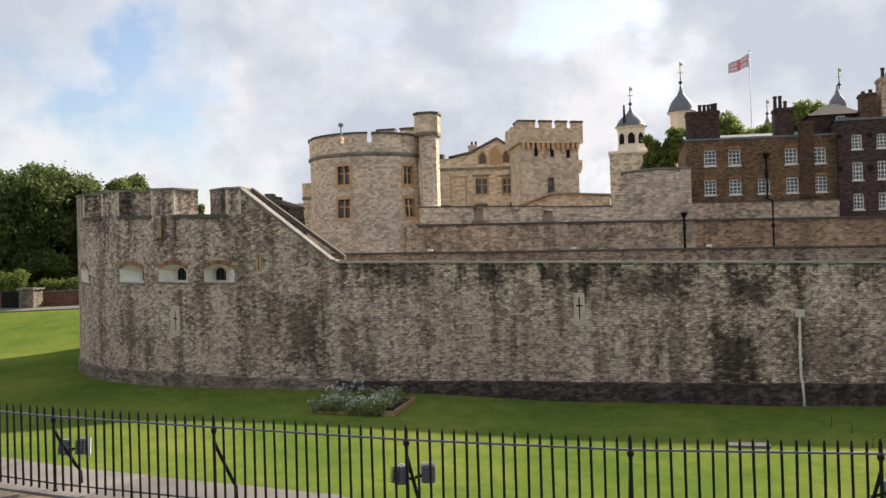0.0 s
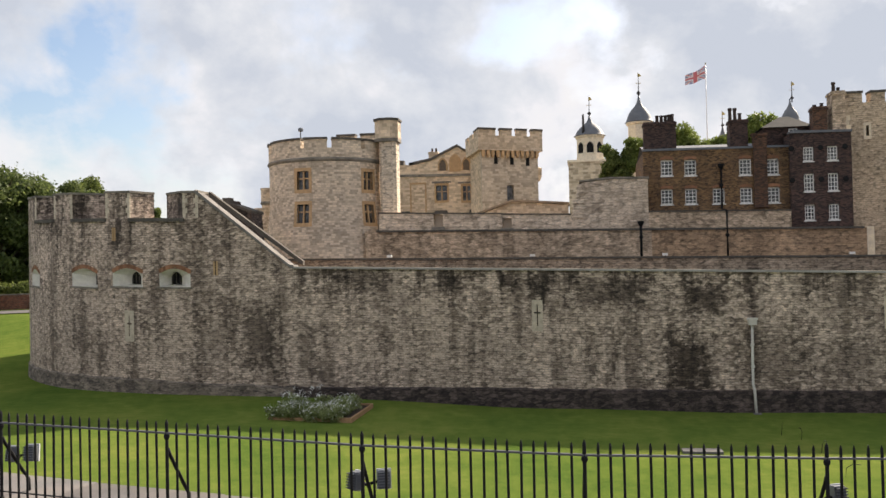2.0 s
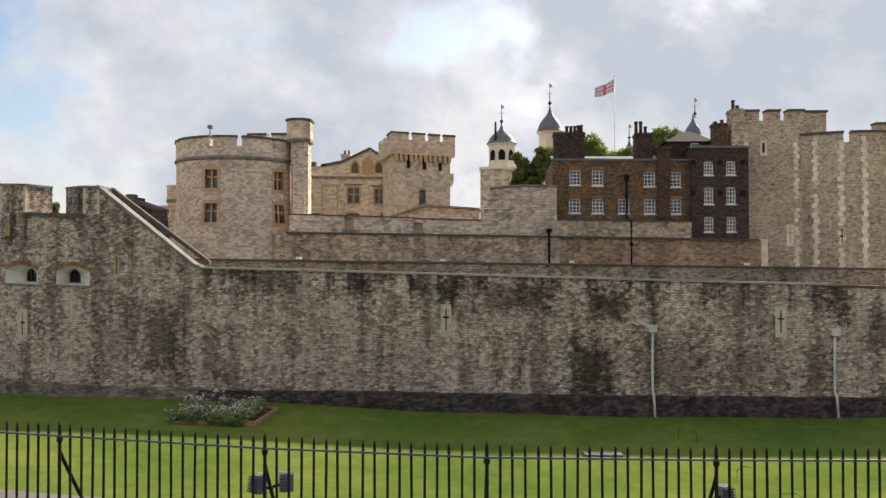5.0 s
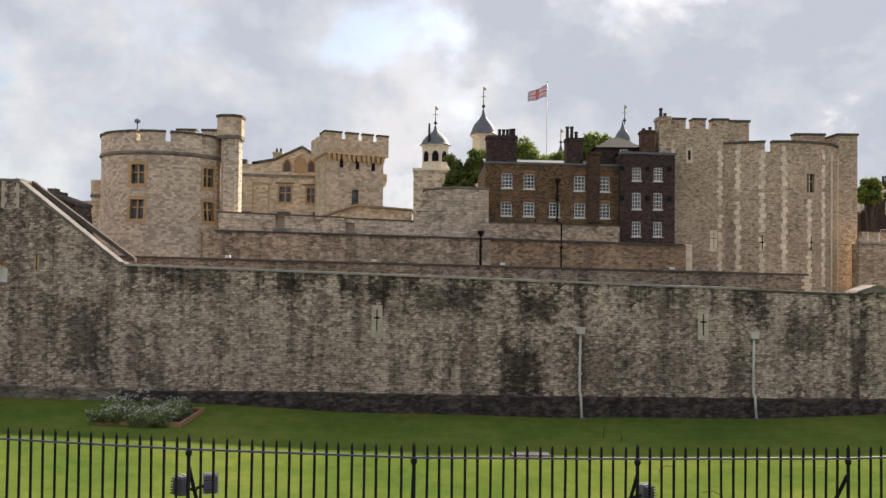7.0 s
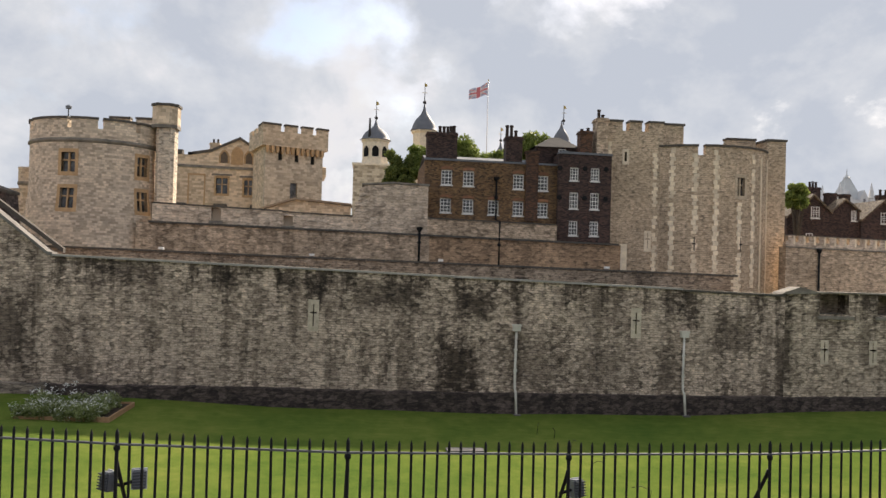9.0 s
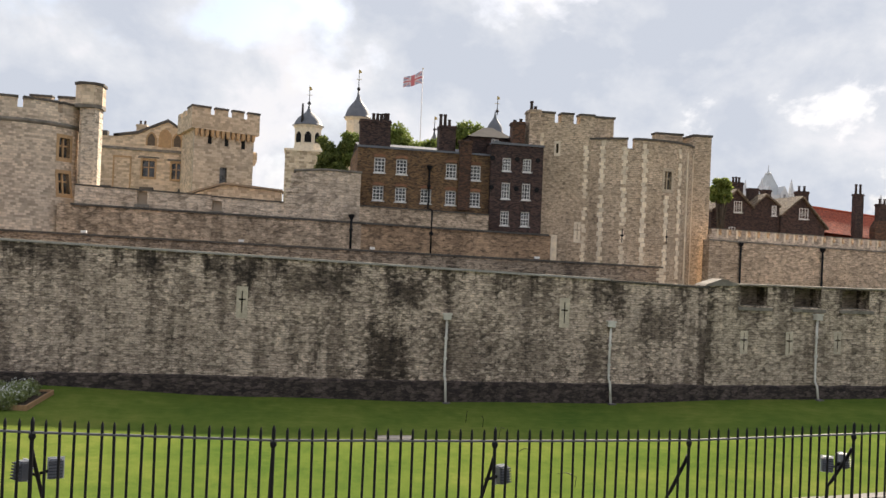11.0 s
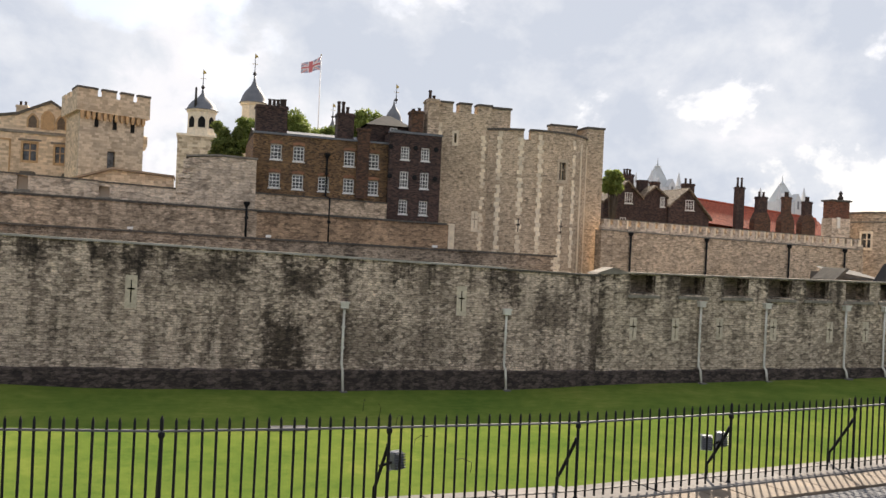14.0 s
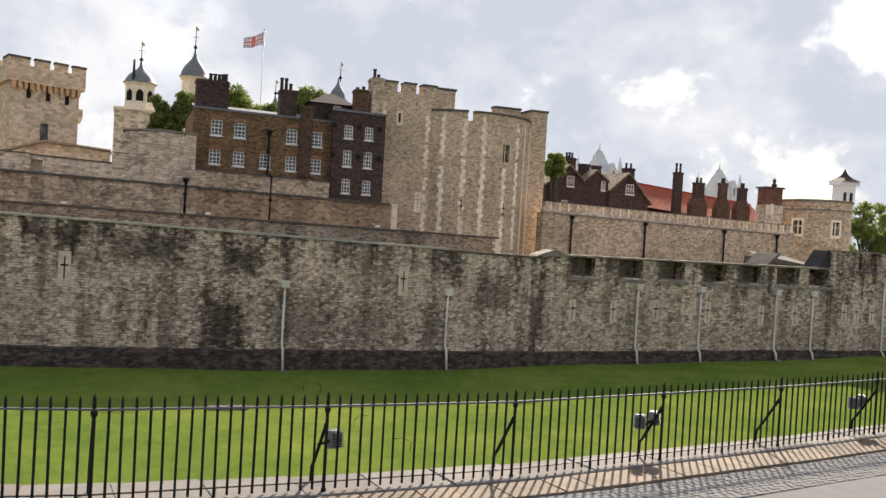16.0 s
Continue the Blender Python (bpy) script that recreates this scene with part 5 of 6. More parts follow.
    part("head", shell(facing_x(hx1, 1), hy0 + 0.5, hy0 + 8, 15.65, 17.95, 0.5, [(101.4, 102.4, 17.3, 18.1), (104, 105, 17.3, 18.1)]), "ashlar", t)
    for a, c in runs_of(hx0, hx1, gaps):
        part("coping", shell(lambda u, z, d: (u, hy0 + d - 0.1, z - 0.03 * (u + 12)), a - 0.05, c + 0.05, 18.15, 18.37, 0.8), "coping_dark", t)
    bm = bmesh.new()
    box(bm, hx0 - 0.06, hx0 + 0.6, hy0 + 0.45, hy0 + 2.6, 18.15, 18.35)
    part("coping", bm, "coping_dark", t)
    for i in range(12):
        bm = bmesh.new()
        x = x0 + 0.15 + i * (x1 - x0 - 0.3) / 11
        z = 15.85 - 0.03 * (x + 12)
        prism(bm, [(x - 0.16, z), (x - 0.16, z - 0.5), (x - 0.08, z - 0.75), (x + 0.08, z - 0.75), (x + 0.16, z - 0.5), (x + 0.16, z)], hy0 + 0.05, y0)
        part("corbel", bm, "buff", t)
    # black boxes on the shaft, coloured as the shade of narrow slots
    for a, c, z0, z1 in slots:
        bm = bmesh.new()
        box(bm, a, c, y0 - 0.06, y0 + 0.2, z0, z1 - 0.1)
        part("slot", bm, "dark", t)
    bm = bmesh.new()
    lathe(bm, -4.85, 100.5, [(0.15, 12.4), (0.4, 13.0), (0.4, 13.9), (0.2, 14.0)], 10)
    part("side_turret", bm, "ashlar", t)
    bm = bmesh.new()
    box(bm, x0 + 0.5, x1 - 0.5, y0 + 0.6, y0 + 7, 17.2, 17.3)
    part("roof", bm, "slate", t)
    pivot = Vector((-4.8, 98.7, 0))
    t.matrix_world = Matrix.Translation(pivot + Vector((0.35, 0, 0))) @ pose(0, 0, 0, 0, 0, 18) @ Matrix.Translation(-pivot)


M["ashlar_grey"] = masonry("ashlar_grey_buff", (0.67, 0.57, 0.44), (0.57, 0.475, 0.36), (0.44, 0.365, 0.275), (0.50, 0.415, 0.31), 0.26, 0.5, streak=0.15, soot=0.1, wobble=0.03, gap=0.012, seed=55, rubble=False)
M["glass_dim"] = plain("dim_louvre", (0.13, 0.10, 0.075), 0.7, vary=0.3, scale=4)
build_barrack_block()


def build_low_lodge():
    l = thing("low_roofed_lodge", "low building with a shallow slate roof behind the parapet", "building")
    bm = bmesh.new()
    prism(bm, [(-9.6, 0), (-1.4, 0), (-1.4, 8.3), (-6.5, 8.7), (-9.6, 7.6)], 80, 84)
    uv_box(bm)
    part("wall", bm, "ashlar_grey", l)
    bm = bmesh.new()
    prism(bm, [(-9.8, 7.6), (-6.5, 8.72), (-1.3, 8.34), (-1.3, 8.5), (-6.5, 8.9), (-9.8, 7.78)], 79.7, 84.2)
    uv_box(bm)
    part("roof", bm, "slate_brown", l)


M["slate_brown"] = plain("brown_slate", (0.27, 0.215, 0.16), 0.7, vary=0.3, scale=1.0)
build_low_lodge()


M["beau_rim"] = plain("dull_dressed_stone", (0.55, 0.45, 0.33), 0.85, vary=0.2, bump=0.01, stain=(0.25, 0.2, 0.15), stained=0.4)


def build_beauchamp():
    t = thing("embattled_tower", "tall grey rubble tower with pale quoin strips and battlements", "tower")
    # flat wing
    wins = [(20.44, 20.64, 11.75, 12.5)]
    gaps = [(20.24, 20.82), (21.82, 22.4)]
    yw = 67.0
    part("wing", shell(flat(yw), 18.95, 23.6, 0, 14.9, 1.0, wins + [(a, b, 14.2, 15.1) for a, b in gaps]), "beau", t)
    capped(t, flat(yw), runs_of(18.95, 23.6, gaps), 14.9, depth=1.0)
    part("wing_head", shell(flat(67.4), 23.3, 25.4, 6, 14.85, 3.0), "beau", t)
    bm = bmesh.new()
    box(bm, 23.2, 25.5, 67.3, 70.5, 14.85, 15.02)
    part("coping", bm, "coping_dark", t)
    back_plate(flat(yw), 20.2, 20.9, 11.5, 12.8, 0.5, t, "recess", "glass")
    bm = shell(flat(yw - 0.02), 20.28, 20.8, 11.5, 12.72, 0.2, wins)
    part("window", bm, "quoin", t, "pale stone frame round a slit window")
    bm = bmesh.new()
    box(bm, 19.0, 34.3, 74, 74.5, 0, 12.5)
    box(bm, 18.97, 19.5, 68.05, 74, 0, 14.6)
    uv_box(bm)
    part("rear_wall", bm, "beau", t)
    # drum: a shallow many-sided bow
    cx, cy, r = 27.6, 71.8, 6.4
    pl = round_wall(cx, cy, r)
    u0, u1 = -1.25 * r, 1.35 * r
    win = (1.62, 2.36, 9.2, 10.65)
    part("drum", shell(pl, u0, u1, 0, 13.0, 0.8, [win, (-1.67, -1.11, 12.3, 13.1)], 0.75), "beau", t)
    capped(t, pl, [(u0, -1.67), (-1.11, u1)], 13.0)
    two_light(t, pl, *win, rim="beau_rim")
    # added black core, so that the window and gaps look unlit inside
    bm = bmesh.new()
    lathe(bm, cx, cy, [(5.4, 0), (5.4, 12.4)], 20)
    part("core", bm, "dark", t)
    k = 0
    for a in (-0.564, -0.287, -0.034, 0.29, 0.521):
        x, y = cx + (r + 0.0) * math.sin(a), cy - r * math.cos(a)
        z, i = 1.2, 0
        rng = random.Random(100 + k)
        k += 1
        while z < (12.6 if k != 4 else 8.6):
            hh = 0.3 * rng.uniform(0.8, 1.5)
            aa = 0.10 + (0.14 if i % 2 else 0.02) + rng.uniform(-0.03, 0.05)
            bb = 0.10 + (0.02 if i % 2 else 0.14) + rng.uniform(-0.03, 0.05)
            if rng.random() > 0.1:
                bm = bmesh.new()
                box(bm, -aa, bb, -0.03, 0.25, z, z + hh - 0.02)
                bmesh.ops.transform(bm, matrix=pose(x, y, 0, 0, 0, math.degrees(a)), verts=bm.verts)
                part("quoin", bm, "quoin", t)
            z += hh
            i += 1
    # pale smooth shafts
    for a in (0.70, 0.93):
        bm = bmesh.new()
        box(bm, -0.1, 0.1, -0.06, 0.2, 0, 12.4)
        bmesh.ops.transform(bm, matrix=pose(cx + r * math.sin(a), cy - r * math.cos(a), 0, 0, 0, math.degrees(a)), verts=bm.verts)
        part("pale_strip", bm, "quoin", t)
    quoin_column(t, 22.98, 66.98, 2, 12.5, 77, 0.22, 0.1)
    quoin_column(t, 19.2, 66.98, 4.6, 13.0, 78, 0.2, 0.08)
    # cross slits, upper loops
    for a, z, b in ((-0.286, 5.3, 0.5), (0.317, 5.34, 0.45)):
        x, y = cx + r * math.sin(a), cy - r * math.cos(a)
        # the slit's inner shade is a black cross laid on the wall
        bm = bmesh.new()
        box(bm, -0.04, 0.04, -0.045, 0.1, z - 0.55, z + 0.55)
        box(bm, -0.14, 0.14, -0.045, 0.1, z - 0.05, z + 0.07)
        bmesh.ops.transform(bm, matrix=pose(x, y, 0, 0, 0, math.degrees(a)), verts=bm.verts)
        part("cross_slit", bm, "dark", t)
    bm = shell(flat(yw - 0.015), 22.2, 22.75, 4.6, 6.25, 0.2, cross_slit(22.48, 5.47, 1.2))
    part("slit_surround", bm, "quoin", t)
    bm = bmesh.new()
    box(bm, 20.2, 20.8, yw - 0.02, yw + 0.2, 2.5, 5.15)
    part("pale_patch", bm, "quoin", t)
    # rear battlement and right-hand turret
    part("rear_battlement", shell(flat(69.3), 29.9, 33.2, 10, 14.2, 0.8, [(32.35, 33.2, 13.6, 14.3)]), "beau", t)
    bm = bmesh.new()
    box(bm, 29.85, 32.4, 69.2, 70.2, 14.2, 14.36)
    part("coping", bm, "coping_dark", t)
    part("side_turret", shell(flat(68.0), 32.75, 34.35, 0, 14.0, 3.5), "beau", t)
    bm = bmesh.new()
    box(bm, 32.68, 34.42, 67.9, 71.5, 14.0, 14.18)
    part("coping", bm, "coping_dark", t)


build_beauchamp()


# ---- distant towers, flag ----
def weather_vane(parent, x, y, z0, z1):
    bm = bmesh.new()
    tube(bm, [(x, y, z0), (x, y, z1)], [0.12, 0.04], 6)
    k = part("finial", bm, "slate", parent)
    bm = bmesh.new()
    h = z1 - z0
    lathe(bm, x, y, [(0.05, z0 + h * 0.12), (0.3, z0 + h * 0.17), (0.36, z0 + h * 0.22), (0.1, z0 + h * 0.29)], 12, smooth=True)
    part("ball", bm, "slate", k)
    bm = bmesh.new()
    prism(bm, [(x - 0.1, z1 - 0.9), (x + 0.55, z1 - 0.7), (x + 0.3, z1 - 0.25), (x - 0.1, z1 - 0.1)], y - 0.03, y + 0.03)
    part("vane", bm, "gold", k)
    bm = bmesh.new()
    box(bm, x - 0.5, x + 0.5, y - 0.03, y + 0.03, z1 - h * 0.42, z1 - h * 0.40)
    part("cross_arm", bm, "gold", k)


def ogee(r, z0, z1):
    h = z1 - z0
    return [(r * q, z0 + p * h) for q, p in ((1.1, 0.0), (1.02, 0.03), (0.95, 0.12), (0.86, 0.25), (0.72, 0.38), (0.52, 0.50), (0.33, 0.60), (0.19, 0.71), (0.10, 0.84), (0.06, 1.0))]


def build_keep():
    k = thing("white_keep", "pale limestone keep turrets with grey lead ogee caps", "castle keep")
    # square-based turret
    bm = bmesh.new()
    box(bm, -2.5, 4.5, 160, 167, -4, 21.2)
    uv_box(bm)
    part("turret_base", bm, "far_stone", k)
    bm = bmesh.new()
    box(bm, -2.7, 4.7, 159.8, 167.2, 21.2, 21.6)
    part("string_course", bm, "quoin", k)
    cx, cy = 1.5, 162.6
    bm = bmesh.new()
    lathe(bm, cx, cy, [(2.75, 21.6), (2.6, 22.6), (2.6, 25.7), (2.85, 25.9), (2.85, 26.2)], 8, math.pi / 8)
    d = part("turret_drum", bm, "quoin", k)
    for a in (-90, -45, -135):
        # black panel on the drum in place of a shaded opening
        bm = bmesh.new()
        n = 8
        prism(bm, [(-0.62, 22.9), (0.62, 22.9)] + [(0.62 - 1.24 * i / n, 24.3 + 0.62 * math.sin(math.pi * i / n)) for i in range(n + 1)], -0.03, 0.1)
        r = 2.6 * math.cos(math.pi / 8)
        bmesh.ops.transform(bm, matrix=pose(cx + r * math.cos(radians(a)), cy + r * math.sin(radians(a)), 0, 0, 0, a + 90), verts=bm.verts)
        part("arched_opening", bm, "dark", d)
    bm = bmesh.new()
    lathe(bm, cx, cy, ogee(2.7, 26.2, 30.0), 24, smooth=True)
    part("lead_cap", bm, "lead", k)
    weather_vane(k, cx, cy, 29.6, 33.7)
    bm = bmesh.new()
    tube(bm, [(0.35, 160.5, 26.0), (0.35, 160.5, 30.0)], [0.3, 0.2], 6)
    part("flue", bm, "slate", k)
    # second turret
    cx, cy = 10.85, 167.0
    bm = bmesh.new()
    lathe(bm, cx, cy, [(2.2, 6), (2.2, 28.4), (2.6, 28.7), (2.6, 29.0)], 8, math.pi / 8)
    t = part("turret_drum", bm, "quoin", k)
    bm = bmesh.new()
    lathe(bm, cx, cy, ogee(2.45, 29.0, 34.2), 24, smooth=True)
    part("lead_cap", bm, "lead", k)
    weather_vane(k, cx, cy, 33.6, 38.5)
    for x in (10.3, 11.8):
        # black box in place of the window's unlit inside
        bm = bmesh.new()
        box(bm, x - 0.3, x + 0.3, 164.45, 164.75, 24.0, 25.6)
        part("slit_window", bm, "dark", t)
    # third and fourth turrets, only their heads clear of the roofs
    bm = bmesh.new()
    lathe(bm, 39.2, 172, [(1.6, 6), (1.6, 28.2), (1.8, 28.5)] + ogee(1.75, 28.6, 33.0), 24, smooth=True)
    part("turret_cap", bm, "lead", k)
    weather_vane(k, 39.6, 172, 32.3, 36.3)
    bm = bmesh.new()
    lathe(bm, 27.4, 176, [(2.7, 6), (2.7, 24.0)] + ogee(2.7, 24.1, 28.8), 24, smooth=True)
    part("turret_cap", bm, "lead", k)
    weather_vane(k, 27.4, 176, 28.4, 31.9)
    bm = bmesh.new()
    box(bm, -2, 40, 170, 176, -4, 21)
    uv_box(bm)
    part("keep_body", bm, "far_stone", k)


build_keep()


def build_flag():
    p = thing("flagpole", "tall white flagpole behind the roofs", "flagpole")
    bm = bmesh.new()
    tube(bm, [(22.95, 165, 10), (22.95, 165, 39.0)], [0.14, 0.07], 8)
    part("pole", bm, "white", p)
    bm = bmesh.new()
    lathe(bm, 22.95, 165, [(0.05, 38.95), (0.16, 39.1), (0.05, 39.25)], 8)
    part("truck", bm, "gold", p)
    f = thing("flag", "red, white and blue crossed flag flying from the pole", "flag")
    nx, nz, w, h = 48, 24, 3.7, 2.35
    bm = bmesh.new()
    vs = {}
    for i in range(nx + 1):
        for j in range(nz + 1):
            a, b = i / nx, j / nz
            x = 22.85 - w * a * 0.97
            z = 36.2 + h * b * (1 - 0.22 * a) - 1.05 * a + 0.14 * math.sin(a * 8 + b)
            vs[i, j] = bm.verts.new((x, 165 + 0.35 * a * math.sin(a * 8 + 1.2 * b), z))
    for i in range(nx):
        for j in range(nz):
            a, b = (i + 0.5) / nx - 0.5, (j + 0.5) / nz - 0.5
            cx, cz = abs(a) * 2, abs(b)            # in units of the flag's height
            dg = min(abs(a * 1.0 - b), abs(a * 1.0 + b)) * 0.89
            m = 1
            if dg < 0.10:
                m = 0
            if dg < 0.035:
                m = 2
            if cx < 0.30 or cz < 0.155:
                m = 0
            if cx < 0.19 or cz < 0.10:
                m = 2
            fc = bm.faces.new((vs[i, j], vs[i, j + 1], vs[i + 1, j + 1], vs[i + 1, j]))
            fc.material_index, fc.smooth = m, True
    part("cloth", bm, "whitecloth", f, "", ("blue", "red"))


build_flag()


# ---- right-hand ward ----
def build_inner_right():
    w = thing("wall_inner_embattled", "buff rubble inner wall with small battlements and black pipes", "wall", kind="structure")
    sh = lambda u: -0.022 * (u - 33)
    pl = flat(66, sh)
    part("masonry", shell(pl, 33.5, 60.5, -4, 5.35, 1.2), "inner_right", w)
    bm = shell(flat(65.92, sh), 33.5, 60.0, 5.26, 5.36, 0.5)
    part("string_course", bm, "coping", w)
    part("parapet", shell(flat(66.05, sh), 33.5, 60.5, 5.3, 5.75, 0.5), "inner_pale", w)
    n = 31
    for i in range(n):
        a = 33.7 + i * 0.86
        z = 5.75 + sh(a)
        bm = bmesh.new()
        box(bm, a, a + 0.58, 66.05, 66.55, z, z + 0.48)
        uv_box(bm)
        m = part("merlon", bm, "inner_pale", w)
        bm = bmesh.new()
        box(bm, a - 0.03, a + 0.61, 66.0, 66.6, z + 0.48, z + 0.55)
        part("coping", bm, "coping", m)
        bm = bmesh.new()
        box(bm, a + 0.43, a + 0.585, 66.03, 66.2, z - 0.2, z + 0.47)
        part("jamb", bm, "quoin", m)
    for x in (36.2, 43.62, 52.2, 58.3):
        p = thing("rainwater_pipe", "black iron rainwater pipe with a hopper head on the wall", "pipe", "black rainwater pipes")
        bm = bmesh.new()
        tube(bm, [(x, 65.85, 5.2 + sh(x)), (x, 65.85, -2)], 0.085, 8)
        part("shaft", bm, "iron", p)
        bm = bmesh.new()
        lathe(bm, x, 65.83, [(0.1, 4.9 + sh(x)), (0.2, 5.05 + sh(x)), (0.22, 5.25 + sh(x))], 8)
        part("hopper", bm, "iron", p)


M["inner_right"] = masonry("rubble_buff_grey", (0.78, 0.62, 0.45), (0.54, 0.415, 0.29), (0.25, 0.192, 0.135), (0.4, 0.315, 0.23), 0.17, 0.32, streak=0.15, soot=0.2, wobble=0.12, seed=13)
build_inner_right()


M["roof_felt"] = plain("grey_felt", (0.11, 0.105, 0.10), 0.9, vary=0.2, scale=1.0)


def build_right_tower():
    t = thing("drum_tower", "low round buff stone tower with two barred windows", "tower")
    cx, cy, r = 69.1, 72.6, 3.55
    pl = round_wall(cx, cy, r)
    wins = [(-4.9, -3.95, 5.1, 6.5), (-0.9, -0.1, 5.1, 6.45)]
    us = math.pi * r
    part("drum", shell(pl, -us, us, -4, 8.55, 0.6, wins, 0.6), "inner_right", t)
    # black core put in for the darkness behind the barred windows
    bm = bmesh.new()
    lathe(bm, cx, cy, [(2.8, -4), (2.8, 8.0)], 20)
    part("core", bm, "dark", t)
    bm = bmesh.new()
    lathe(bm, cx, cy, [(3.55, 8.5), (3.68, 8.55), (3.68, 8.72), (3.0, 8.8)], 40)
    part("coping", bm, "coping", t)
    bm = bmesh.new()
    lathe(bm, cx, cy, [(3.55, 7.6), (3.61, 7.64), (3.61, 7.72), (3.55, 7.76)], 40)
    part("string_course", bm, "coping", t)
    for w in wins:
        two_light(t, pl, *w, rim="quoin")
    q = thing("brick_turret", "square turret with a sooty red brick top", "turret")
    bm = bmesh.new()
    box(bm, 62.0, 64.2, 72, 73.5, -4, 7.9)
    uv_box(bm)
    part("body", bm, "inner_pale", q)
    bm = bmesh.new()
    box(bm, 62.05, 64.15, 72.1, 73.4, 7.9, 9.6)
    uv_box(bm)
    part("brick_top", bm, "brick_red", q)
    bm = bmesh.new()
    box(bm, 61.9, 64.3, 71.9, 73.6, 9.6, 9.78)
    part("coping", bm, "coping_dark", q)
    bm = bmesh.new()
    box(bm, 62.6, 62.95, 71.93, 72.1, 6.9, 8.0)
    part("slit_window", bm, "lime", q)
    bm = bmesh.new()
    lathe(bm, 63.6, 72.8, [(0.2, 9.75), (0.3, 10.0), (0.12, 10.3), (0.2, 10.5), (0.05, 10.75)], 8)
    part("finial", bm, "pot", q)
    # lean-to sheds behind the outer wall
    s = thing("lean_to_shed", "low lean-to shed with a grey lead roof", "shed")
    bm = bmesh.new()
    prism(bm, [(49.8, -6), (55.4, -6), (55.4, 2.0), (51.0, 2.55), (50.6, 2.6)], 57.6, 61)
    uv_box(bm)
    part("wall", bm, "coping_dark", s)
    bm = bmesh.new()
    v = [bm.verts.new(p) for p in ((50.3, 57.4, 2.15), (55.3, 57.4, 2.0), (55.0, 61, 2.75), (51.0, 61, 3.05))]
    bm.faces.new(v)
    part("roof", bm, "roof_felt", s)
    bm = bmesh.new()
    prism(bm, [(49.9, 2.0), (51.0, 2.95), (51.3, 2.95), (50.4, 2.0)], 57.3, 60)
    part("verge", bm, "coping_dark", s)


build_right_tower()


def build_gabled_houses():
    specs = [(43.2, 47.95, 11.2, 45.95, 85.0, (45.74, 46.64, 8.97, 10.16), 9.0, 9.6), (47.98, 51.2, 10.9, 49.5, 85.3, (50.29, 50.81, 8.83, 9.91), 9.6, 9.9), (51.22, 56.4, 10.86, 53.58, 85.0, (53.32, 54.38, 8.61, 9.77), 8.9, 7.7)]
    for i, (x0, x1, zp, xp, y, w, ze, zf) in enumerate(specs):
        h = thing("gabled_house", "dark timber and brick gabled house with a white casement", "house", "gabled houses in a row")
        bm = bmesh.new()
        prism(bm, [(x0, 0), (x1, 0), (x1, zf), (xp, zp), (x0, ze)], y, y + 7)
        uv_box(bm)
        part("wall", bm, "brick_dark", h)
        bm = bmesh.new()
        for a, b in (((x0 - 0.1, ze - 0.1), (xp, zp + 0.05)), ((xp, zp + 0.05), (x1 + (0.3 if i == 2 else 0.0), zf - 0.15))):
            prism(bm, [a, b, (b[0], b[1] + 0.22), (a[0], a[1] + 0.22)], y - 0.35, y + 7.2)
        uv_box(bm)
        part("roof", bm, "brown_tiles", h)
        sash(h, *w, y - 0.06, 3, 3, False)
        if i == 0:
            sash(h, w[0] - 0.5, w[0] + 0.2, 6.6, 7.4, y - 0.06, 2, 2, False)
    c = thing("chimney_stack", "dark brick chimney stack with clay pots", "chimney", "dark chimney stacks")
    chimney(c, 47.13, 48.39, 88, 88.9, 8, 12.5, [(47.4, 0.6), (47.75, 0.65), (48.1, 0.6)], "brick_dark", name="chimney_shaft")
    for x0, x1, z1, y in ((48.56, 49.68, 11.85, 87), (50.22, 51.16, 11.78, 87), (54.66, 55.99, 11.88, 87.5), (62.14, 63.13, 12.0, 88), (65.06, 66.36, 11.0, 88), (68.8, 69.76, 11.2, 88), (71.76, 72.77, 10.8, 88)):
        c = thing("chimney_stack", "dark brick chimney stack with clay pots", "chimney", "dark chimney stacks")
        tall = x0 > 60
        pots = [(x0 + 0.35, 0.6), (x1 - 0.35, 0.6)] if x1 - x0 > 0.9 else [((x0 + x1) / 2, 0.5)]
        if 62 < x0 < 63:
            pots = [(62.35, 1.1), (62.9, 1.1)]
        if x0 < 52:
            pots = []
        chimney(c, x0, x1, y, y + 0.7, 5, z1, pots, "brick_dark" if not 68 < x0 < 69 else "brick_breast", name="chimney_shaft")
        if tall and x0 > 64:
            bm = bmesh.new()
            prism(bm, [(x0 - 0.55, 5), (x1 + 0.55, 5), (x1 + 0.45, 8.2), (x1 + 0.03, 9.1), (x0 - 0.03, 9.1), (x0 - 0.45, 8.2)], y - 0.1, y + 0.9)
            uv_box(bm)
            part("shoulder", bm, "brick_breast", c)
    r = thing("long_house", "long house under a steep red clay tile roof", "house")
    bm = bmesh.new()
    v = [bm.verts.new(p) for p in ((57.6, 88.5, 7.6), (77.5, 88.5, 6.0), (77.5, 93, 9.05), (57.2, 93, 10.85))]
    f = bm.faces.new(v)
    lay = bm.loops.layers.uv.verify()
    for l, u in zip(f.loops, ((57, 0), (77, 0), (77, 5.6), (57, 5.6))):
        l[lay].uv = u
    w = [bm.verts.new(p) for p in ((57.2, 93, 10.85), (77.5, 93, 9.05), (77.5, 98, 6.0), (57, 98, 7.0))]
    bm.faces.new(w)
    part("roof", bm, "tiles", r)
    bm = bmesh.new()
    box(bm, 57.3, 77.3, 88.9, 97.5, 0, 6.3)
    uv_box(bm)
    part("wall", bm, "brick_dark", r)
    bm = bmesh.new()
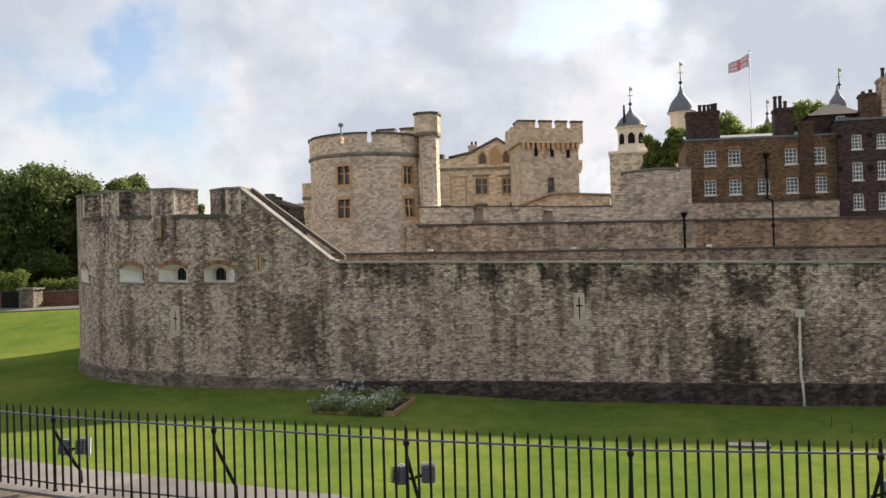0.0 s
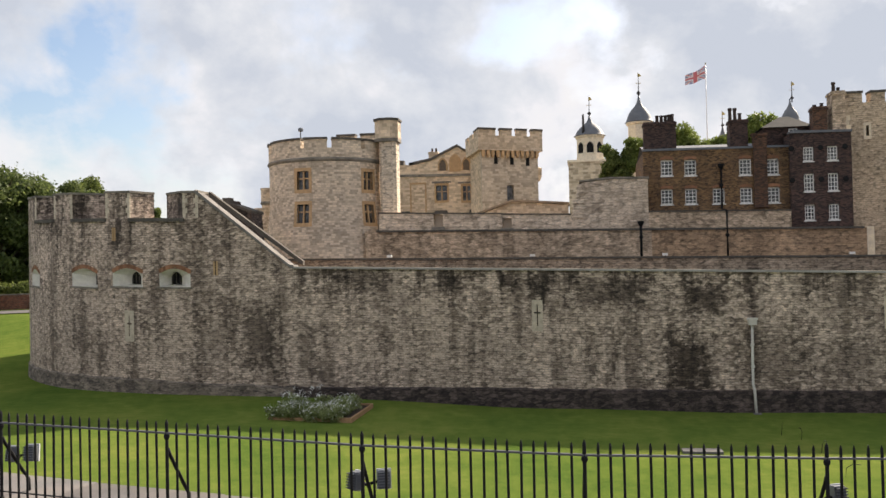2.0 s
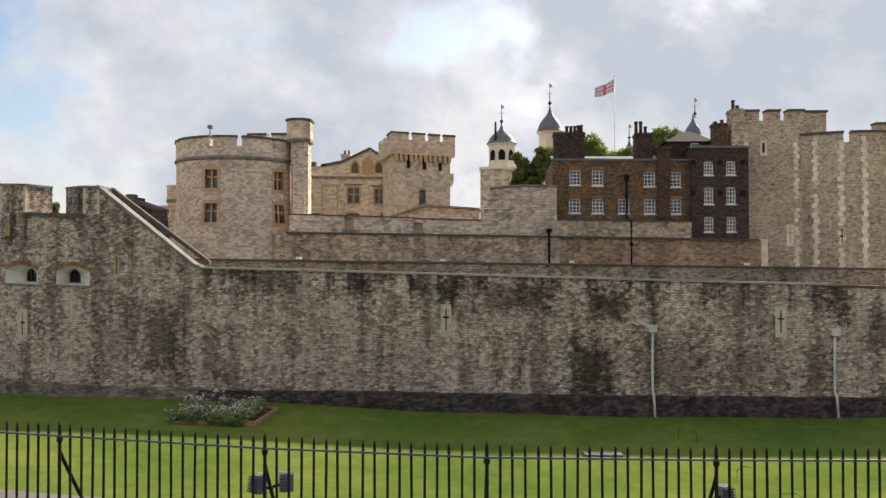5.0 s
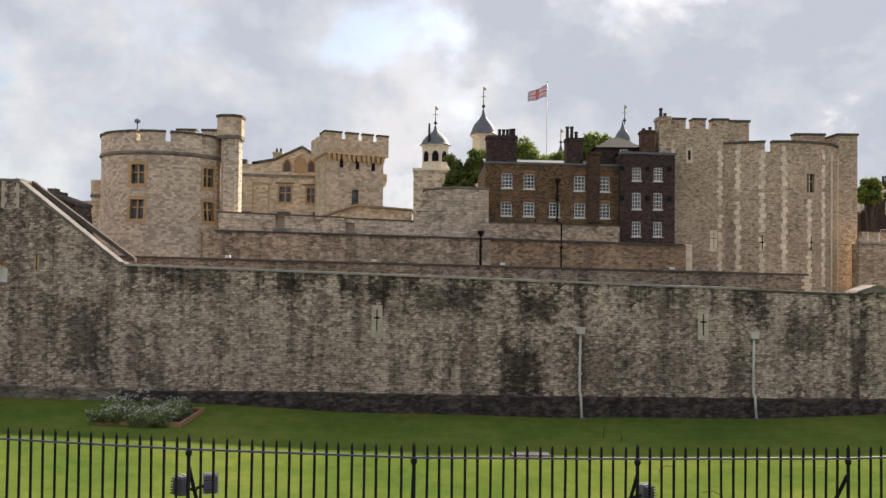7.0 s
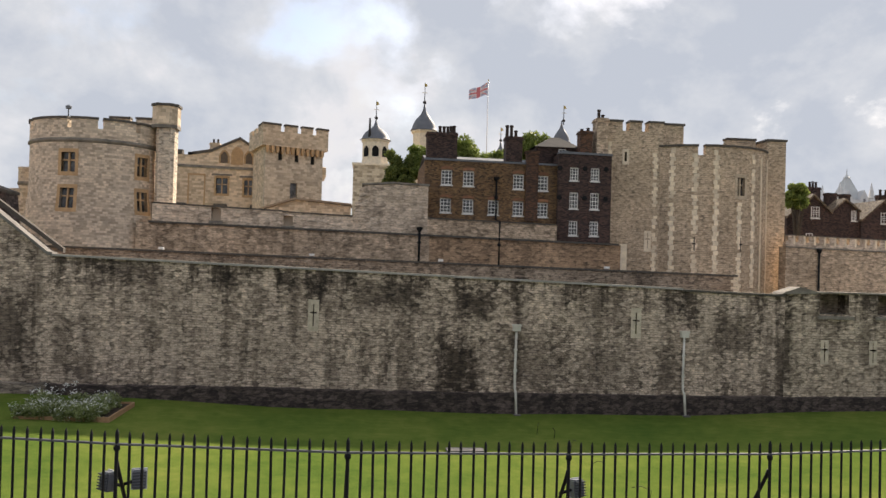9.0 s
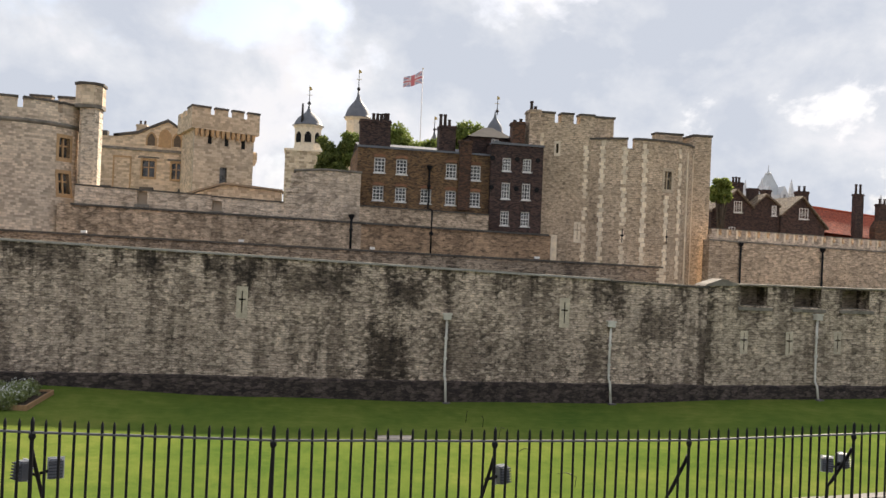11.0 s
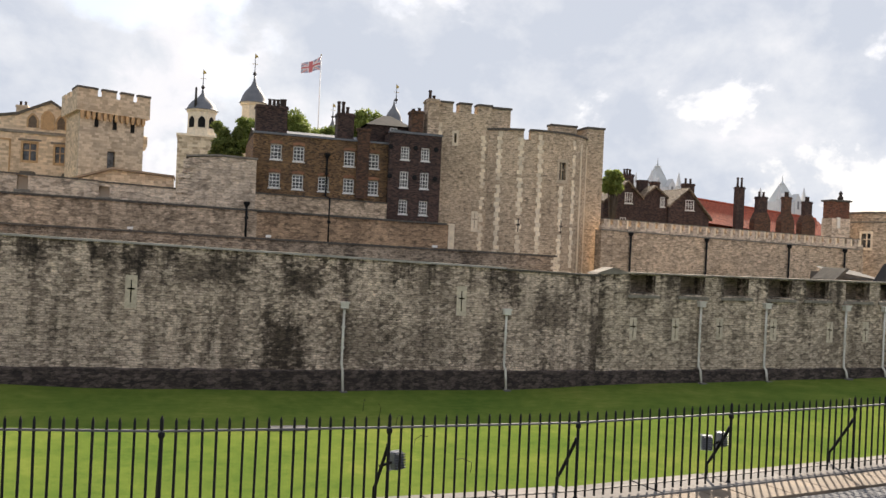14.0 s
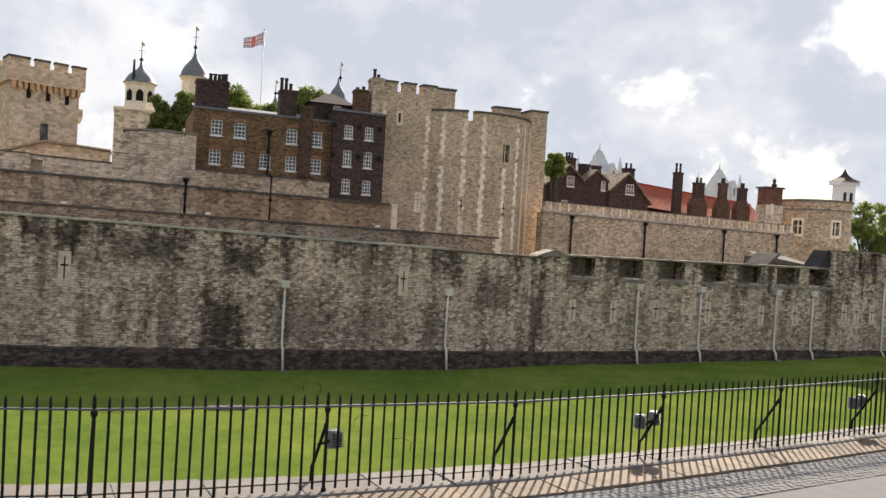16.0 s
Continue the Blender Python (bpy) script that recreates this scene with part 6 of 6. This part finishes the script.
    tube(bm, [(57.2, 93, 10.88), (77.5, 93, 9.08)], 0.14, 6)
    part("ridge", bm, "tiles", r)


M["brown_tiles"] = masonry("brown_clay_tiles", (0.30, 0.23, 0.155), (0.21, 0.155, 0.105), (0.11, 0.08, 0.055), (0.07, 0.05, 0.035), 0.16, 0.2, soot=0.12, wobble=0.01, gap=0.01, seed=98, rubble=False)
build_gabled_houses()


def build_bridge_tower(cx, z_eave, z_top, half, y):
    b = thing("bridge_tower", "distant pale gothic bridge tower with a steep roof", "bridge tower", "bridge towers")
    wide = half * 1.5
    bm = bmesh.new()
    box(bm, cx - wide, cx + wide, y, y + 2 * wide, -4, z_eave - 1.5)
    part("body", bm, "bridge", b)
    bm = bmesh.new()
    mid = y + wide
    base = [bm.verts.new((cx + i * half, mid + j * half, z_eave - 1.5)) for i, j in ((-1, -1), (1, -1), (1, 1), (-1, 1))]
    t = half * 0.24
    zt = z_top - 2.2
    top = [bm.verts.new((cx + i * t, mid + j * t, zt)) for i, j in ((-1, -1), (1, -1), (1, 1), (-1, 1))]
    for i in range(4):
        bm.faces.new((base[i], base[(i + 1) % 4], top[(i + 1) % 4], top[i]))
    bm.faces.new(top)
    part("roof", bm, "bridge_roof", b)
    bm = bmesh.new()
    lathe(bm, cx, mid, [(t * 1.2, zt), (t * 1.3, zt + 0.8), (t * 0.7, zt + 1.2), (0.3, zt + 2.2), (0.1, z_top + 3)], 8)
    part("finial", bm, "bridge_roof", b)
    for i in (-1, 1):
        for j in (-1, 1):
            bm = bmesh.new()
            lathe(bm, cx + i * wide, mid + j * wide, [(1.5, -4), (1.5, z_eave - 1.0), (1.8, z_eave - 0.6), (1.5, z_eave + 0.2), (0.08, z_eave + 7.0)], 8)
            part("pinnacle", bm, "bridge", b)
    for gx in (-half * 0.75, half * 0.75):
        bm = bmesh.new()
        prism(bm, [(cx + gx - 2.0, z_eave - 8), (cx + gx + 2.0, z_eave - 8), (cx + gx + 2.0, z_eave - 0.5), (cx + gx, z_eave + 3.2), (cx + gx - 2.0, z_eave - 0.5)], y - 0.8, y + 4)
        g = part("gable", bm, "bridge", b)
        bm = bmesh.new()
        box(bm, cx + gx - 0.55, cx + gx + 0.55, y - 0.95, y - 0.7, z_eave - 5.5, z_eave - 1.0)
        part("window", bm, "bridge_window", g)


M["bridge_window"] = plain("grey_bridge_window", (0.20, 0.20, 0.21), 0.8, vary=0.1)
build_bridge_tower(237.8, 42.0, 53.5, 5.4, 400)
build_bridge_tower(318.0, 39.0, 49.5, 5.4, 402)


def build_cupola():
    c = thing("cupola_tower", "distant white square tower with a curved grey roof", "tower")
    bm = bmesh.new()
    box(bm, 298.6, 307.0, 300, 305, -4, 34.6)
    part("body", bm, "white", c)
    bm = bmesh.new()
    box(bm, 297.4, 308.2, 299, 306, 34.6, 36.4)
    part("cornice", bm, "white", c)
    bm = bmesh.new()
    lathe(bm, 302.8, 302.5, [(7.0, 36.4), (5.2, 37.2), (3.2, 38.1), (1.8, 39.1), (1.0, 40.1), (0.2, 42.0)], 4, math.pi / 4)
    part("roof", bm, "slate", c)
    for x in (301.0, 304.6):
        bm = bmesh.new()
        box(bm, x - 0.8, x + 0.8, 299.8, 300.2, 27.5, 31.5)
        part("window", bm, "slate", c)


build_cupola()


# ---- trees ----
def tree(x, y, z0, height, crown_r, clumps, count, size, mat, seed, label, lean=0.0, crown_base=0.35):
    t = thing("tree", label, "tree", "trees")
    rng = random.Random(seed)
    bm = bmesh.new()
    top = (x + lean, y, z0 + height * 0.8)
    tube(bm, [(x, y, z0 - 0.3), (x + lean * 0.3, y, z0 + height * 0.3), top], [height * 0.03, height * 0.022, height * 0.006], 8)
    cl = []
    for i in range(clumps):
        a = rng.uniform(0, 2 * math.pi)
        h = rng.uniform(crown_base, 0.95)
        rr = crown_r * math.sqrt(max(0.08, 1 - ((h - 0.58) / 0.48) ** 2)) * rng.uniform(0.25, 0.92)
        p = (x + lean * h + rr * math.cos(a), y + rr * math.sin(a), z0 + height * h)
        cl.append((*p, crown_r * rng.uniform(0.16, 0.34)))
        if i % 3 == 0:
            s = (x + lean * 0.3 * h, y, z0 + height * max(0.15, h - 0.3))
            tube(bm, [s, ((s[0] + p[0]) / 2, (s[1] + p[1]) / 2, (s[2] + p[2]) / 2 + 0.4), p], [height * 0.012, height * 0.008, height * 0.003], 5)
    part("trunk", bm, "bark", t)
    leaves("crown", cl, count, size, mat, t, seed=seed)


def build_trees():
    big = "broad dark green plane tree beyond the moat"
    for i, (x, y, h, r) in enumerate([(-86, 104, 18.6, 7.0), (-80.5, 108, 20.4, 7.0), (-75.0, 113, 18.6, 5.5), (-93, 110, 20.0, 7), (-100, 114, 19, 7), (-72.5, 116, 17.0, 4.5), (-83, 118, 19.0, 7.0)]):
        tree(x, y, -2.2, h, r, 120, 34000, 0.28, "leaf_dark", 20 + i, big, crown_base=0.16)
    for i, (x, y, h, r) in enumerate([(-76.5, 124, 20.8, 4.6), (-83, 126, 18.5, 4.5), (-67.2, 124, 17.6, 3.2), (-71.5, 126, 16.5, 3.5)]):
        tree(x, y, -2.2, h, r, 40, 9000, 0.26, "leaf_mid", 40 + i, "airy green tree behind the bastion", crown_base=0.4)
    for i, (x, y, h, r) in enumerate([(3.4, 90, 12.0, 1.9), (6.1, 91, 12.7, 2.2)]):
        tree(x, y, 3.2, h, r, 80, 22000, 0.16, ("leaf_mid", "leaf_bright")[i], 60 + i, "deep green tree beside the brick house", crown_base=0.42)
    for i, (x, y, h, r) in enumerate([(10.4, 95, 14.4, 2.9), (13.9, 95, 12.9, 2.6), (18.9, 96, 15.4, 2.6), (17.2, 97, 14.6, 2.0)]):
        tree(x, y, 3.2, h, r, 80, 22000, 0.16, "leaf_bright", 70 + i, "bright green treetop above the roofs", crown_base=0.45)
    tree(43.75, 84.0, -4, 16.9, 1.5, 30, 7000, 0.15, "leaf_bright", 81, "small bright green tree beside the gabled houses", crown_base=0.82)
    for i, (x, y, h, r) in enumerate([(90, 86, 14.5, 3.8), (95, 86, 13.0, 4.0), (100, 90, 12.5, 4), (93, 84, 11, 3.4)]):
        tree(x, y, -4, h, r, 36, 7000, 0.26, "leaf_bright", 90 + i, "leafy green tree beside the drum tower", crown_base=0.2)


M["leaf_mid"] = leafy("leaf_mid", (0.04, 0.06, 0.018), (0.18, 0.215, 0.06))
build_trees()


def build_left_bank():
    w = thing("wall_garden", "low dark red brick boundary wall beyond the lawn", "wall", kind="structure")
    part("wall", shell(lambda u, z, d: (u, 97 + d + 0.15 * (u + 70), z + 0.02 * (u + 70)), -84, -52, -4, 0.35, 0.4), "brick_red", w)
    part("coping", shell(lambda u, z, d: (u, 96.9 + d + 0.15 * (u + 70), z + 0.02 * (u + 70)), -84, -52, 0.35, 0.5, 0.6), "coping", w)
    p = thing("gate_pier", "grey stone gate pier beside a dark gate", "gate pier")
    bm = bmesh.new()
    box(bm, -73.6, -71.6, 93.4, 95.2, -4, 0.7)
    box(bm, -73.8, -71.4, 93.2, 95.4, 0.7, 0.95)
    uv_box(bm)
    part("pier", bm, "plinth_grey", p)
    g = thing("iron_gate", "dark boarded gate in the boundary wall", "gate")
    bm = bmesh.new()
    box(bm, -76.6, -73.65, 94.0, 94.2, -3, 0.55)
    part("leaf", bm, "iron", g)
    for i in range(8):
        bm = bmesh.new()
        box(bm, -76.5 + i * 0.36, -76.2 + i * 0.36, 93.95, 94.0, -2.9, 0.5)
        part("board", bm, "iron", g)
    # path along the foot of the wall
    bm = bmesh.new()
    xs = [-110 + 3 * i for i in range(22)]
    for a, b in zip(xs, xs[1:]):
        pts = []
        for x, dy in ((a, 0), (b, 0), (b, 3.2), (a, 3.2)):
            y = 90.5 + 0.15 * (x + 70) + dy
            pts.append((x, y, ground_z(x, y) + 0.10))
        quad(bm, pts)
    structure("pavement_far", bm, "kerb", "pale gravel footpath beyond the lawn", "path")
    h = thing("hedge", "low mixed hedge in front of the trees", "hedge")
    rng = random.Random(9)
    cl = [(-84 + i * 0.9 + rng.uniform(-0.3, 0.3), 100.5 + rng.uniform(-1, 1), 0.5 + rng.uniform(-0.3, 0.9), rng.uniform(0.7, 1.2)) for i in range(34)]
    leaves("foliage", cl, 16000, 0.2, "leaf_mid", h, seed=5)
    b = thing("shrub", "bright green rounded shrub by the gate", "shrub")
    cl = [(-77.5 + rng.uniform(-1.8, 1.6), 97 + rng.uniform(-0.6, 0.6), 1.6 + rng.uniform(-1.2, 1.1), 0.9) for i in range(14)]
    leaves("foliage", cl, 5000, 0.18, "leaf_bright", b, seed=6)
    # dark stair head behind the ramp
    s = thing("stair_head", "dark stone stair head behind the sloping coping", "stair head")
    bm = bmesh.new()
    prism(bm, [(-26.4, 3), (-22.8, 3), (-23.2, 7.0), (-24.8, 7.55), (-24.8, 7.95), (-26.4, 8.0)], 58, 60)
    uv_box(bm)
    part("body", bm, "plinth", s)
    bm = bmesh.new()
    box(bm, -25.3, -24.75, 57.9, 58.6, 7.3, 8.1)
    part("pier", bm, "coping_dark", s)
    bm = bmesh.new()
    prism(bm, [(-24.7, 7.5), (-23.1, 6.95), (-23.1, 7.15), (-24.7, 7.72)], 57.9, 60.1)
    part("coping", bm, "coping_dark", s)


build_left_bank()


# ---- pipes on the outer wall ----
def drain_pipe(x, y, zt, zb, hop=True):
    p = thing("drain_pipe", "cream painted drain pipe with a square hopper head on the wall", "pipe", "cream drain pipes")
    bm = bmesh.new()
    tube(bm, [(x, y - 0.14, zt), (x - 0.03, y - 0.14, zt - 2), (x - 0.03, y - 0.14, -3.95), (x + 0.0, y - 0.36, -4.2), (x + 0.05, y - 0.44, zb)], 0.075, 8)
    part("shaft", bm, "pipe", p)
    bm = bmesh.new()
    box(bm, x - 0.22, x + 0.22, y - 0.36, y - 0.01, zt - 0.02, zt + 0.26)
    box(bm, x - 0.27, x + 0.27, y - 0.40, y - 0.01, zt + 0.26, zt + 0.36)
    part("hopper", bm, "pipe", p)
    for z in (zt - 1.2, zt - 2.4):
        bm = bmesh.new()
        lathe(bm, x - 0.02, y - 0.14, [(0.1, z), (0.115, z + 0.03), (0.115, z + 0.12), (0.1, z + 0.15)], 8)
        part("collar", bm, "pipe", p)
    bm = bmesh.new()
    box(bm, x - 0.12, x + 0.28, y - 0.75, y - 0.35, zb - 0.1, zb + 0.06)
    part("drain_block", bm, "kerb", p)


for x, zt, zb in ((9.0, -0.62, -5.5), (19.12, -0.8, -5.45), (32.85, 0.0, -5.05), (37.95, 0.0, -4.95), (44.5, 0.0, -4.75), (47.85, 0.0, -4.7), (54.6, 1.2, -4.5)):
    drain_pipe(x, 50.0 if x < 49 else 49.9, zt, zb)


# ---- flower bed, cover slab ----
M["leaf_bed"] = leafy("leaf_bed", (0.10, 0.13, 0.05), (0.32, 0.36, 0.16))


def build_bed():
    b = thing("flower_bed", "raised timber-edged flower bed full of white blooms", "flower bed")
    x0, x1, y0, y1 = -16.3, -11.9, 42.6, 47.2
    z = -4.95
    for i, q in enumerate([(x0, x1, y0, y0 + 0.1), (x0, x1, y1 - 0.1, y1), (x0, x0 + 0.1, y0 + 0.1, y1 - 0.1), (x1 - 0.1, x1, y0 + 0.1, y1 - 0.1)]):
        bm = bmesh.new()
        box(bm, *q, z - 0.4, z + 0.32)
        bmesh.ops.bevel(bm, geom=bm.edges[:], offset=0.015, segments=1, affect="EDGES")
        part("board", bm, "wood", b)
    bm = bmesh.new()
    box(bm, x0 + 0.1, x1 - 0.1, y0 + 0.1, y1 - 0.1, z - 0.3, z + 0.22)
    part("soil", bm, "soil", b)
    rng = random.Random(3)
    cl = []
    for i in range(150):
        cl.append((rng.uniform(x0 - 0.15, x1 - 0.45), y0 - 0.15 + (y1 - y0 - 0.1) * rng.random() ** 1.5, z + 0.2 + rng.uniform(-0.05, 0.55), rng.uniform(0.16, 0.36)))
    f = thing("flower_plants", "green leafy plants with small white flowers in the bed", "plants")
    leaves("foliage", cl, 26000, 0.06, "leaf_bed", f, seed=11)
    top = [(c[0], c[1], c[2] + 0.16, 0.26) for c in cl]
    fl = leaves("flowers", top, 2600, 0.042, "petal", f, "small white flower heads", seed=12)
    fl["kind"] = "stuff"
    tall = [(rng.uniform(x0, x0 + 2.0), rng.uniform(y0 + 2, y1), z + rng.uniform(1.1, 1.5), 0.14) for _ in range(16)]
    tf = leaves("tall_flowers", tall, 160, 0.045, "petal", f, "tall white flower heads", seed=13)
    tf["kind"] = "stuff"


build_bed()
cover = thing("inspection_cover", "pale flat concrete cover lying in the grass", "cover")
bm = bmesh.new()
box(bm, 4.0, 5.7, 39.0, 39.7, -5.7, -5.31)
part("slab", bm, "kerb", cover)


# ---- fence ----
def build_fence():
    f = thing("fence", "black iron railing with spiked bars on a stone kerb", "fence")
    bar_mesh = None
    rng = random.Random(1)
    bm = bmesh.new()
    lathe(bm, 0, 0, [(0.0155, 0.02), (0.0155, 1.085), (0.014, 1.10), (0.003, 1.135)], 6)
    bar_mesh = bpy.data.meshes.new("bar")
    bm.to_mesh(bar_mesh)
    bm.free()
    bar_mesh.materials.append(M["iron"])
    bm = bmesh.new()
    lathe(bm, 0, 0, [(0.032, -0.03), (0.032, 0.02), (0.021, 0.04), (0.021, 0.915), (0.034, 0.935), (0.038, 0.955), (0.034, 0.975), (0.021, 0.99), (0.021, 1.11), (0.018, 1.125), (0.004, 1.16)], 8)
    post_mesh = bpy.data.meshes.new("post")
    bm.to_mesh(post_mesh)
    bm.free()
    post_mesh.materials.append(M["iron"])
    n = len(POSTS)
    for i in range(n):
        p = along(i)
        o = new("post", post_mesh)
        o.parent, o.location = f, p
        if i == n - 1:
            break
        for k in range(1, 18):
            q = along(i + k / 18)
            o = new("bar", bar_mesh)
            o.parent, o.location = f, q
            o.rotation_euler = (rng.uniform(-0.006, 0.006), rng.uniform(-0.008, 0.008), rng.uniform(0, 1))
        for nm, z, w, h, mat in (("top_rail", 0.985, 0.021, 0.022, "rail"), ("bottom_rail", 0.10, 0.018, 0.012, "iron")):
            bm = bmesh.new()
            a, b = along(i), along(i + 1)
            d = (b - a).normalized()
            s = Vector((-d.y, d.x, 0)) * w
            up = Vector((0, 0, h))
            lo = [bm.verts.new(v + Vector((0, 0, z))) for v in (a - s, b - s, b + s, a + s)]
            hi = [bm.verts.new(v.co + up) for v in lo]
            bm.faces.new(hi), bm.faces.new(lo[::-1])
            for e in range(4):
                bm.faces.new((lo[e], lo[(e + 1) % 4], hi[(e + 1) % 4], hi[e]))
            bmesh.ops.bevel(bm, geom=bm.edges[:], offset=0.004, segments=1, affect="EDGES")
            part(nm, bm, mat, f)
        for t in (0.5,):
            q = along(i + t)
            bm = bmesh.new()
            tube(bm, [q + Vector((0, 0, -0.06)), q + Vector((0, 0, 0.11))], 0.02, 6)
            part("foot", bm, "iron", f)
    for i in range(1, n):
        p, o = along(i), outward(i)
        side = Vector((o.y, -o.x, 0))
        bm = bmesh.new()
        tube(bm, [p + Vector((0, 0, 0.80)) + o * 0.02, p + o * 0.06 + Vector((0, 0, 0.72)), p + o * 0.36 + Vector((0, 0, 0.26)), p + o * 0.43 + Vector((0, 0, 0.17)), p + o * 0.44 + Vector((0, 0, -0.03))], 0.023, 6)
        part("stay", bm, "iron", f, "bent back stay")


build_fence()


def floodlight(i, sx, sz, turn, tilt):
    p, o = along(i), outward(i)
    side = Vector((o.y, -o.x, 0))
    base = p + o * 0.30 + side * sx + Vector((0, 0, sz))
    t = thing("floodlight", "grey box floodlight with cooling fins behind the railing", "floodlight", "floodlights on the railing")
    yaw = math.degrees(math.atan2(o.y, o.x)) - 90 + turn
    m = Matrix.Translation(base) @ pose(0, 0, 0, tilt, 0, yaw)
    bm = bmesh.new()
    box(bm, -0.075, 0.075, -0.06, 0.05, -0.105, 0.105)
    bmesh.ops.bevel(bm, geom=bm.edges[:], offset=0.015, segments=2, affect="EDGES")
    bmesh.ops.transform(bm, matrix=m, verts=bm.verts)
    c = part("casing", bm, "lamp", t)
    for k in range(6):
        bm = bmesh.new()
        z = -0.088 + k * 0.032
        box(bm, -0.07, 0.07, -0.085, -0.058, z, z + 0.013)
        bmesh.ops.transform(bm, matrix=m, verts=bm.verts)
        part("fin", bm, "lamp_dark", c)
    bm = bmesh.new()
    box(bm, -0.085, 0.085, 0.045, 0.07, -0.115, 0.115)
    bmesh.ops.transform(bm, matrix=m, verts=bm.verts)
    part("front_frame", bm, "lampglass", c)
    bm = bmesh.new()
    tube(bm, [base, p + o * 0.28 + Vector((0, 0, sz - 0.05))], 0.018, 6)
    part("bracket", bm, "iron", t)


M["lamp_dark"] = plain("dark_lamp_fins", (0.06, 0.065, 0.075), 0.4, 0.4, vary=0.15, scale=12)
for i, sides in ((2, (-0.14, 0.19)), (4, (-0.19, 0.155)), (6, (0.23,)), (8, (-0.15, 0.14)), (10, (-0.2, 0.03)), (12, (-0.2, 0.1))):
    for k, sx in enumerate(sides):
        floodlight(i, sx, 0.52 + 0.03 * k, -38 if sx < 0 else 18, -6)


# ---- kerb, slabs, setts ----
def strip_piece(name, s0, s1, o0, o1, z0, z1, parent, mat, inset=0.006, joined=None, tilt=0.0):
    bm = joined if joined is not None else bmesh.new()
    q = []
    for s, o in ((s0, o0), (s1, o0), (s1, o1), (s0, o1)):
        q.append(along(s) + outward((s0 + s1) / 2) * o)
    c = sum(q, Vector()) / 4
    q = [c + (p - c) * (1 - inset / max(0.05, (p - c).length)) for p in q]
    lo = [bm.verts.new((p.x, p.y, p.z + z0)) for p in q]
    ch = 0.007
    mid = [bm.verts.new((p.x, p.y, p.z + z1 - ch + tilt)) for p in q]
    hi = [bm.verts.new((*(c + (p - c) * (1 - ch / max(0.04, (p - c).length))).xy, p.z + z1 + tilt)) for p in q]
    for a, b in ((lo, mid), (mid, hi)):
        for e in range(4):
            bm.faces.new((a[e], a[(e + 1) % 4], b[(e + 1) % 4], b[e]))
    bm.faces.new(hi)
    if joined is None:
        part(name, bm, mat, parent)


def build_paving():
    rng = random.Random(2)
    k = thing("kerb", "broad pale kerb stones under the railing", "kerb", kind="structure")
    s = 0.05
    while s < 11.9:
        d = rng.uniform(0.32, 0.5)
        strip_piece("kerb_stone", s, min(s + d, 11.95), -0.16, kerb_width(s + d / 2), -0.5, 0.0 + rng.uniform(-0.008, 0.008), k, "kerb", 0.008)
        s += d
    p = thing("pavement", "tan sandstone paving slabs along the kerb", "pavement", kind="structure")
    s = 0.05
    while s < 11.9:
        d = rng.uniform(0.17, 0.30)
        strip_piece("slab", s, min(s + d, 11.95), -0.74, -0.17, -0.3, -0.014 + rng.uniform(-0.006, 0.004), p, "slab", 0.006)
        s += d
    t = thing("sett_paving", "grey granite setts laid between slabs and roadway", "paving", kind="structure")
    rest = bmesh.new()
    made = 0
    for r in range(10):
        o1 = -0.76 - r * 0.089
        s = 0.05 + rng.uniform(0, 0.03)
        while s < 11.9:
            d = rng.uniform(0.038, 0.056)
            near = 7.2 <= s < 8.6
            zz = -0.048 + rng.uniform(-0.004, 0.004)
            if near and made < 300:
                strip_piece("sett", s, s + d, o1 - 0.089, o1, -0.3, zz, t, "sett", 0.005)
                made += 1
            else:
                strip_piece("sett", s, s + d, o1 - 0.089, o1, -0.3, zz, None, "sett", 0.005, rest)
            s += d
    ob = part("sett_field", rest, "sett", t)
    ob["kind"] = "stuff"
    # bedding under slabs and setts
    bm = bmesh.new()
    for i in range(24):
        q = [along(i / 2) + outward(i / 2) * o for o in (-1.66, 0.4)] + [along((i + 1) / 2) + outward((i + 1) / 2) * o for o in (0.4, -1.66)]
        quad(bm, [(v.x, v.y, v.z - 0.060) for v in q][::-1])
    structure("pavement_bedding", bm, "mortar", "sandy joints under the paving", "paving")


build_paving()


# ---- small lamps along the second wall ----
for x in (-12.6, -3.3, 4.9, 15.8):
    l = thing("wall_spotlight", "small white spotlight on the wall's coping", "spotlight", "spotlights on the wall")
    zz = 3.67 - 0.0155 * (x + 21)
    bm = bmesh.new()
    box(bm, x - 0.16, x + 0.16, 54.95, 55.2, zz + 0.03, zz + 0.19)
    bmesh.ops.bevel(bm, geom=bm.edges[:], offset=0.02, segments=1, affect="EDGES")
    part("casing", bm, "white", l)
    bm = bmesh.new()
    box(bm, x - 0.04, x + 0.04, 55.05, 55.13, zz - 0.01, zz + 0.05)
    part("bracket", bm, "iron", l)


# ---- thin wire stakes on the lawn ----
def wire_stake(x, y, h, lean):
    t = thing("wire_stake", "thin dark wire stake bent over in the grass", "stake", "wire stakes on the lawn")
    z = ground_z(x, y)
    bm = bmesh.new()
    tube(bm, [(x, y, z - 0.1), (x + 0.05, y, z + h * 0.7), (x + lean * 0.5, y, z + h), (x + lean, y, z + h * 0.92)], 0.014, 5)
    part("wire", bm, "iron", t)


for x, y, h, lean in ((9.1, 43.8, 0.65, 0.12), (9.75, 42.7, 0.6, -0.1), (9.9, 39.8, 0.55, 0.25), (9.7, 35.6, 0.5, 0.6), (10.9, 31.5, 0.55, -0.7)):
    wire_stake(x, y, h, lean)
